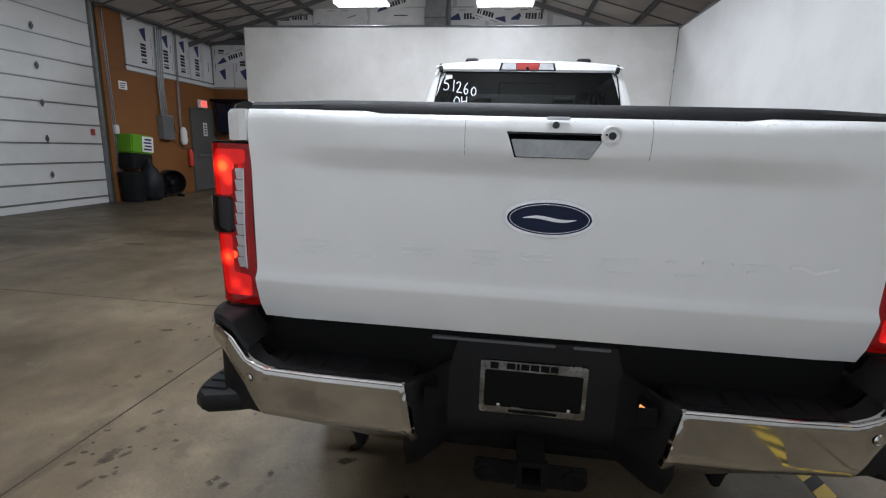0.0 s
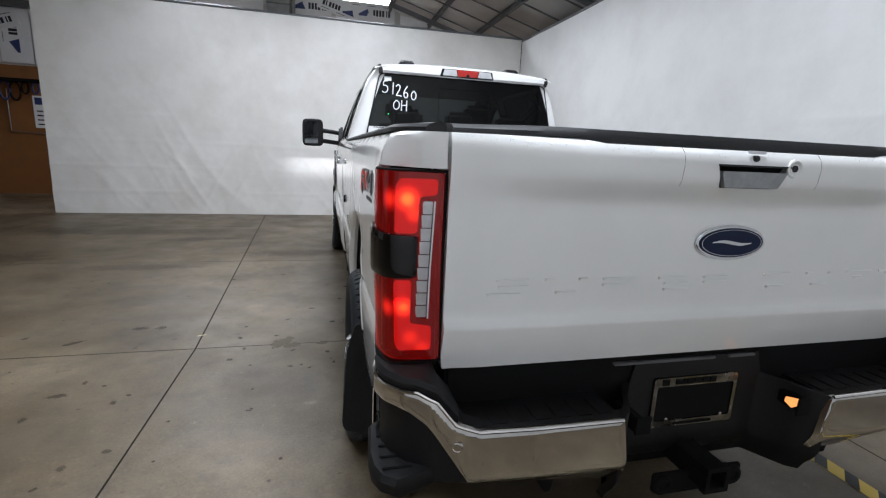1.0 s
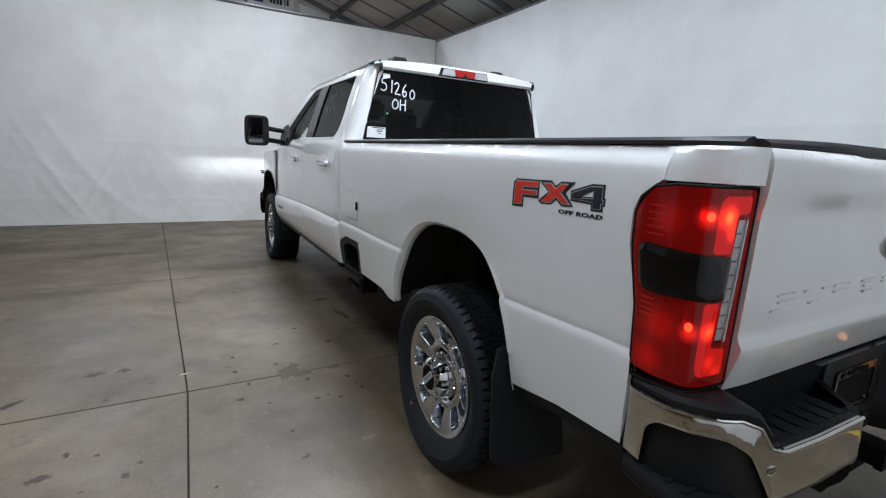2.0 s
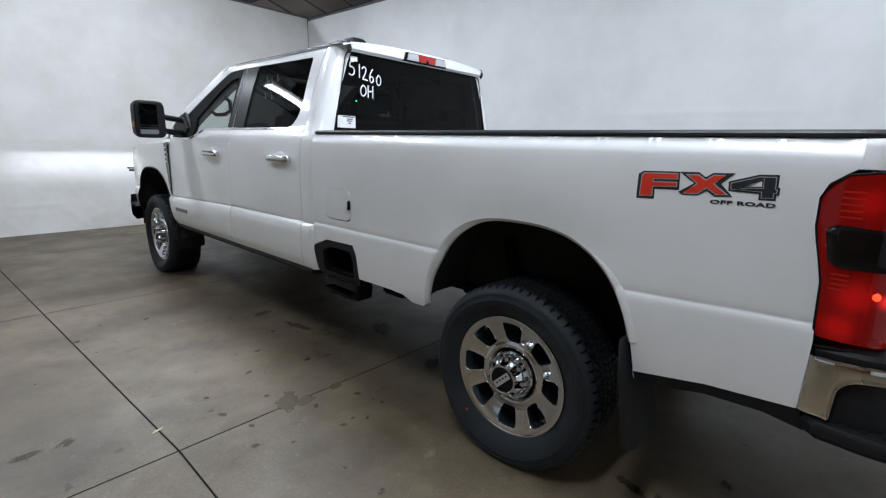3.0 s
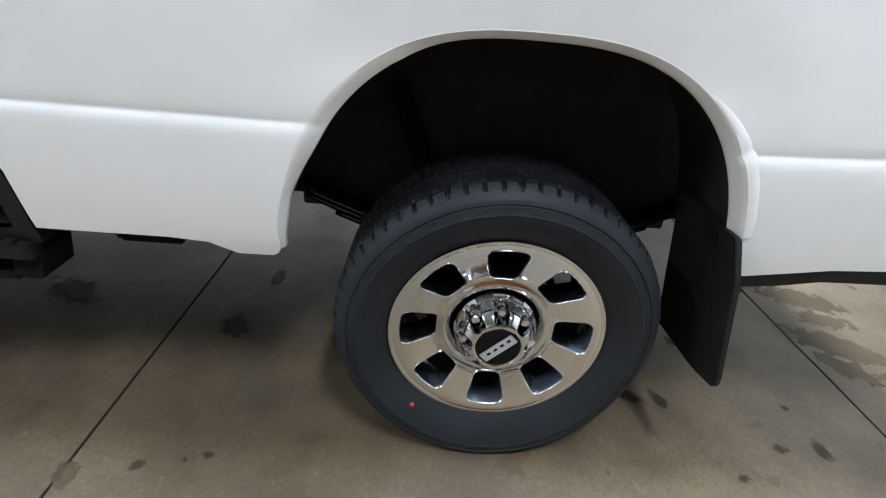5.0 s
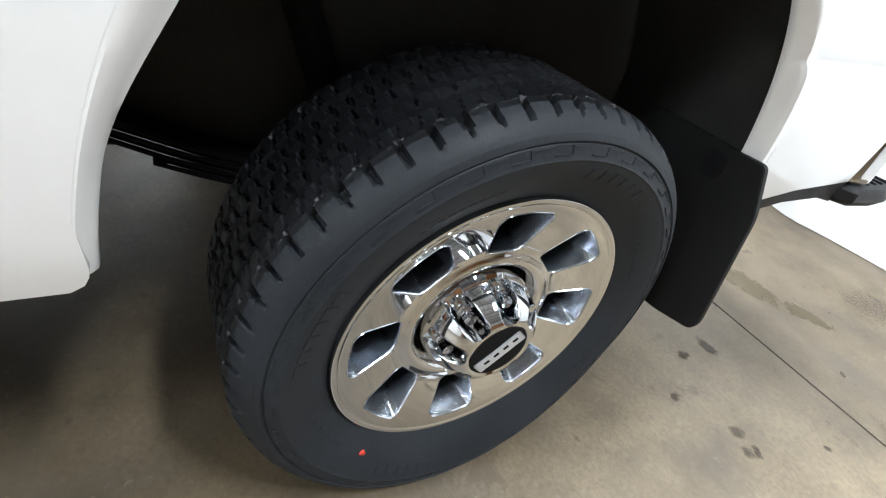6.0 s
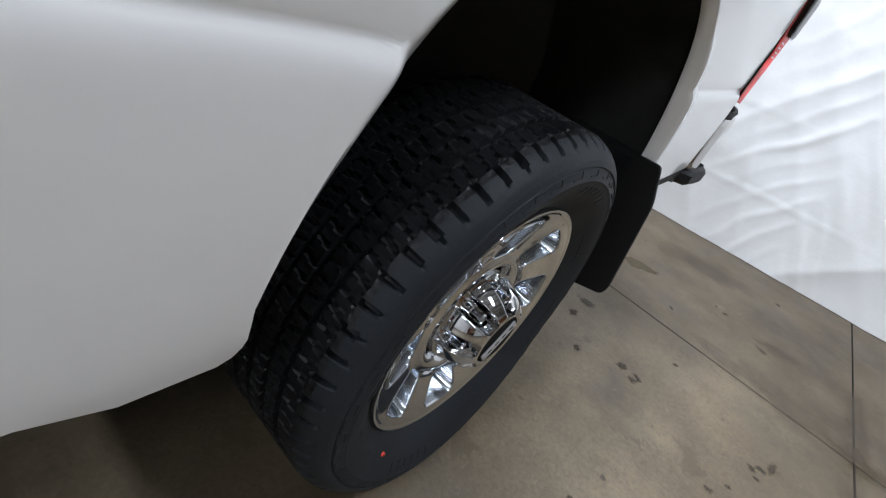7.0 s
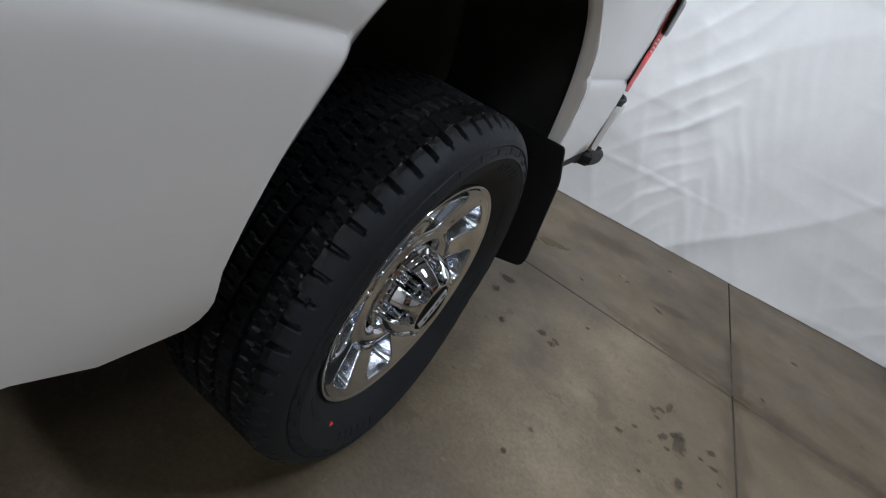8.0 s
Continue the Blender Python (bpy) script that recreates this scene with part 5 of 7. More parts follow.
part("pale_flourish", prism(swash, "y", -0.0098, -0.0080, 0.0006, None, pose(0.001, GATE_Y - 0.002, 1.2295)), CHROME, badge, "plain pale flourish")

# raised bars across the gate (pressed lettering shown as plain bars): from x to x, and height
for x0, x1, z in ((-0.69, -0.596, 1.133), (-0.684, -0.596, 1.115), (-0.712, -0.62, 1.096), (-0.556, -0.524, 1.133), (-0.459, -0.43, 1.132), (-0.524, -0.461, 1.097), (-0.387, -0.286, 1.131), (-0.387, -0.297, 1.114), (-0.216, -0.115, 1.13), (-0.196, -0.114, 1.114), (-0.196, -0.113, 1.096), (-0.067, 0.021, 1.129), (-0.066, 0.022, 1.115), (0.142, 0.243, 1.133), (0.16, 0.228, 1.095), (0.304, 0.333, 1.133), (0.39, 0.423, 1.134), (0.33, 0.395, 1.097), (0.461, 0.569, 1.135), (0.497, 0.531, 1.118)):
    bar = prism([(x0, z - 0.0024), (x1, z - 0.0024), (x1 - 0.002, z + 0.0040), (x0 + 0.002, z + 0.0040)], "y", GATE_Y - 0.0042, GATE_Y + 0.006, 0.0012)
    part("pressed_bar", bar, PAINT, gate)
part("pressed_bar", loft([[(x, y, z + d) for d, y in ((-0.0024, GATE_Y - 0.003), (0.004, GATE_Y), (0.004, GATE_Y + 0.006), (-0.0024, GATE_Y + 0.006))] for x, z in ((0.599, 1.135), (0.621, 1.135), (0.655, 1.123), (0.706, 1.137))]), PAINT, gate)
# water drops
random.seed(9)
bm = bmesh.new()
for k in range(210):
    x = random.choice((random.uniform(-0.8, -0.3), random.uniform(0.35, 0.8), random.uniform(-0.8, 0.8)))
    z = 1.455 + 0.03 * random.random() ** 0.5
    r = random.uniform(0.0005, 0.0012)
    bmesh.ops.create_icosphere(bm, subdivisions=1, radius=r, matrix=pose(x, gate_y(x, z), z))
drops = part("water_drops", bm, WHITE_LENS, gate, "small water drops")
drops["kind"] = "stuff"


# ---- tail lights ----
def lamp_plan(u, swell=0.0):
    """u runs from the tailgate side round the corner to the front edge of the lamp."""
    pts = [(0.824, 0.203), (0.86, 0.203), (0.90, 0.206), (0.931, 0.208), (0.954, 0.220), (0.966, 0.241), (0.975, 0.270), (0.981, 0.30), (0.977, 0.36), (0.969, 0.40), (0.964, 0.42)]
    d = [0.0]
    for a, b in zip(pts, pts[1:]):
        d.append(d[-1] + math.dist(a, b))
    x = float(np.interp(u, d, [p[0] for p in pts]))
    y = float(np.interp(u, d, [p[1] for p in pts]))
    e = 0.002
    x2, y2 = float(np.interp(u + e, d, [p[0] for p in pts])), float(np.interp(u + e, d, [p[1] for p in pts]))
    n = Vector((y2 - y, -(x2 - x))).normalized() if (x2, y2) != (x, y) else Vector((1, 0))
    return x + n.x * swell, y + n.y * swell


def u_of_y(y):
    us = np.linspace(0.10, 0.335, 200)
    return float(us[np.argmin([abs(lamp_plan(u)[1] - y) for u in us])])


for s, red, lit in ((-1, TAIL_RED_L, TAIL_LIT_L), (1, TAIL_RED_R, TAIL_LIT_R)):
    def lamp_put(u, v, s=s, swell=0.0):
        waist = 0.007 * (1 - smooth01((v - 0.905) / 0.28))
        x, y = lamp_plan(u, swell)
        return (s * (x - waist), y + waist * 0.6, v)

    front_edge = [(u_of_y(min(y - 0.003, 0.418)), z) for y, z in LIGHT_EDGE]
    outline = [(0.004, 0.918), (0.0, 1.398)] + [(u, z - 0.004) for u, z in reversed(front_edge)]
    housing = part("tail_light", panel(outline, lambda u, v: lamp_put(u, v, swell=-0.058), 0.02, thick=0.01, inward=(-s * 0.6, 0.6, 0)), REFLECTOR, truck, "tail light with lit red lenses and a clear reverse strip")
    u_mid = front_edge[3][0]
    rev = rounded([(0.040, 1.032), (0.029, 1.33), (0.057, 1.33), (0.071, 1.032)], 0.013)
    low = rounded([(0.008, 0.922), (0.006, 1.394), (0.20, 1.398), (front_edge[-2][0] - 0.003, 1.386), (front_edge[5][0] - 0.003, 1.33), (front_edge[4][0] - 0.003, 1.25), (front_edge[3][0] - 0.003, 1.20), (front_edge[2][0] - 0.003, 1.09), (front_edge[0][0] - 0.003, 0.93)], 0.012)
    part("red_lens", panel(low, lambda u, v: lamp_put(u, v), 0.012, [rev], thick=0.012, inward=(-s * 0.6, 0.6, 0)), red, housing, "glowing red lens")
    # brightly lit chambers above and below the smoked block, each reaching round the end of the reverse strip
    upper = rounded([(0.068, 1.250), (0.064, 1.338), (0.022, 1.342), (0.022, 1.380), (0.112, 1.380), (0.122, 1.36), (0.122, 1.250)], 0.010)
    lower = rounded([(0.079, 1.134), (0.083, 1.022), (0.030, 1.014), (0.030, 0.950), (0.112, 0.950), (0.122, 0.97), (0.122, 1.134)], 0.010)
    for chamber in (upper, lower):
        part("lit_chamber", panel(chamber, lambda u, v: lamp_put(u, v, swell=0.0012), 0.010, thick=0.003, inward=(-s * 0.6, 0.6, 0)), lit, housing, "brightly lit red lamp chamber")
    # smoked block standing proud round the corner
    dark = rounded([(0.073, 1.141), (0.072, 1.243), (u_of_y(0.355), 1.256), (u_of_y(0.376), 1.240), (u_of_y(0.360), 1.150), (u_of_y(0.340), 1.137)], 0.010)
    part("smoked_band", panel(dark, lambda u, v: lamp_put(u, v, swell=0.0115 - 0.003 * (1 - min(1.0, edge_gap(u, v, dark) / 0.010))), 0.010, thick=0.022, inward=(-s * 0.6, 0.6, 0)), SMOKED, housing, "black smoked side band")
    # reverse strip of stacked clear steps
    for k in range(9):
        z0 = 1.036 + k * 0.0325
        lean = 0.012 * (1.33 - z0) / 0.3
        cell = [(0.030 + lean, z0), (0.029 + lean, z0 + 0.031), (0.056 + lean, z0 + 0.031), (0.057 + lean, z0)]
        part("reverse_step", panel(cell, lambda u, v, z0=z0: lamp_put(u, v, swell=-0.001 - 0.13 * (z0 + 0.031 - v)), 0.012, thick=0.01, inward=(0, 1, 0)), REVERSE, housing, "clear reverse lamp step")
    part("reverse_edge", panel(rounded([(0.036, 1.034), (0.025, 1.328), (0.029, 1.328), (0.040, 1.034)], 0.002), lambda u, v: lamp_put(u, v, swell=0.002), 0.02, thick=0.008, inward=(0, 1, 0)), WHITE_LENS, housing)
    # black seal round the lens, bulbs inside and ribbed reflector bars
    part("edge_seal", tube([Vector(lamp_put(u, v, swell=-0.003)) for u, v in dense(outline, 0.02) + outline[:1]], 0.0042, 6), SHADOW_GAP, housing, "black rubber seal")
    part("lens_seal", loft([[Vector(lamp_put(u, v, swell=w)) for u, v in outline + outline[:1]] for w in (-0.016, -0.007)], False, False), SHADOW_GAP, housing)
    for bx, by, bz in TAIL_BULBS:
        bb = bmesh.new()
        bmesh.ops.create_uvsphere(bb, u_segments=14, v_segments=10, radius=1, matrix=Matrix.Translation((-s * bx, by, bz)) @ Matrix.Diagonal((0.009, 0.009, 0.011, 1)))
        part("bulb", bb, BULB, housing, "lit bulb inside the lens")
    for k in range(5):
        z = 1.275 + 0.017 * k
        part("reflector_rib", panel([(u_mid - 0.085, z), (u_mid - 0.085, z + 0.005), (u_mid - 0.035, z + 0.005), (u_mid - 0.035, z)], lambda u, v: lamp_put(u, v, swell=0.0006), 0.02, thick=0.003, inward=(-s, 0, 0)), RED_LENS, housing)
    for k in range(4):
        z = 1.075 + 0.014 * k
        part("reflector_rib", panel([(u_mid - 0.085, z), (u_mid - 0.085, z + 0.004), (u_mid - 0.045, z + 0.004), (u_mid - 0.045, z)], lambda u, v: lamp_put(u, v, swell=0.0006), 0.02, thick=0.003, inward=(-s, 0, 0)), RED_LENS, housing)


# ---- rear bumper ----
BUMPER_PLAN = [(0.0, 0.075), (0.33, 0.070), (0.60, 0.072), (0.78, 0.082), (0.86, 0.098), (0.925, 0.134), (0.963, 0.188), (0.979, 0.24), (0.976, 0.30), (0.963, 0.36)]
BUMPER_LEN = [0.0]
for p, q in zip(BUMPER_PLAN, BUMPER_PLAN[1:]):
    BUMPER_LEN.append(BUMPER_LEN[-1] + math.dist(p, q))


def bumper_point(u, swell=0.0):
    x, y = (float(np.interp(u, BUMPER_LEN, [p[i] for p in BUMPER_PLAN])) for i in (0, 1))
    x2, y2 = (float(np.interp(u + 0.01, BUMPER_LEN, [p[i] for p in BUMPER_PLAN])) for i in (0, 1))
    x1, y1 = (float(np.interp(u - 0.01, BUMPER_LEN, [p[i] for p in BUMPER_PLAN])) for i in (0, 1))
    n = Vector((y2 - y1, -(x2 - x1))).normalized()
    return x + n.x * swell, y + n.y * swell


bumper = part("rear_bumper", block((-0.80, 0.24, 0.60), (0.80, 0.32, 0.77), 0.02), BLACK_PLASTIC, truck, "black rear bumper with dusty chrome corners")
for s in (-1, 1):
    def chrome_put(u, v, s=s):
        d = min(edge_gap(u, v, out), 0.011) / 0.011
        x, y = bumper_point(u, 0.006 - 0.003 * (1 - d) ** 2)
        y += 0.02 * smooth01((0.66 - v) / 0.07)
        return (s * x, y, v)

    def core_put(u, v, s=s):
        x, y = bumper_point(u, -0.014)
        return (s * x, y + 0.03 * smooth01((0.66 - v) / 0.08), v)

    end = BUMPER_LEN[-1]
    out = rounded([(0.352, 0.784, 0.012), (0.745, 0.787, 0.02), (0.805, 0.808, 0.02), (0.852, 0.866, 0.02), (0.90, 0.884, 0.02), (end, 0.868, 0.008), (end, 0.690, 0.008), (end - 0.065, 0.690, 0.008), (end - 0.07, 0.795, 0.03), (end - 0.105, 0.826, 0.03), (0.93, 0.835, 0.02),
                   (0.868, 0.800, 0.02), (0.80, 0.70, 0.03), (0.765, 0.645, 0.008), (0.60, 0.638, 0.02), (0.50, 0.622, 0.03), (0.43, 0.606, 0.02), (0.322, 0.606, 0.008)], 0.01, 5)
    sensor_u, sensor_z = 0.80, 0.752
    ch = part("chrome_corner", panel(out, chrome_put, 0.010, thick=0.016, inward=(-s * 0.4, 0.8, 0)), BUMPER_CHROME, bumper, "dusty chrome bumper corner")
    bead = [(u, z) for u, z in dense([(0.355, 0.783), (0.745, 0.786), (0.805, 0.807), (0.852, 0.865), (0.90, 0.883), (end - 0.01, 0.868)], 0.02)]
    bead = [p for k, p in enumerate(bead) if k == 0 or p[0] > bead[k - 1][0]]
    part("rolled_edge", tube([(s * bumper_point(u, 0.002)[0], bumper_point(u, 0.002)[1], z - 0.001) for u, z in bead], 0.0055, 8), BUMPER_CHROME, ch)
    x, y = bumper_point(sensor_u, 0.007)
    sensor = part("parking_sensor", lathe([(0.0, -0.002), (0.010, -0.002), (0.0105, 0.0), (0.013, -0.0005), (0.0145, 0.002)], 24), BUMPER_CHROME, ch, "round parking sensor")
    sensor.matrix_basis = pose(s * x, y - 0.001, sensor_z, 0, 0, 90 + s * 22)
    # black core behind the chrome
    core = [(0.345, 0.60), (0.345, 0.782), (0.74, 0.784), (0.80, 0.805), (0.85, 0.862), (end - 0.01, 0.862), (end - 0.005, 0.660), (0.95, 0.640), (0.80, 0.632), (0.50, 0.606)]
    part("corner_core", panel(core, core_put, 0.03, thick=0.05, inward=(-s * 0.5, 0.7, 0)), BLACK_PLASTIC, bumper)
    # raised corner pad on top
    pad = []
    us = np.linspace(0.80, end - 0.004, 22)
    for lift, inset in ((0.0, -0.012), (0.022, -0.004), (0.034, -0.012), (0.036, -0.03)):
        row = []
        for u in us:
            x, y = bumper_point(u, inset + 0.006)
            z = float(np.interp(u, [0.80, 0.855, 0.90, end], [0.806, 0.868, 0.880, 0.868]))
            row.append((s * x, y, z + lift))
        pad.append(row)
    pad.append([(s * min(abs(p[0]), 0.83 + 0.05 * k / len(us)), 0.215 + 0.13 * smooth01((k - 8) / 12), p[2]) for k, p in enumerate(pad[-1])])
    part("corner_pad", loft(pad, False, False), BLACK_PLASTIC, bumper, "black rubber corner pad")
    # ribbed step pad
    part("step_pad", block((s * 0.34, 0.094, 0.745), (s * 0.79, 0.235, 0.781), 0.008), BLACK_PLASTIC, bumper)
    for k in range(7):
        part("tread_rib", block((s * (0.36 + 0.06 * k), 0.105, 0.7795), (s * (0.405 + 0.06 * k), 0.19, 0.785), 0.002), BLACK_PLASTIC, bumper)
    # ramp from the step to the raised corner
    part("step_ramp", prism([(s * 0.765, 0.784), (s * 0.80, 0.80), (s * 0.852, 0.872), (s * 0.87, 0.895), (s * 0.93, 0.895), (s * 0.93, 0.76), (s * 0.765, 0.76)], "y", 0.185, 0.33, 0.008), BLACK_PLASTIC, bumper)
    # corner foot step
    foot = []
    for z, g in ((0.618, 0.03), (0.624, 0.012), (0.640, 0.0), (0.665, 0.0), (0.678, 0.008), (0.682, 0.022)):
        foot.append([(s * 0.80, 0.36 - g, z), (s * (0.955 - g), 0.36 - g, z), (s * (0.99 - g), 0.33 - g, z), (s * (1.002 - g), 0.20, z), (s * (0.998 - g), 0.140 + g, z), (s * (0.980 - g), 0.100 + g, z), (s * (0.95 - g), 0.078 + g, z), (s * (0.89 - g), 0.095 + g, z), (s * 0.80, 0.13 + g, z)])
    fs = part("corner_step", loft(foot), BLACK_PLASTIC, bumper, "black plastic corner foot step")
    for k in range(4):
        part("grip_rib", block((s * 0.90, 0.12 + 0.045 * k, 0.680), (s * 0.975, 0.135 + 0.045 * k, 0.687), 0.002), BLACK_PLASTIC, fs)


def centre_y(x, z):
    return 0.215 - 0.145 * smooth01((abs(x) - 0.23) / 0.12)


part("centre_panel", panel([(-0.352, 0.505), (-0.352, 0.782), (-0.24, 0.80), (-0.22, 0.872), (0.22, 0.872), (0.24, 0.80), (0.352, 0.782), (0.352, 0.505)], lambda u, v: (u, centre_y(u, v) + 0.05 * smooth01((0.60 - v) / 0.1), v), 0.03, thick=0.03, inward=(0, 1, 0)), BLACK_PLASTIC, bumper)
part("hinge_cover", block((-0.30, 0.206, 0.862), (0.05, 0.222, 0.870), 0.002), TRIM_GREY, bumper, "pale metal strip under the tailgate")
part("hinge_cover", block((0.10, 0.206, 0.862), (0.20, 0.222, 0.870), 0.002), TRIM_GREY, bumper, "pale metal strip under the tailgate")
# black block for the shade between bumper and tailgate
part("gap_shade", block((-0.80, 0.225, 0.70), (0.80, 0.30, 0.892), 0.01), SHADOW_GAP, bumper)

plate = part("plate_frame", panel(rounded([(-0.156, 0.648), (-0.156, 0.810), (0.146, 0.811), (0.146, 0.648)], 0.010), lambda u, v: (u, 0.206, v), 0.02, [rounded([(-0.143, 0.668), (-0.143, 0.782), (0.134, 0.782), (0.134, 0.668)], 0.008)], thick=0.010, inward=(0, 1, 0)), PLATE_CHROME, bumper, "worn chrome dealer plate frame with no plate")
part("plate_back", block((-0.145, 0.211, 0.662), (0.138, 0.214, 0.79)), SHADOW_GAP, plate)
for x0, x1, z0, z1 in ((-0.128, -0.105, 0.787, 0.806), (-0.082, -0.057, 0.788, 0.805), (-0.053, -0.045, 0.788, 0.805), (-0.041, -0.018, 0.788, 0.805), (-0.014, 0.010, 0.788, 0.805), (0.014, 0.038, 0.788, 0.805), (0.042, 0.063, 0.788, 0.805), (-0.07, 0.068, 0.653, 0.661)):
    part("dark_bar", block((x0, 0.2035, z0), (x1, 0.2065, z1), 0.0005), SHADOW_GAP, plate, smooth=False)
for x in (-0.10, 0.10):
    part("screw", lathe([(0, -0.003), (0.006, -0.002), (0.007, 0.002)], 12), CHROME, plate).matrix_basis = pose(x, 0.205, 0.674, 0, 0, 90)
# hooded plate lamps on the flanks of the recess
for side in (-1, 1):
    lampp = part("plate_lamp", block((side * 0.274, 0.092, 0.722), (side * 0.300, 0.190, 0.768), 0.004), SHADOW_GAP, bumper, "hooded plate lamp")
    part("hood", block((side * 0.252, 0.086, 0.718), (side * 0.300, 0.092, 0.772), 0.002), SHADOW_GAP, lampp)
    if side > 0:
        part("lamp_glow", prism([(0.097, 0.748), (0.105, 0.764), (0.142, 0.752), (0.145, 0.736), (0.120, 0.726)], "x", 0.2705, 0.2745, 0.001), AMBER_GLOW, lampp, "glowing amber lens")

# hitch and tow loops
hitch = part("tow_hitch", panel([(-0.036, 0.506), (-0.036, 0.578), (0.036, 0.578), (0.036, 0.506)], lambda u, v: (u, 0.082, v), 0.03, [[(-0.026, 0.516), (-0.026, 0.568), (0.026, 0.568), (0.026, 0.516)]], thick=0.40, inward=(0, 1, 0)), STEEL, truck, "black square tow hitch receiver")
part("receiver_collar", panel([(-0.041, 0.501), (-0.041, 0.583), (0.041, 0.583), (0.041, 0.501)], lambda u, v: (u, 0.080, v), 0.03, [[(-0.027, 0.515), (-0.027, 0.569), (0.027, 0.569), (0.027, 0.515)]], thick=0.022, inward=(0, 1, 0)), STEEL, hitch)
part("hitch_plate", prism(rounded([(-0.16, 0.47), (-0.13, 0.455), (0.13, 0.455), (0.16, 0.47), (0.16, 0.53), (-0.16, 0.53)], 0.012), "y", 0.150, 0.162, 0.003), STEEL, hitch)
part("cross_tube", tube([(-0.46, 0.30, 0.52), (0.46, 0.30, 0.52)], 0.045, 16), STEEL, hitch, "black hitch cross tube")
for x in (-0.127, 0.127):
    part("chain_loop", tube([(x + 0.026 * math.cos(a), 0.150, 0.492 + 0.024 * math.sin(a)) for a in (2 * math.pi * k / 20 for k in range(21))], 0.009, 8), STEEL, hitch)
for s in (-1, 1):
    part("bumper_bracket", block((s * 0.44, 0.20, 0.55), (s * 0.52, 0.42, 0.64), 0.01), STEEL, bumper)
    part("bracket_foot", prism([(s * 0.42, 0.61), (s * 0.56, 0.61), (s * 0.56, 0.570), (s * 0.525, 0.560), (s * 0.512, 0.515), (s * 0.492, 0.515), (s * 0.482, 0.555), (s * 0.42, 0.570)], "y", 0.16, 0.24, 0.004), STEEL, bumper, "black bracket under the bumper")


# ---- wheels ----
PITCHES = 64


def tread_cut(a, r, x):
    """Notches between the shoulder lugs and zigzag grooves across the tread."""
    p = a / (2 * math.pi) * PITCHES
    e = abs(x)
    if e > 0.100:
        side = smooth01((r - 0.4095) / 0.0165)
        q = abs((p + (0.0 if x < 0 else 0.4)) % 1 - 0.5)
        wide = 0.015 + 0.105 * side
        deep = 0.012 * side if q > 0.5 - wide else 0.0
        fine = abs((p * 3 + 0.5 + 60 * (e - 0.1)) % 1 - 0.5)
        return 1 - (deep + (0.0016 * smooth01((r - 0.418) / 0.006) if fine > 0.43 else 0)) / r
    row = int((x + 0.1) / 0.04)
    q = abs((p * 1.5 + 0.37 * row + 9 * x * (1 if row % 2 else -1)) % 1 - 0.5)
    sipe = abs((p * 3 + 0.2 * row + 14 * x) % 1 - 0.5)
    return 1 - (0.008 if q > 0.43 else (0.002 if sipe > 0.42 else 0.0)) / r


SIDEWALL = [(0.272, -0.104), (0.283, -0.114), (0.290, -0.1185), (0.300, -0.126), (0.313, -0.1345), (0.328, -0.1435), (0.346, -0.1515), (0.358, -0.1545), (0.3625, -0.1552), (0.3645, -0.1566), (0.3665, -0.1554), (0.376, -0.1532), (0.3845, -0.1504), (0.3860, -0.1482), (0.3878, -0.1484), (0.3892, -0.1506), (0.394, -0.1488), (0.398, -0.1468)]


def sidewall_x(r):
    return float(np.interp(r, [p[0] for p in SIDEWALL], [p[1] for p in SIDEWALL]))


def raised_mark(bm, turn, r0, r1, w0, w1, proud):
    """A low moulded mark on the sidewall between two radii."""
    m = Matrix.Rotation(turn, 4, "X")
    rim = [(r0, w0), (r0, w1), (r1, w1), (r1, w0)]
    v = [bm.verts.new(m @ Vector((sidewall_x(r) + d, w, r))) for d in (0.003, -proud) for r, w in rim]
    for f in ((4, 5, 6, 7), (0, 1, 5, 4), (1, 2, 6, 5), (2, 3, 7, 6), (3, 0, 4, 7)):
        bm.faces.new([v[i] for i in f])


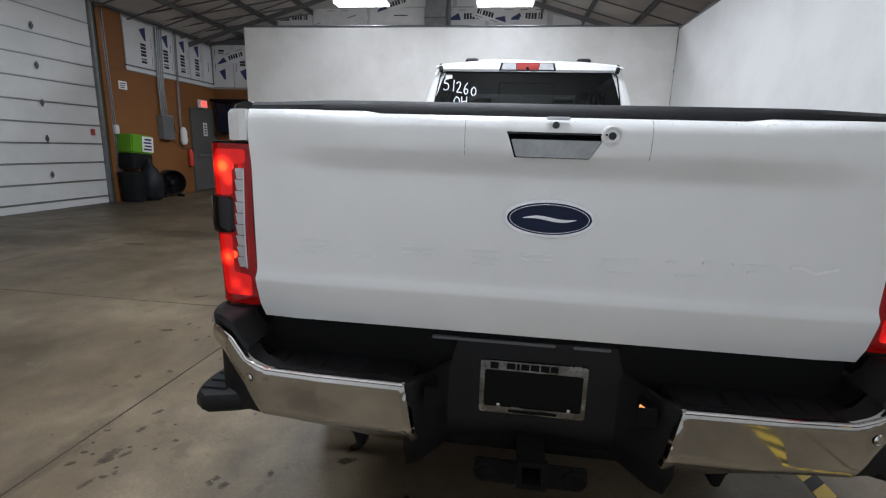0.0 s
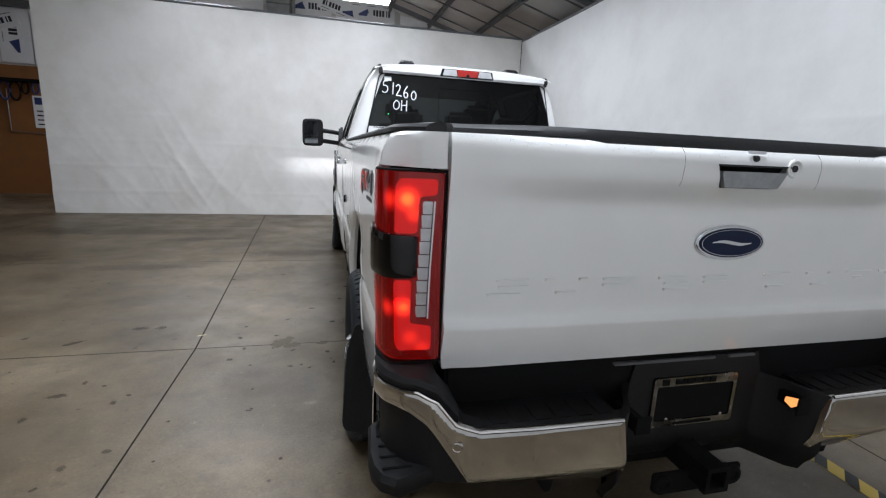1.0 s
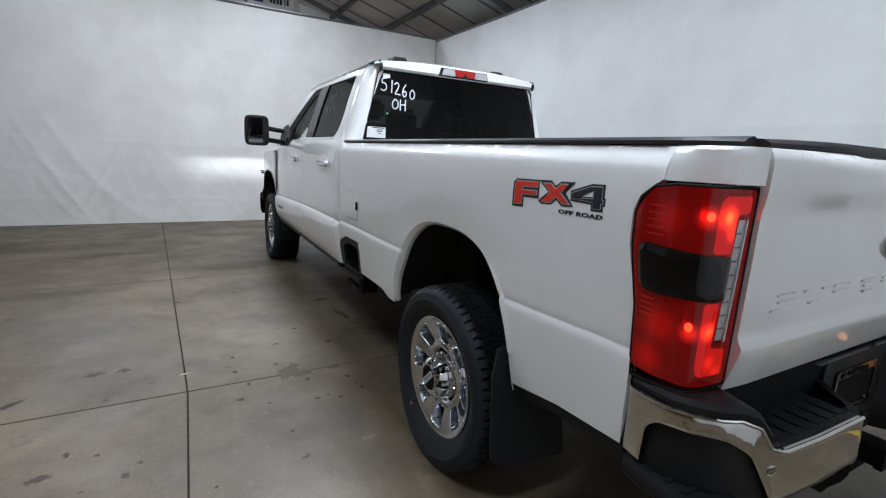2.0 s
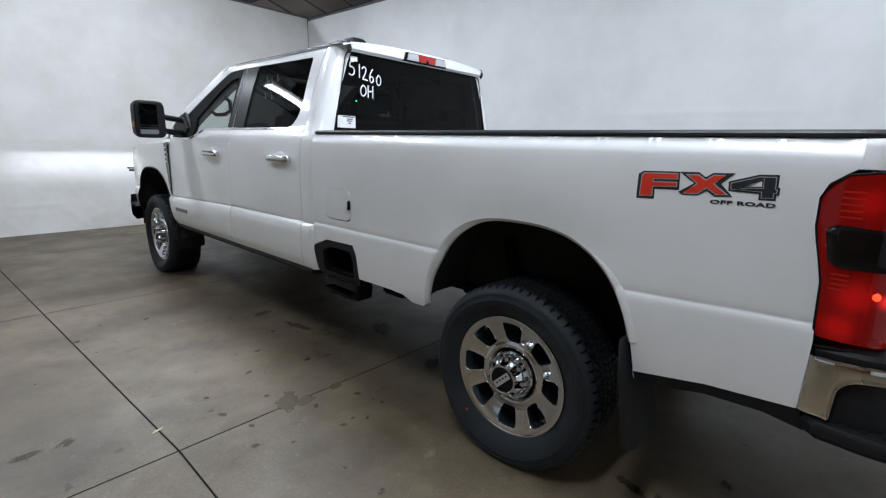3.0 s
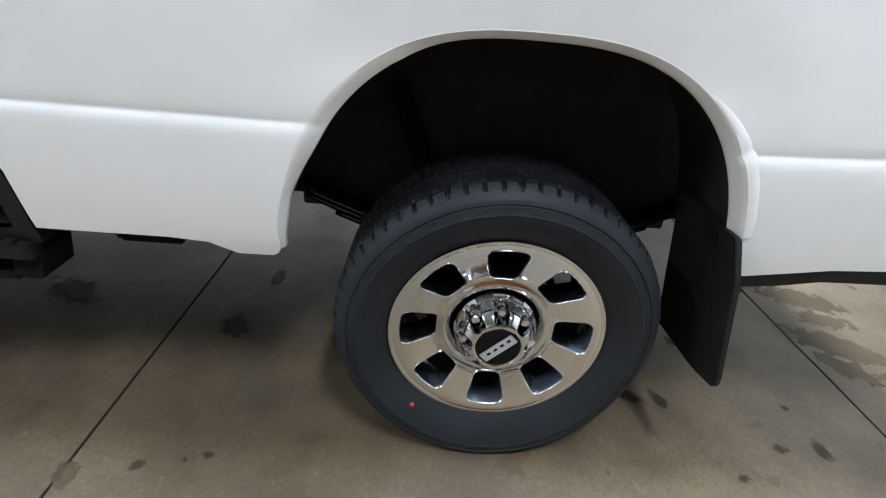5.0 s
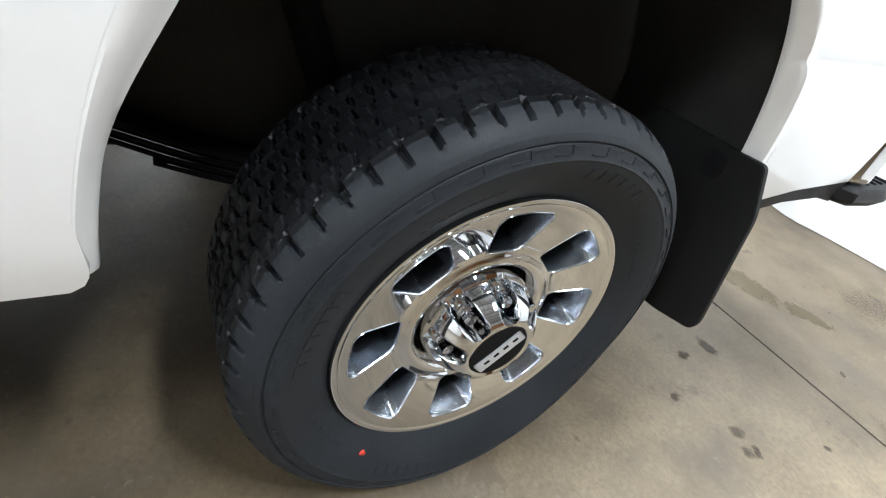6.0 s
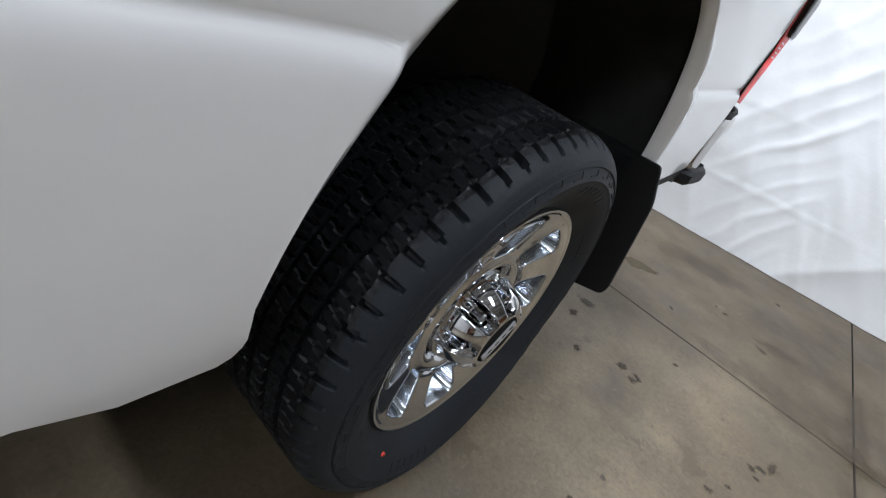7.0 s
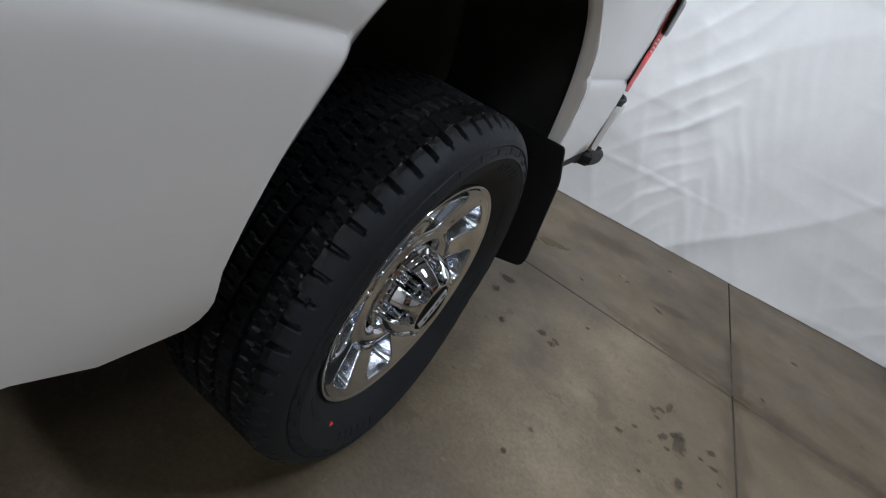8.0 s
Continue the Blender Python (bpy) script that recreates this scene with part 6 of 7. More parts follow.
def tyre_bm():
    bm = lathe([(0.262, 0.10)] + SIDEWALL, 120)
    lathe([(0.398, 0.142), (0.385, 0.145), (0.345, 0.149), (0.30, 0.137), (0.27, 0.12), (0.262, 0.10)], 120, bm)
    shoulder = [(0.398, -0.1468), (0.402, -0.1440), (0.4065, -0.1405), (0.4095, -0.1375), (0.413, -0.1337), (0.4165, -0.1293), (0.4200, -0.1240), (0.4232, -0.1175), (0.4255, -0.1110)]
    lathe(shoulder, 624, bm, tread_cut)
    crown = [(0.4255, -0.1110), (0.4275, -0.1040), (0.4285, -0.1005), (0.4285, -0.0995)]
    for row in range(5):
        x0 = -0.1 + 0.04 * row
        for x in (x0 + 0.002, x0 + 0.006, x0 + 0.0065, x0 + 0.020, x0 + 0.0335, x0 + 0.034, x0 + 0.038):
            groove = x - x0 < 0.0063 or x - x0 > 0.0337
            crown.append((0.4185 if groove and (row, x < x0 + 0.02) not in ((0, True), (4, False)) else 0.4285, x))
    crown += [(r, -x) for r, x in crown[3::-1]] + [(r, -x) for r, x in shoulder[7::-1]]
    tread = lathe(crown, 624, None, tread_cut)
    # stepped outline round the upper sidewall
    for k in range(36):
        a = 2 * math.pi * k / 36
        raised_mark(bm, a, 0.3815, 0.3832, -0.017, 0.017, 0.0014)
        raised_mark(bm, a, 0.3725, 0.3832, 0.0155, 0.017, 0.0012)
        raised_mark(bm, a + math.pi / 36, 0.3715, 0.3732, -0.012, 0.012, 0.0016)
    # plain raised bars where the moulded writing sits
    for start in (8, 98, 188, 278):
        for k in range(6):
            raised_mark(bm, radians(start + 4.4 * k), 0.334, 0.351, -0.0100, 0.0100, 0.0018)
        for k in range(9):
            raised_mark(bm, radians(start + 44 + 2.6 * k), 0.318, 0.324, -0.0052, 0.0052, 0.0012)
    # the loaded foot: flat below, bulging at the sides
    for v in list(bm.verts) + list(tread.verts):
        v.co.z = max(v.co.z, -HUB_Z + 0.002)
        low = max(0.0, 1 - (v.co.z + HUB_Z) / 0.28) ** 1.3
        v.co.x += math.copysign(0.030 * low * smooth01((abs(v.co.x) - 0.06) / 0.06), v.co.x)
    return bm, tread


def rim_face(r):
    """Depth of the wheel's face at radius r (outboard is -x)."""
    steps = (-0.005, -0.0025, 0.0, 0.0025, 0.005)
    return -sum(float(np.interp(r + e, [0.116, 0.119, 0.124, 0.130, 0.139, 0.146, 0.152, 0.160, 0.20, 0.235, 0.258, 0.270, 0.276], [0.064, 0.076, 0.087, 0.093, 0.095, 0.093, 0.089, 0.088, 0.100, 0.111, 0.118, 0.1215, 0.1228])) for e in steps) / 5


def hole_outline(k, scale=1.0):
    a = math.pi / 2 + 2 * math.pi * k / 8
    c, t = Vector((math.cos(a), math.sin(a))), Vector((-math.sin(a), math.cos(a)))
    raw = [(0.157, -0.029), (0.166, -0.0375), (0.236, -0.0545), (0.252, -0.046), (0.2565, 0.0), (0.252, 0.046), (0.236, 0.0545), (0.166, 0.0375), (0.157, 0.029)]
    mid = 0.208
    return rounded([tuple(c * (mid + (r - mid) * scale) + t * (w * scale)) for r, w in raw], 0.010, 3)


def make_wheel():
    def put(u, v):
        return (rim_face(math.hypot(u, v)), u, v)

    ring = [(0.273 * math.cos(a), 0.273 * math.sin(a)) for a in (2 * math.pi * k / 96 for k in range(96))]
    bore = [(0.117 * math.cos(a), 0.117 * math.sin(a)) for a in (2 * math.pi * k / 48 for k in range(48))]
    holes = [hole_outline(k) for k in range(8)]
    face = panel(ring, put, 0.0065, holes + [bore])
    bmesh.ops.remove_doubles(face, verts=face.verts, dist=0.0005)
    wheel = part("wheel", face, CHROME, truck, "chrome eight-window wheel with black tyre", True, 40)
    part("rim_lip", lathe([(0.2725, rim_face(0.2725) + 0.0004), (0.2770, -0.1240), (0.2810, -0.1252), (0.2832, -0.1246), (0.2845, -0.1220), (0.2835, -0.112), (0.262, -0.095)], 160), CHROME, wheel)
    for k in range(8):
        a = 2 * math.pi * (k + 0.5) / 8
        turn = Matrix.Rotation(a - math.pi / 2, 4, "X")
        step = prism([(-0.030, 0.166), (-0.026, 0.172), (0.026, 0.172), (0.030, 0.166), (0.024, 0.160), (-0.024, 0.160)], "x", rim_face(0.166) - 0.0022, rim_face(0.166) + 0.01, 0.002, None, turn)
        part("spoke_step", step, CHROME, wheel)
    # dished walls of the eight windows
    for k in range(8):
        h0 = dense(hole_outline(k), 0.0065)
        cx, cy = sum(p[0] for p in h0) / len(h0), sum(p[1] for p in h0) / len(h0)
        rings = []
        for f, dx in ((1.0, 0.0), (0.985, -0.0012), (0.968, -0.0005), (0.945, 0.004), (0.89, 0.018), (0.83, 0.034), (0.775, 0.048), (0.755, 0.056), (0.745, 0.072)):
            rings.append([(put(*p)[0] + dx, cx + (p[0] - cx) * f, cy + (p[1] - cy) * f) for p in h0])
        part("window_wall", loft(rings, True, False), WINDOW_CHROME, wheel, "", True, 60)
    carcass, tread = tyre_bm()
    part("tyre", carcass, RUBBER, wheel, "black all-terrain tyre", True, 32)
    part("tread", tread, SHADED_TREAD, wheel, "black notched tread with shoulder lugs", True, 25)
    part("barrel", lathe([(0.262, -0.095), (0.262, -0.03), (0.25, 0.05), (0.25, 0.11), (0.262, 0.125)], 64), STEEL, wheel, "dark inner wheel barrel")
    part("brake_disc", lathe([(0.0, 0.02), (0.19, 0.02), (0.19, 0.045), (0.0, 0.045)], 48), STEEL, wheel)
    part("gap_ring", lathe([(0.118, -0.066), (0.112, -0.050), (0.0, -0.05)], 48), SHADOW_GAP, wheel)

    def scallop(a, r, x):
        """Eight deep pockets with rounded inner ends, one round each nut."""
        if r < 0.066 or r > 0.1105:
            return 1
        off = abs((a * 8 / (2 * math.pi) + 0.5) % 1 - 0.5) * 2 * math.pi / 8 * r
        half = 0.0190 * math.sqrt(max(0.0, 1 - (max(0.0, 0.086 - r) / 0.020) ** 2))
        deep = smooth01((half + 0.0016 - off) / 0.0032) if half > 0 else 0.0
        return 1 - deep * max(0.0, 1 - 0.0665 / r) * min(1.0, (0.1105 - r) / 0.002 if r > 0.1085 else 1.0)

    cap = part("hub_cap", lathe([(0.111, -0.050), (0.1105, -0.088), (0.1098, -0.096), (0.1085, -0.106), (0.104, -0.122), (0.098, -0.136), (0.091, -0.149), (0.083, -0.158), (0.079, -0.1615), (0.076, -0.164), (0.0725, -0.1662), (0.069, -0.168), (0.0625, -0.169), (0.058, -0.1665)], 400, None, scallop), CHROME, wheel, "scalloped chrome hub cap", True, 40)
    part("cap_disc", lathe([(0.0585, -0.1655), (0.057, -0.168), (0.0, -0.1692)], 48), SHADOW_GAP, cap, "matt black centre disc")
    bar = part("cap_bar", block((-0.1718, -0.051, -0.0155), (-0.1685, 0.051, 0.0155), 0.002, None, Matrix.Rotation(radians(-45), 4, "X")), SILVER, cap, "silver bar across the cap")
    for k in range(4):
        part("dark_mark", block((-0.1722, -0.040 + 0.021 * k, -0.0012), (-0.1712, -0.029 + 0.021 * k, 0.0060), 0.0, None, Matrix.Rotation(radians(-45), 4, "X")), SHADOW_GAP, bar, "", False)
    for k in range(8):
        a = 2 * math.pi * k / 8
        nut = prism([(0.0115 * math.cos(b), 0.0115 * math.sin(b)) for b in (math.pi / 3 * j for j in range(6))], "x", -0.143, -0.08, 0.002, None, Matrix.Translation((0, 0.089 * math.cos(a), 0.089 * math.sin(a))))
        part("lug_nut", nut, CHROME, wheel)
        part("nut_collar", lathe([(0.0, -0.116), (0.0135, -0.115), (0.0155, -0.085)], 16), CHROME, wheel).matrix_basis = pose(0.0, 0.089 * math.cos(a), 0.089 * math.sin(a))
    part("valve", tube([(-0.070, -0.13, -0.20), (-0.100, -0.128, -0.197)], 0.004, 8), SHADOW_GAP, wheel)
    return wheel


wheel = make_wheel()
wheel.matrix_basis = pose(-WHEEL_X, WHEEL_Y, HUB_Z)
for x, y, turn in ((WHEEL_X, WHEEL_Y, 180), (-WHEEL_X, FRONT_Y, 0), (WHEEL_X, FRONT_Y, 180)):
    copy_thing(wheel, pose(x, y, HUB_Z, 0, 0, turn))
mark = part("tyre_mark", lathe([(0, -0.1445), (0.007, -0.1445), (0.0075, -0.138)], 14), RED_TAG, wheel, "small red paint dot")
mark.matrix_basis = pose(-0.0055, 0.209, -0.245)


# ---- cab ----
def back_y(z):
    return 2.928 + (z - 1.5) * 0.035 if z > 1.5 else 2.928 + (1.5 - z) * 0.03


def glass_half(z):
    return float(np.interp(z, [1.45, 1.50, 2.02, 2.06], [0.822, 0.812, 0.700, 0.66]))


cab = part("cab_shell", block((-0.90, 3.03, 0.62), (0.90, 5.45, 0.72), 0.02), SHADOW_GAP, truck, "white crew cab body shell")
for s in (-1, 1):
    # rear corner of the cab, from the door round to the rear window
    rows_ = []
    for z in [0.60, 0.64, 0.70, 0.78, 0.86, 0.875, 0.895, 0.905, 0.911, 0.915, 0.919, 0.926, 1.0, 1.1, 1.2, 1.3, 1.4, 1.45, 1.49, 1.53, 1.6, 1.7, 1.8, 1.88, 1.95, 2.0, 2.03, 2.055]:
        x = cab_profile(z)
        yb = back_y(z)
        r = 0.05 + 0.05 * smooth01((z - 1.45) / 0.1)
        g = glass_half(z) if z > 1.47 else 0.80
        pts = [(x, 3.075), (x, yb + r + 0.02)]
        for k in range(1, 9):
            t = math.pi / 2 * k / 8
            pts.append((x - r * (1 - math.cos(t)), yb + r * (1 - math.sin(t))))
        pts += [(max(g, min(x - r - 0.002, (x - r + g) / 2)), yb), (min(g, x - r - 0.004), yb)]
        rows_.append([(s * a, b, z) for a, b in pts])
    part("cab_corner", loft(rows_, False, False), PAINT, cab)
    # black sheet behind the doors puts the seams' shade into colour
    part("door_gap_shade", panel([(3.04, 0.62), (3.04, 1.50), (5.45, 1.46), (5.45, 0.62)], lambda u, v, s=s: (s * (cab_x(u, v) - 0.035), u, v), 0.1), SHADOW_GAP, cab)

    def cab_put(u, v, s=s):
        z = v + cab_dip(u, v)
        return (s * cab_x(u, z), u, z)

    def glass_put(u, v, s=s):
        return (s * (cab_x(u, v) - 0.010), u, v)

    levels = [0.875, 0.895, 0.905, 0.911, 0.915, 0.919, 0.926, 0.945, 1.45, 1.48, 1.50, 1.53, 2.02]
    rear_hole = rounded([(3.262, 1.530, 0.10), (3.192, 1.600, 0.05), (3.178, 1.70, 0.02), (3.190, 1.990, 0.03), (4.072, 1.998, 0.02), (4.092, 1.530, 0.02)], 0.03, 5)
    rear_door = part("rear_door", panel(unshifted([(3.083, 0.606), (3.083, 2.045), (4.121, 2.05), (4.121, 0.598)], cab_dip), cab_put, 0.03, [rear_hole], levels, 0.03, (-s, 0, 0)), PAINT, truck, "white rear door with dark tinted window", True, 40)
    win = part("window", panel(rear_hole, glass_put, 0.06), PRIVACY, rear_door, "dark tinted glass")
    win.visible_shadow = False
    front_hole = rounded([(4.168, 1.530, 0.02), (4.165, 2.000, 0.02), (4.44, 1.990, 0.03), (5.33, 1.560, 0.03), (5.36, 1.445, 0.02), (4.93, 1.445, 0.08), (4.66, 1.528, 0.08)], 0.03, 5)
    front_door = part("front_door", panel(unshifted([(4.130, 0.597), (4.130, 2.05), (4.47, 2.048), (4.58, 2.010), (5.424, 1.570), (5.424, 0.585)], cab_dip), cab_put, 0.03, [front_hole], levels, 0.03, (-s, 0, 0)), PAINT, truck, "white front door with clear window", True, 40)
    part("window_frame", panel([(4.17, 1.998), (4.44, 1.988), (5.32, 1.562), (5.352, 1.449), (4.935, 1.447), (4.88, 1.48), (4.90, 1.61), (4.53, 1.838), (4.37, 1.915), (4.235, 1.935), (4.225, 1.535), (4.17, 1.535)], lambda u, v, s=s: (s * (cab_x(u, v) - 0.003), u, v), 0.06, thick=0.03, inward=(-s, 0, 0)), SHADOW_GAP, front_door, "dark inner window frame")
    win = part("window", panel(front_hole, glass_put, 0.06), CLEAR, front_door, "clear side glass")
    win.visible_shadow = False
    part("pillar_trim", panel([(3.945, 1.533), (3.935, 1.992), (4.124, 1.997), (4.12, 1.533)], lambda u, v, s=s: (s * (cab_x(u, v) + 0.002), u, v), 0.05, thick=0.012, inward=(-s, 0, 0)), PILLAR_BLACK, rear_door)
    part("pillar_trim", panel([(4.132, 1.533), (4.132, 1.997), (4.185, 1.997), (4.20, 1.533)], lambda u, v, s=s: (s * (cab_x(u, v) + 0.002), u, v), 0.05, thick=0.012, inward=(-s, 0, 0)), PILLAR_BLACK, front_door)
    part("waist_trim", panel([(3.27, 1.516), (3.27, 1.528), (4.12, 1.528), (4.12, 1.516)], lambda u, v, s=s: (s * (cab_x(u, v) + 0.003), u, v), 0.06, thick=0.008, inward=(-s, 0, 0)), CHROME, rear_door, "chrome waist strip")
    part("waist_trim", panel([(4.13, 1.516), (4.13, 1.528), (4.66, 1.526), (4.925, 1.443), (5.36, 1.443), (5.36, 1.431), (4.915, 1.431), (4.65, 1.514)], lambda u, v, s=s: (s * (cab_x(u, v) + 0.003), u, v), 0.06, thick=0.008, inward=(-s, 0, 0)), CHROME, front_door, "chrome waist strip")
    for owner, y0 in ((rear_door, 3.175), (front_door, 4.285)):
        x = 0.9735
        bowl = bmesh.new()
        bmesh.ops.create_uvsphere(bowl, u_segments=20, v_segments=12, radius=1, matrix=Matrix.Translation((s * (x - 0.012), y0 + 0.15, 1.325)) @ Matrix.Diagonal((0.016, 0.075, 0.05, 1)))
        part("handle_bowl", bowl, PAINT, owner)
        bar = []
        for y, k in ((y0 + 0.004, 0.55), (y0 + 0.010, 0.9), (y0 + 0.022, 1.0), (y0 + 0.10, 1.0), (y0 + 0.20, 1.0), (y0 + 0.272, 1.0), (y0 + 0.286, 0.9), (y0 + 0.292, 0.55)):
            bar.append([(s * (x + 0.024 + 0.016 * k * math.cos(t)), y, 1.322 + 0.023 * k * math.sin(t)) for t in (2 * math.pi * j / 16 for j in range(16))])
        hnd = part("door_handle", loft(bar), CHROME, owner, "chrome door handle", True, 50)
        part("handle_mount", block((s * 0.968, y0 + 0.01, 1.303), (s * 0.992, y0 + 0.05, 1.341), 0.006), CHROME, hnd)
        part("handle_mount", block((s * 0.968, y0 + 0.25, 1.303), (s * 0.992, y0 + 0.285, 1.341), 0.006), CHROME, hnd)
    if s < 0:
        part("door_badge", block((-0.9965, 5.06, 0.742), (-0.988, 5.34, 0.775), 0.003), TRIM_GREY, front_door, "grey oblong badge")
        for k, (ya, yb_, z) in enumerate(((3.62, 3.60, 1.86), (3.70, 3.66, 1.84), (3.78, 3.74, 1.86), (3.55, 3.50, 1.74), (3.64, 3.62, 1.73), (3.74, 3.72, 1.74))):
            part("faint_mark", tube([(-(cab_x(ya, z + 0.05) - 0.006), ya, z + 0.05), (-(cab_x(yb_, z) - 0.006), yb_, z), (-(cab_x(yb_ - 0.03, z + 0.02) - 0.006), yb_ - 0.03, z + 0.02)], 0.0014, 5), TRIM_GREY, rear_door, "faint marker scribble")
    # sill
    part("sill", prism([(s * 0.955, 0.612), (s * 0.962, 0.590), (s * 0.945, 0.560), (s * 0.80, 0.55), (s * 0.80, 0.64)], "y", 3.0, 5.44, 0.006), BLACK_PLASTIC, cab, "black lower sill")

    # fender with the front arch
    fen = [(5.432, 0.585), (5.432, 1.40), (5.70, 1.385), (6.30, 1.36), (6.72, 1.31), (6.86, 1.22), (6.90, 1.05), (6.90, 0.80), (6.75, 0.66), (6.53, 0.64)] + [p for p in arch(FRONT_Y, z_low=0.62)]
    fen = [p for p in fen if not (p[0] > 6.53 and p[0] < 6.6 and p[1] < 0.6)]
    fender = part("front_fender", panel(unshifted(fen, cab_dip), cab_put, 0.035, [], [0.875, 0.895, 0.905, 0.911, 0.915, 0.919, 0.926], 0.03, (-s, 0, 0)), PAINT, truck, "white front fender", True, 40)
    part("fender_vent", prism(rounded([(5.442, 0.88), (5.442, 1.40), (5.535, 1.385), (5.52, 1.15), (5.47, 0.93)], 0.01), "x", s * 0.975, s * 0.985, 0.003), GLOSS_BLACK, fender, "black fender vent with a chrome edge")
    part("vent_edge", tube([(s * 0.986, 5.538, 1.385), (s * 0.986, 5.522, 1.15), (s * 0.986, 5.472, 0.93)], 0.005, 6), CHROME, fender)
    for k in range(4):
        part("vent_bar", block((s * 0.984, 5.455, 1.20 + 0.045 * k), (s * 0.990, 5.515, 1.222 + 0.045 * k), 0.003), CHROME, fender)
    part("arch_trim", loft([[(s * (cab_x(y, z) + dx), y, z) for y, z in arch(FRONT_Y, g, z_low=0.60)] for g, dx in ((0.0, 0.002), (-0.006, 0.006), (-0.014, 0.004), (-0.016, -0.05))], False, False), BLACK_PLASTIC, fender, "black front arch trim")

    # tow mirror
    mir = part("door_mirror", loft([[(s * (1.245 + a * 0.118), 5.03 + dy, 1.59 + b * 0.155) for a, b in ((math.copysign(abs(math.cos(t)) ** 0.35, math.cos(t)) * k, math.copysign(abs(math.sin(t)) ** 0.35, math.sin(t)) * k) for t in (2 * math.pi * j / 32 for j in range(32)))]
                                    for k, dy in ((0.92, -0.06), (1.0, -0.05), (1.0, 0.01), (0.95, 0.06), (0.7, 0.10))]), BLACK_PLASTIC, truck, "black telescoping tow mirror")
    glass = material("mirror_glass", (0.22, 0.23, 0.24), 0.02, 1.0) if s < 0 else glass
    tilt = pose(s * 1.2465, 4.964, 0, 0, 0, -s * 10)
    part("mirror_glass", block((-0.0915, -0.004, 1.545), (0.0915, 0.004, 1.715), 0.003, None, tilt), glass, mir, "flat mirror glass")
    part("spotter_glass", block((-0.0915, -0.004, 1.465), (0.0915, 0.004, 1.535), 0.003, None, tilt), glass, mir, "lower convex mirror")
    for z in (1.62, 1.50):
        part("mirror_arm", tube([(s * 1.14, 5.04, z), (s * 0.94, 5.12, z - 0.02)], 0.026, 10), BLACK_PLASTIC, mir)
    part("mirror_foot", prism([(5.04, 1.46), (5.0, 1.53), (5.12, 1.66), (5.34, 1.56), (5.38, 1.47)], "x", s * 0.90, s * 0.945, 0.008), BLACK_PLASTIC, mir)
    part("marker_lamp", block((s * 1.352, 5.0, 1.52), (s * 1.364, 5.05, 1.57), 0.004), material("amber_marker", (0.6, 0.25, 0.03), 0.2) if s < 0 else AMBER_GLOW, mir)
    # A pillar
    part("a_pillar", loft([[(s * (cab_profile(z) + 0.0), y, z), (s * (cab_profile(z) - 0.012), y + 0.05, z + 0.012), (s * (cab_profile(z) - 0.05), y + 0.075, z + 0.018), (s * (cab_profile(z) - 0.06), y + 0.03, z - 0.02)]
                           for y, z in ((4.44, 2.052), (4.585, 2.018), (5.0, 1.80), (5.43, 1.575), (5.52, 1.44))]), PAINT, cab)
    part("pillar_lining", loft([[(s * (cab_profile(z) - 0.035), y, z - 0.005), (s * (cab_profile(z) - 0.05), y + 0.05, z), (s * (cab_profile(z) - 0.15), y + 0.06, z - 0.01), (s * (cab_profile(z) - 0.16), y, z - 0.07), (s * (cab_profile(z) - 0.06), y - 0.05, z - 0.10)]
                               for y, z in ((4.30, 2.035), (4.46, 2.030), (4.585, 1.995), (5.0, 1.78), (5.40, 1.56), (5.47, 1.44))]), SEAT, cab, "dark pillar lining")
    part("grab_handle", tube([(s * 0.72, 4.86, 1.80), (s * 0.70, 4.75, 1.81), (s * 0.69, 4.66, 1.77), (s * 0.69, 4.66, 1.69), (s * 0.70, 4.76, 1.66), (s * 0.72, 4.90, 1.66), (s * 0.74, 4.98, 1.70)], 0.017, 8), SEAT, cab, "dark grab handle")
    part("mirror_sail", prism([(5.0, 1.47), (4.96, 1.50), (5.10, 1.675), (5.36, 1.545), (5.37, 1.472)], "x", s * 0.895, s * 0.925, 0.004), BLACK_PLASTIC, front_door, "black mirror sail panel")
    # headlamp
    hl = part("headlamp", prism(rounded([(s * 0.62, 0.93), (s * 0.62, 1.17), (s * 0.90, 1.17), (s * 0.90, 0.93)], 0.03), "y", 6.60, 6.88, 0.01), SHADOW_GAP, truck, "lit headlamp with dark housing")
    # unseen plates added ahead of the spot lamp to trim its beam above and below
    part("beam_shield", block((s * 0.66, 6.94, 1.0648), (s * 0.94, 7.02, 1.078), 0.0), SHADOW_GAP, hl)
    part("beam_shield", block((s * 0.66, 6.942, 1.035), (s * 0.94, 6.954, 1.0577), 0.0), SHADOW_GAP, hl)
    part("lit_lens", block((s * 0.75, 6.881, 1.02), (s * 0.85, 6.90, 1.10), 0.01), glow("headlamp_lens", (0.95, 0.97, 1.0), 6), hl, "glowing headlamp lens")

# roof
ring = []
for y, z_edge, z_mid in ((2.905, 2.050, 2.080), (2.915, 2.062, 2.098), (2.95, 2.066, 2.110), (3.05, 2.064, 2.120), (3.3, 2.062, 2.128), (3.8, 2.060, 2.132), (4.2, 2.058, 2.128), (4.40, 2.055, 2.115), (4.52, 2.048, 2.095), (4.60, 2.03, 2.065)):
    row = []
    for k in range(-16, 17):
        t = k / 16
        x = 0.735 * t
        z = z_mid + (z_edge - z_mid) * abs(t) ** 2.6
        if abs(k) == 16:
            z -= 0.012
        row.append((x, y, z))
    ring.append(row)
roof = part("roof", loft(ring, False, False), PAINT, truck, "white cab roof")
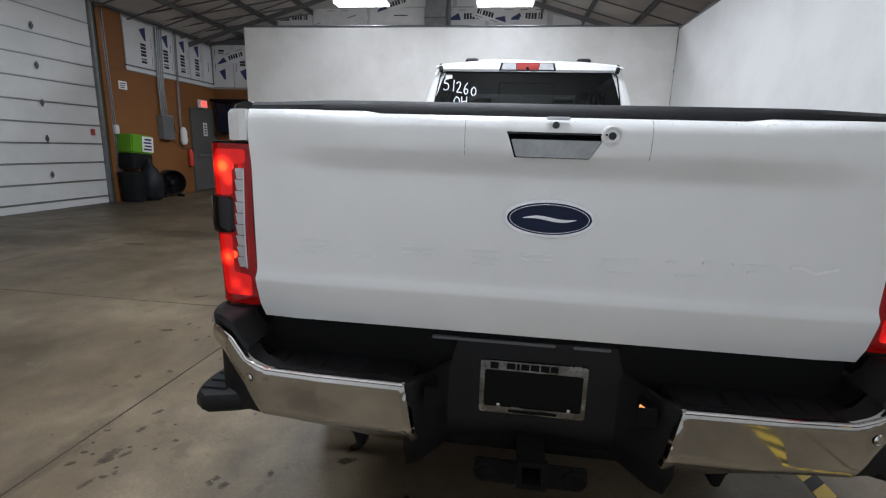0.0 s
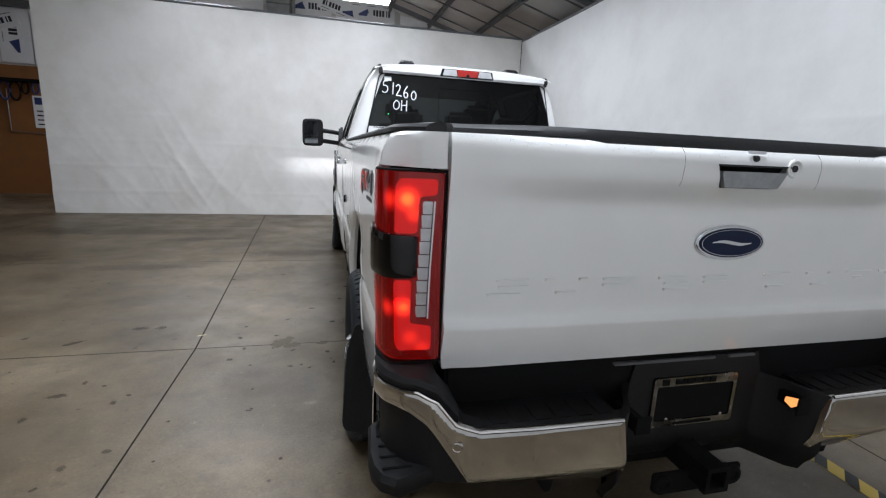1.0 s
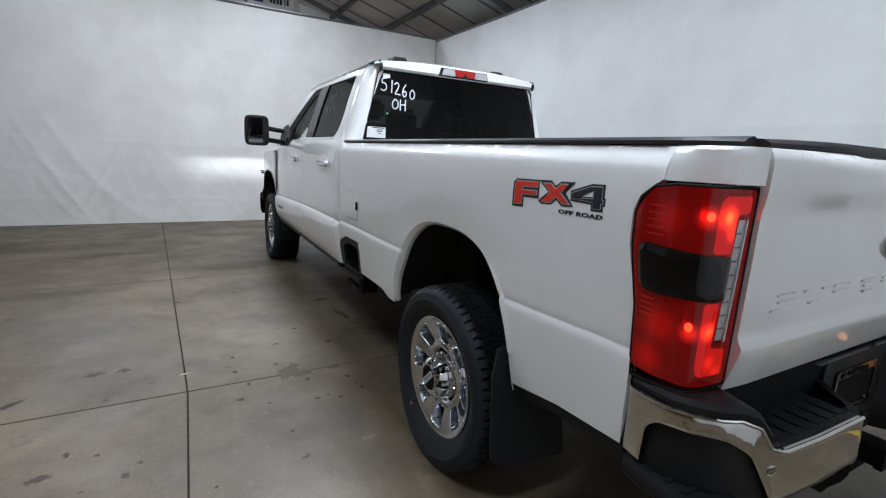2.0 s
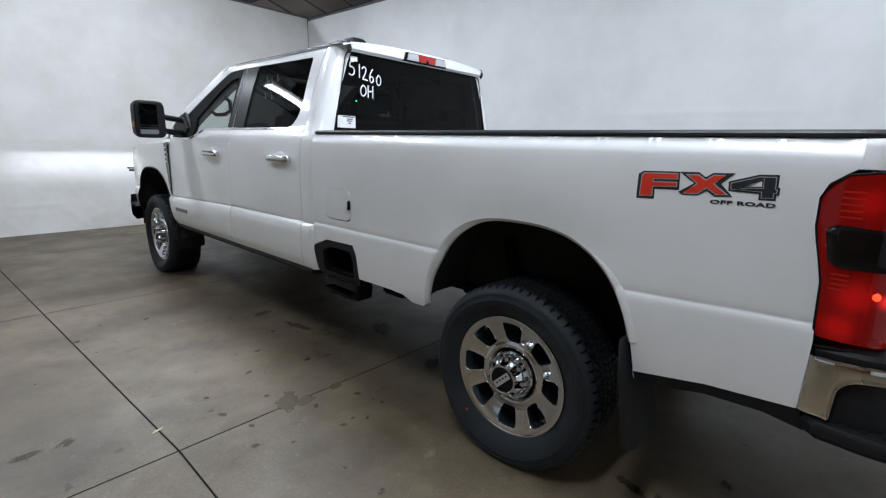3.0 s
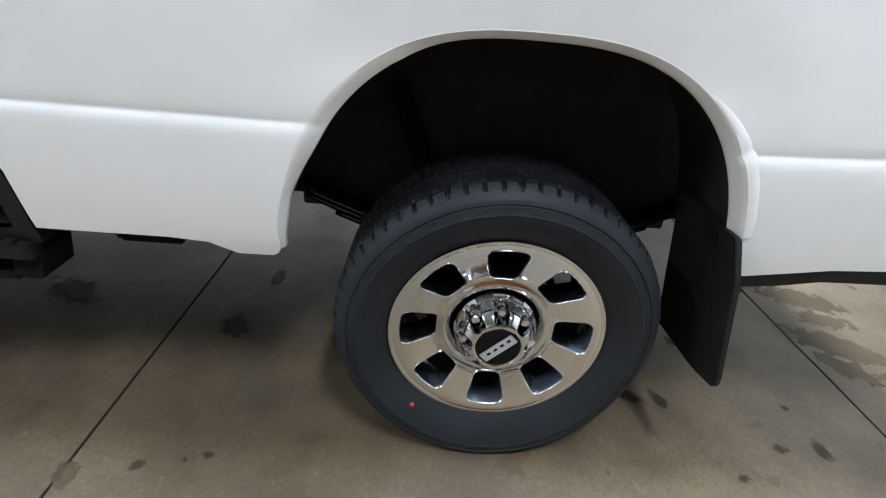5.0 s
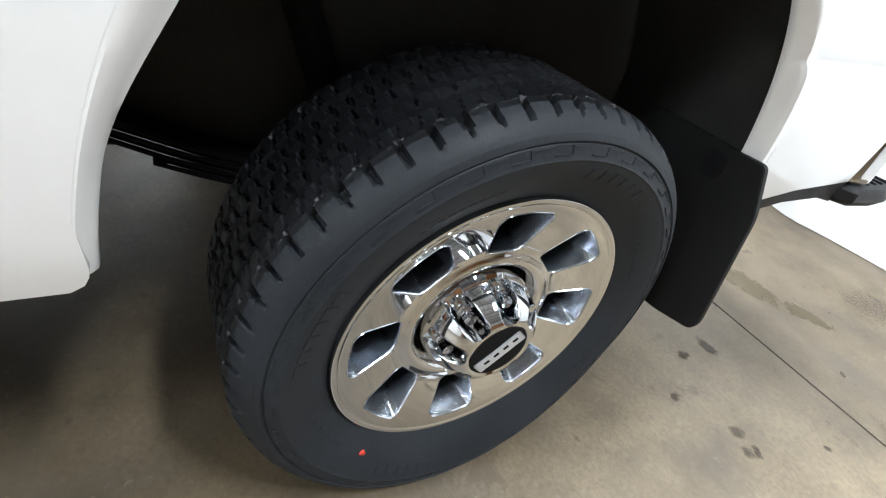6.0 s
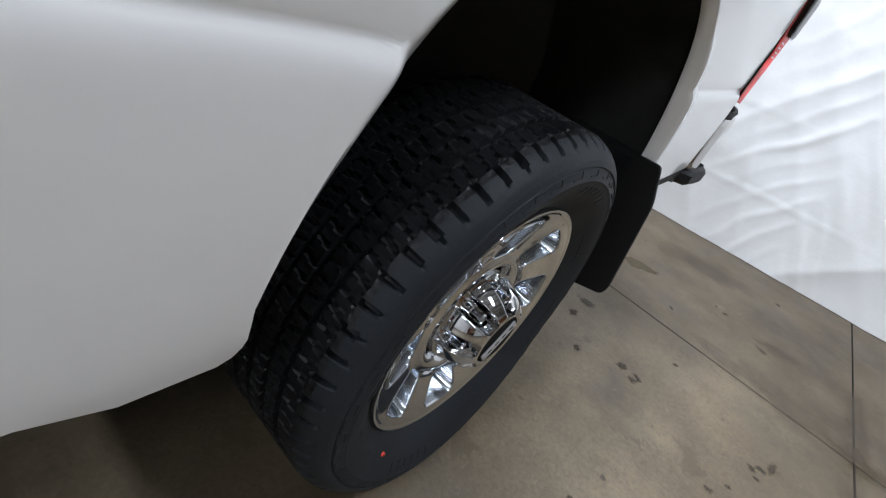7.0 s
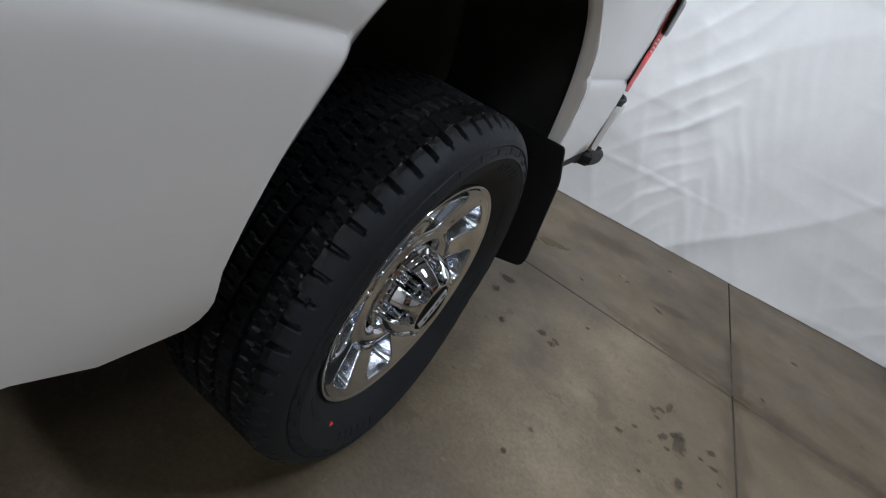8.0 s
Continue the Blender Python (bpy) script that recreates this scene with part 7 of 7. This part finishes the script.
for s in (-1, 1):
    part("roof_gutter", tube([(s * 0.735, 2.94, 2.056), (s * 0.738, 3.3, 2.056), (s * 0.738, 4.1, 2.054), (s * 0.738, 4.42, 2.05), (s * 0.765, 4.6, 2.01)], 0.0028, 6), TRIM_GREY, roof, "grey roof gutter strip")
    part("roof_seam_strip", loft([[(s * (x + d), y, z) for d, z in ((-0.016, z0), (0.0, z0 + 0.012), (0.016, z0 - 0.002), (0.0, z0 - 0.012))] for x, y, z0 in ((0.70, 3.10, 2.076), (0.695, 2.96, 2.072), (0.690, 2.912, 2.062), (0.688, 2.906, 2.03), (0.686, 2.915, 2.012))]), BLACK_PLASTIC, roof, "black roof seam strip")
    lampc = part("clearance_lamp", loft([[(s * 0.455 + a * w, 3.17 + b * l, z) for a, b in ((-1, -1), (-0.4, -1.15), (0.4, -1.15), (1, -1), (1, 1), (0.3, 1.6), (-0.3, 1.6), (-1, 1))] for w, l, z in ((0.058, 0.07, 2.10), (0.056, 0.068, 2.135), (0.046, 0.05, 2.152), (0.03, 0.035, 2.155))]), BLACK_PLASTIC, roof, "dark roof clearance lamp")
    part("lamp_lens", block((s * 0.455 - 0.03, 3.096, 2.124), (s * 0.455 + 0.03, 3.106, 2.142), 0.003), SMOKED, lampc)
part("rear_header", loft([[(x, 2.906 if abs(x) < 0.69 else 2.912, z) if k else (x, back_y(2.02), 2.018) for x in np.linspace(-0.70, 0.70, 30)] for k, z in ((0, 2.018), (1, 2.030), (1, 2.055))] + [[(x, 2.905, 2.080 - 0.030 * abs(x / 0.735) ** 2.6) for x in np.linspace(-0.70, 0.70, 30)]], False, False), PAINT, roof)
brake = part("high_brake_lamp", loft([[(a, 2.904 + d, z) for a, z in ((-w, 2.022), (-w * 0.93, 2.078), (w * 0.93, 2.078), (w, 2.022))] for w, d in ((0.222, 0.02), (0.222, -0.008), (0.212, -0.016))]), GLOSS_BLACK, truck, "high brake lamp with red centre and clear ends")
part("red_centre", prism([(-0.082, 2.026), (-0.090, 2.075), (0.090, 2.075), (0.082, 2.026)], "y", 2.882, 2.890, 0.002), RED_LENS, brake, "red brake lens")
for s in (-1, 1):
    part("cargo_lens", prism([(s * 0.086, 2.026), (s * 0.094, 2.075), (s * 0.192, 2.073), (s * 0.205, 2.026)], "y", 2.882, 2.890, 0.002), REVERSE, brake, "clear cargo lamp lens")
part("camera_lens", lathe([(0, -0.004), (0.012, -0.002), (0.014, 0.006)], 16), SMOKED, brake).matrix_basis = pose(0.0, 2.88, 2.034, 0, 0, 90)


# rear window with slider lines, marker writing and a paper
def rear_put(u, v):
    return (u, back_y(v) + 0.004, v)


rear_glass = rounded([(-0.806, 1.46, 0.02), (-0.692, 2.012, 0.04), (0.692, 2.012, 0.04), (0.806, 1.46, 0.02)], 0.03, 5)
rwin = part("rear_window", panel(rear_glass, rear_put, 0.08), PRIVACY, truck, "dark tinted rear window with white marker writing")
rwin.visible_shadow = False
for x in (-0.215, 0.215):
    part("slider_edge", tube([(x, back_y(1.5) + 0.012, 1.50), (x, back_y(1.93) + 0.012, 1.93)], 0.005, 6), GLOSS_BLACK, rwin)
part("slider_edge", tube([(-0.215, back_y(1.935) + 0.012, 1.935), (0.215, back_y(1.935) + 0.012, 1.935)], 0.004, 6), GLOSS_BLACK, rwin)
part("window_seal", tube([(*rear_put(*p)[:1], rear_put(*p)[1] - 0.003, p[1]) for p in rear_glass + rear_glass[:1]], 0.005, 6), SHADOW_GAP, rwin)
STROKES = {
    "5": [[(0.75, 1.0), (0.2, 0.97), (0.15, 0.58), (0.5, 0.64), (0.78, 0.42), (0.68, 0.1), (0.3, 0.0), (0.02, 0.12)]],
    "1": [[(0.45, 1.0), (0.42, 0.5), (0.4, 0.02)]],
    "2": [[(0.1, 0.8), (0.35, 1.0), (0.68, 0.85), (0.55, 0.5), (0.1, 0.05), (0.45, 0.08), (0.85, 0.02)]],
    "6": [[(0.6, 1.0), (0.25, 0.7), (0.1, 0.3), (0.3, 0.0), (0.62, 0.1), (0.66, 0.38), (0.4, 0.5), (0.15, 0.35)]],
    "0": [[(0.45, 0.75), (0.12, 0.55), (0.12, 0.15), (0.4, -0.02), (0.72, 0.15), (0.76, 0.5), (0.5, 0.75), (0.3, 0.72)]],
    "O": [[(0.45, 0.9), (0.1, 0.65), (0.1, 0.2), (0.45, 0.0), (0.85, 0.25), (0.85, 0.7), (0.5, 0.92), (0.3, 0.86)]],
    "H": [[(0.15, 1.0), (0.12, 0.5), (0.12, 0.0)], [(0.15, 0.5), (0.8, 0.55)], [(0.82, 1.0), (0.8, 0.5), (0.78, -0.02)]],
}


def write(text, x, z, w, h, slope=0.0, radius=0.0042):
    for ch in text:
        for line in STROKES[ch]:
            fine = []
            for p, q in zip(line, line[1:]):
                fine += [(p[0] + (q[0] - p[0]) * k / 4, p[1] + (q[1] - p[1]) * k / 4) for k in range(4)]
            fine.append(line[-1])
            for _ in range(2):
                fine = [fine[0]] + [((a[0] + 2 * b[0] + c[0]) / 4, (a[1] + 2 * b[1] + c[1]) / 4) for a, b, c in zip(fine, fine[1:], fine[2:])] + [fine[-1]]
            bm = tube([(x + a * w, back_y(z + b * h) + 0.0015, z + b * h) for a, b in fine], radius, 6)
            part("marker_stroke", bm, MARKER, rwin, "white marker writing")
        x += w * (1.02 if ch != "1" else 0.7)
        z += slope


write("51260", -0.672, 1.870, 0.060, 0.090, -0.010, 0.0046)
write("OH", -0.585, 1.746, 0.060, 0.080, -0.004, 0.0046)
part("paper_tag", panel([(-0.655, 1.962), (-0.655, 1.992), (-0.600, 1.992), (-0.600, 1.962)], lambda u, v: (u, back_y(v) + 0.001, v), 0.05, thick=0.002, inward=(0, 1, 0)), PAPER, rwin, "small white tag")
paper = part("paper_sheet", panel([(-0.778, 1.535), (-0.772, 1.612), (-0.632, 1.612), (-0.632, 1.535)], lambda u, v: (u, back_y(v) + 0.0005, v), 0.05, thick=0.002, inward=(0, 1, 0)), PAPER, rwin, "white printed window sheet")
for x0, x1, z in ((-0.735, -0.64, 1.606), (-0.70, -0.655, 1.592), (-0.70, -0.66, 1.580), (-0.69, -0.67, 1.566)):
    part("printed_bar", block((x0, back_y(z) - 0.0010, z - 0.0035), (x1, back_y(z) + 0.0002, z + 0.0025)), INK, paper, smooth=False)
part("green_dot", lathe([(0, -0.001), (0.005, -0.001), (0.005, 0.001)], 12), glow("green_indicator", (0.05, 0.9, 0.25), 1.0), rwin, "small green light").matrix_basis = pose(-0.62, back_y(1.71) + 0.001, 1.712, 0, 0, 90)

# windscreen, cowl, hood and nose
ws = part("windscreen", loft([[(x, y - 0.10 * (x / 0.9) ** 2 * 1.0, z) for x in np.linspace(-w, w, 14)] for w, y, z in ((0.70, 4.615, 2.045), (0.80, 5.08, 1.78), (0.88, 5.60, 1.46))], False, False), CLEAR, truck, "clear windscreen")
ws.visible_shadow = False
hood = part("hood", loft([[(x, y, z - dz * abs(x / 0.93) ** 3) for x in np.linspace(-w, w, 22)] for y, w, z, dz in ((5.50, 0.93, 1.47, 0.07), (5.9, 0.92, 1.50, 0.12), (6.4, 0.90, 1.47, 0.13), (6.75, 0.86, 1.42, 0.14), (6.86, 0.84, 1.36, 0.12))], False, False), PAINT, truck, "white hood")
nose = part("front_grille", block((-0.62, 6.70, 0.80), (0.62, 6.90, 1.30), 0.03), BLACK_PLASTIC, truck, "black front grille")
for k in range(4):
    part("grille_bar", block((-0.58, 6.90, 0.88 + 0.1 * k), (0.58, 6.915, 0.92 + 0.1 * k), 0.006), CHROME, nose)
part("front_bumper", loft([[(x, y - 0.10 * abs(x / 0.98) ** 4, z) for x in np.linspace(-0.97, 0.97, 26)] for y, z in ((6.84, 0.48), (7.0, 0.52), (7.02, 0.66), (6.98, 0.76), (6.86, 0.78))], False, False), CHROME, truck, "chrome front bumper")
part("cowl", block((-0.90, 5.40, 1.20), (0.90, 5.62, 1.435), 0.02), BLACK_PLASTIC, truck)

# inside of the cab
part("headliner", block((-0.70, 3.0, 2.02), (0.70, 4.5, 2.035), 0.004), TRIM_GREY, cab)
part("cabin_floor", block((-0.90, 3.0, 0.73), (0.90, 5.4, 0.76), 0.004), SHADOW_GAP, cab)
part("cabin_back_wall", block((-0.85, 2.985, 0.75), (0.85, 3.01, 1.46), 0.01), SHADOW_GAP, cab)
part("dashboard", loft([[(x, y, z + 0.02 * math.cos(x * 3)) for x in np.linspace(-0.86, 0.86, 16)] for y, z in ((4.95, 0.95), (4.90, 1.20), (4.95, 1.38), (5.10, 1.43), (5.45, 1.40))], False, False), SEAT, cab, "dark dashboard")
for x in (-0.40, 0.40):
    seat = part("front_seat", block((x - 0.25, 4.05, 0.98), (x + 0.25, 4.60, 1.14), 0.05, None, None, 3), SEAT, truck, "dark leather front seat")
    part("seat_back", block((-0.24, -0.08, 0.0), (0.24, 0.08, 0.62), 0.06, None, pose(x, 4.06, 1.08, 12, 0, 0), 3), SEAT, seat)
    part("headrest", block((-0.13, -0.05, 0.0), (0.13, 0.05, 0.19), 0.04, None, pose(x, 3.90, 1.72, 8, 0, 0), 3), SEAT, seat)
bench = part("rear_bench", block((-0.72, 3.18, 0.98), (0.72, 3.66, 1.13), 0.05, None, None, 3), SEAT, truck, "dark leather rear bench seat")
part("seat_back", block((-0.72, -0.06, 0.0), (0.72, 0.06, 0.56), 0.05, None, pose(0, 3.14, 1.08, 8, 0, 0), 3), SEAT, bench)
for x in (-0.45, 0.0, 0.45):
    part("headrest", block((-0.13, -0.045, 0.0), (0.13, 0.045, 0.17), 0.04, None, pose(x, 3.07, 1.60, 5, 0, 0), 3), SEAT, bench)
steer = part("steering_wheel", tube([(0.19 * math.cos(a), 0, 0.19 * math.sin(a)) for a in (2 * math.pi * k / 36 for k in range(37))], 0.016, 8), SEAT, truck, "black steering wheel")
steer.matrix_basis = pose(-0.40, 4.80, 1.42, 28, 0, 0)
part("steering_hub", block((-0.07, -0.02, -0.05), (0.07, 0.03, 0.05), 0.015), SEAT, steer)
for a in (0, 180, 270):
    part("spoke", block((0.05, -0.008, -0.018), (0.185, 0.008, 0.018), 0.004, None, pose(0, 0, 0, 0, -a, 0)), SEAT, steer)
part("steering_column", tube([(-0.40, 4.82, 1.41), (-0.40, 5.0, 1.30)], 0.04, 10), SEAT, cab)

# box side step
stp = part("box_step", panel(rounded([(2.500, 0.585), (2.512, 0.775), (2.545, 0.832), (2.79, 0.830), (2.965, 0.775), (2.93, 0.60)], 0.03), lambda u, v: (-(bed_profile(v) - 0.004), u, v), 0.03, [rounded([(2.545, 0.625), (2.555, 0.765), (2.58, 0.795), (2.77, 0.795), (2.86, 0.76), (2.86, 0.625)], 0.03)], thick=0.03, inward=(1, 0, 0)), BLACK_PLASTIC, truck, "black bed side step in its recess")
part("step_cavity", loft([[(x, y, z) for y, z in rounded([(2.545, 0.625), (2.555, 0.765), (2.58, 0.795), (2.77, 0.795), (2.86, 0.76), (2.86, 0.625)], 0.03)] for x in (-0.938, -0.90, -0.80)], True, False), SHADOW_GAP, stp)
part("cavity_back", block((-0.815, 2.52, 0.60), (-0.80, 2.90, 0.82)), SHADOW_GAP, stp)
part("step_tread", prism(rounded([(-0.955, 2.53), (-0.945, 2.88), (-0.80, 2.86), (-0.80, 2.55)], 0.02), "z", 0.545, 0.590, 0.006), BLACK_PLASTIC, stp)
for k in range(6):
    part("tread_tooth", block((-0.958, 2.56 + 0.05 * k, 0.588), (-0.90, 2.59 + 0.05 * k, 0.598), 0.003), BLACK_PLASTIC, stp)
part("step_arm", prism(rounded([(2.545, 0.478), (2.530, 0.56), (2.60, 0.56), (2.612, 0.49), (2.60, 0.478)], 0.008), "x", -0.93, -0.82, 0.004), STEEL, stp)
plate_edge = [(-0.935, 2.60), (-0.938, 2.68), (-0.928, 2.74), (-0.938, 2.80), (-0.93, 2.90), (-0.90, 2.94), (-0.82, 2.92), (-0.82, 2.60)]
part("step_plate", prism(rounded(plate_edge, 0.01), "z", 0.474, 0.492, 0.004), STEEL, stp)


# side decal: angular red and dark shapes with a dark edge
def grown(poly, d):
    out = []
    n = len(poly)
    area = sum(poly[i - 1][0] * poly[i][1] - poly[i][0] * poly[i - 1][1] for i in range(n))
    for i in range(n):
        p, a, b = Vector(poly[i]), Vector(poly[i - 1]), Vector(poly[(i + 1) % n])
        u, v = (p - a).normalized(), (b - p).normalized()
        n1, n2 = Vector((u.y, -u.x)), Vector((v.y, -v.x))
        m = (n1 + n2)
        k = m.length_squared
        m = m * (2 / k) if k > 0.4 else n1
        out.append(tuple(p + m * (d if area > 0 else -d)))
    return out


def side_sheet(poly, lift, holes=()):
    def put(u, v):
        y, z = 0.912 - u, 1.279 + v + 0.033 * u
        return (-(bed_x(y, z) + lift), y, z)

    return panel(poly, put, 0.03, holes, thick=0.0008, inward=(1, 0, 0))


edge_f = [(-0.002, -0.001), (-0.003, 0.082), (0.013, 0.0925), (0.129, 0.0915), (0.133, 0.0320), (0.056, 0.0325), (0.057, -0.001)]
edge_x = [(0.127, 0.0915), (0.185, 0.0915), (0.206, 0.0765), (0.226, 0.090), (0.286, 0.090), (0.252, 0.0567), (0.287, 0.0185), (0.238, 0.0165), (0.214, 0.0330), (0.190, 0.0180), (0.144, 0.0175), (0.131, 0.0266), (0.175, 0.0562)]
edge_4 = [(0.274, 0.0360), (0.271, 0.0650), (0.348, 0.0880), (0.397, 0.0880), (0.399, 0.0518), (0.404, 0.0500), (0.404, 0.0290), (0.397, 0.0285), (0.398, 0.0130), (0.355, 0.0130), (0.354, 0.0310)]
hole_4 = [(0.303, 0.0495), (0.357, 0.0700), (0.358, 0.0525)]
red_f = [(0.010, 0.0100), (0.011, 0.0770), (0.016, 0.0842), (0.122, 0.0840), (0.123, 0.0690), (0.047, 0.0682), (0.047, 0.0552), (0.122, 0.0557), (0.123, 0.0445), (0.048, 0.0430), (0.048, 0.0100)]
red_x = [(0.156, 0.0810), (0.185, 0.0815), (0.208, 0.0645), (0.228, 0.0810), (0.261, 0.0812), (0.228, 0.0565), (0.268, 0.0258), (0.242, 0.0252), (0.213, 0.0460), (0.188, 0.0250), (0.145, 0.0250), (0.188, 0.0558)]
decal = part("side_decal", side_sheet(edge_f, 0.0012), DECAL_DARK, truck, "red and dark angular side decal with small black words")
part("decal_edge", side_sheet(edge_x, 0.0016), DECAL_DARK, decal)
part("decal_edge", side_sheet(edge_4, 0.0014, [hole_4]), DECAL_DARK, decal)
part("decal_shape", side_sheet(grown(edge_4, -0.0055), 0.0026, [grown(hole_4, 0.0035)]), DECAL_GREY, decal)
part("decal_shape", side_sheet(grown(edge_4, -0.0080), 0.0038, [grown(hole_4, 0.0055)]), DECAL_DARK, decal)
for poly, d, mat, lift in ((red_f, 0.0032, DECAL_GREY, 0.0026), (red_x, 0.0036, DECAL_GREY, 0.0026), (red_f, 0.0, DECAL_RED, 0.0038), (red_x, 0.0, DECAL_RED, 0.0038)):
    part("decal_shape", side_sheet(grown(poly, d), lift), mat, decal)
words = text_bm("OFF ROAD", 0.0220, 0.0006, Matrix.Translation((-(bed_x(0.598, 1.289) + 0.001), 0.598, 1.2885)) @ Matrix(((0, 0, -1, 0), (-1, 0, 0, 0), (0.020, 1, 0, 0), (0, 0, 0, 1))) @ Matrix.Diagonal((1.52, 0.74, 1, 1)), 1.08, 1.0, 0.0009)
part("decal_words", words, DECAL_DARK, decal, "small black words", False)

# ---- underside ----
# unseen black sheets added to stop light bouncing between bed and floor
for lo, hi in (((-0.50, 0.34, 0.745), (0.50, 2.92, 0.760)), ((-0.93, 2.02, 0.795), (-0.50, 2.92, 0.810)), ((0.50, 2.02, 0.795), (0.93, 2.92, 0.810)), ((-0.90, 0.36, 0.795), (-0.50, 0.80, 0.810)), ((0.50, 0.36, 0.795), (0.90, 0.80, 0.810)), ((-0.90, 2.96, 0.640), (0.90, 5.35, 0.655))):
    part("underbody_blocker", block(lo, hi, 0.004), STEEL, truck, "unseen black sheet added to darken the floor below")
def leaf_z(y):
    return 0.475 + 0.42 * (y - HUB_Y) ** 2


def leaf_bar(s, y0, y1, lift):
    ring = []
    for y in np.linspace(y0, y1, 14):
        z = leaf_z(y) + lift
        ring.append([(s * x, y, zz) for x, zz in ((0.525, z - 0.006), (0.525, z + 0.006), (0.594, z + 0.006), (0.597, z), (0.594, z - 0.006))])
    return loft(ring)


for s in (-1, 1):
    part("frame_rail", block((s * 0.40, 0.32, 0.56), (s * 0.47, 6.6, 0.72), 0.01), STEEL, truck, "black steel chassis rail")
    # leaf pack, each leaf a flat curved bar; a bright strip imitates its edge glint
    spring = part("leaf_spring", leaf_bar(s, HUB_Y - 0.72, HUB_Y + 0.80, 0.030), STEEL, truck, "black leaf spring")
    for k in range(3):
        y0, y1 = HUB_Y - 0.60 + 0.10 * k, HUB_Y + 0.66 - 0.09 * k
        leaf = part("spring_leaf", leaf_bar(s, y0, y1, 0.015 - 0.016 * k), STEEL, spring)
        part("edge_glint", tube([(s * 0.5965, y, leaf_z(y) + 0.0205 - 0.016 * k) for y in np.linspace(y0 + 0.02, y1 - 0.02, 12)], 0.0012, 5), SATIN_CHROME, leaf, "thin bright strip imitating light along the leaf edge")
    part("wheel_house", block((s * 0.51, 0.82, 0.55), (s * 0.53, 2.0, 1.18), 0.004), LINER, truck, "black inner wheel house")
    part("wheel_house", block((s * 0.51, 5.3, 0.62), (s * 0.53, 6.65, 1.24), 0.004), LINER, truck, "black inner wheel house")
    part("damper", tube([(s * 0.60, HUB_Y + 0.10, 0.40), (s * 0.56, HUB_Y + 0.30, 0.95)], 0.03, 10), STEEL, truck, "black damper")
part("rear_axle", tube([(-0.80, HUB_Y, 0.42), (0.80, HUB_Y, 0.42)], 0.055, 14), STEEL, truck, "black rear axle")
part("front_axle", tube([(-0.80, FRONT_Y, 0.42), (0.80, FRONT_Y, 0.42)], 0.055, 14), STEEL, truck, "black front axle")
diff = bmesh.new()
bmesh.ops.create_uvsphere(diff, u_segments=20, v_segments=12, radius=0.17, matrix=pose(0, HUB_Y, 0.42))
part("differential", diff, STEEL, truck, "black differential housing")
part("drive_shaft", tube([(0, HUB_Y + 0.15, 0.44), (0, 4.2, 0.60)], 0.045, 12), STEEL, truck, "drive shaft")
part("spare_tyre", lathe([(0.18, -0.10), (0.36, -0.12), (0.40, -0.05), (0.40, 0.05), (0.36, 0.12), (0.18, 0.10)], 40), RUBBER, truck, "spare tyre under the bed").matrix_basis = pose(0.0, 0.72, 0.68, 0, 90, 0)
part("fuel_tank", block((-0.40, 2.4, 0.50), (0.38, 4.2, 0.72), 0.06), BLACK_PLASTIC, truck, "black fuel tank")
part("exhaust", tube([(0.55, 4.5, 0.52), (0.60, 2.4, 0.52), (0.66, 2.0, 0.56), (0.70, 0.9, 0.52), (0.86, 0.75, 0.48)], 0.05, 12), STEEL, truck, "exhaust pipe")
part("engine_block", block((-0.36, 5.2, 0.50), (0.36, 6.6, 1.25), 0.06), STEEL, truck)
part("hanger_bracket", block((-0.86, 2.22, 0.555), (-0.70, 2.40, 0.612), 0.015), STEEL, truck, "black hanger bracket")
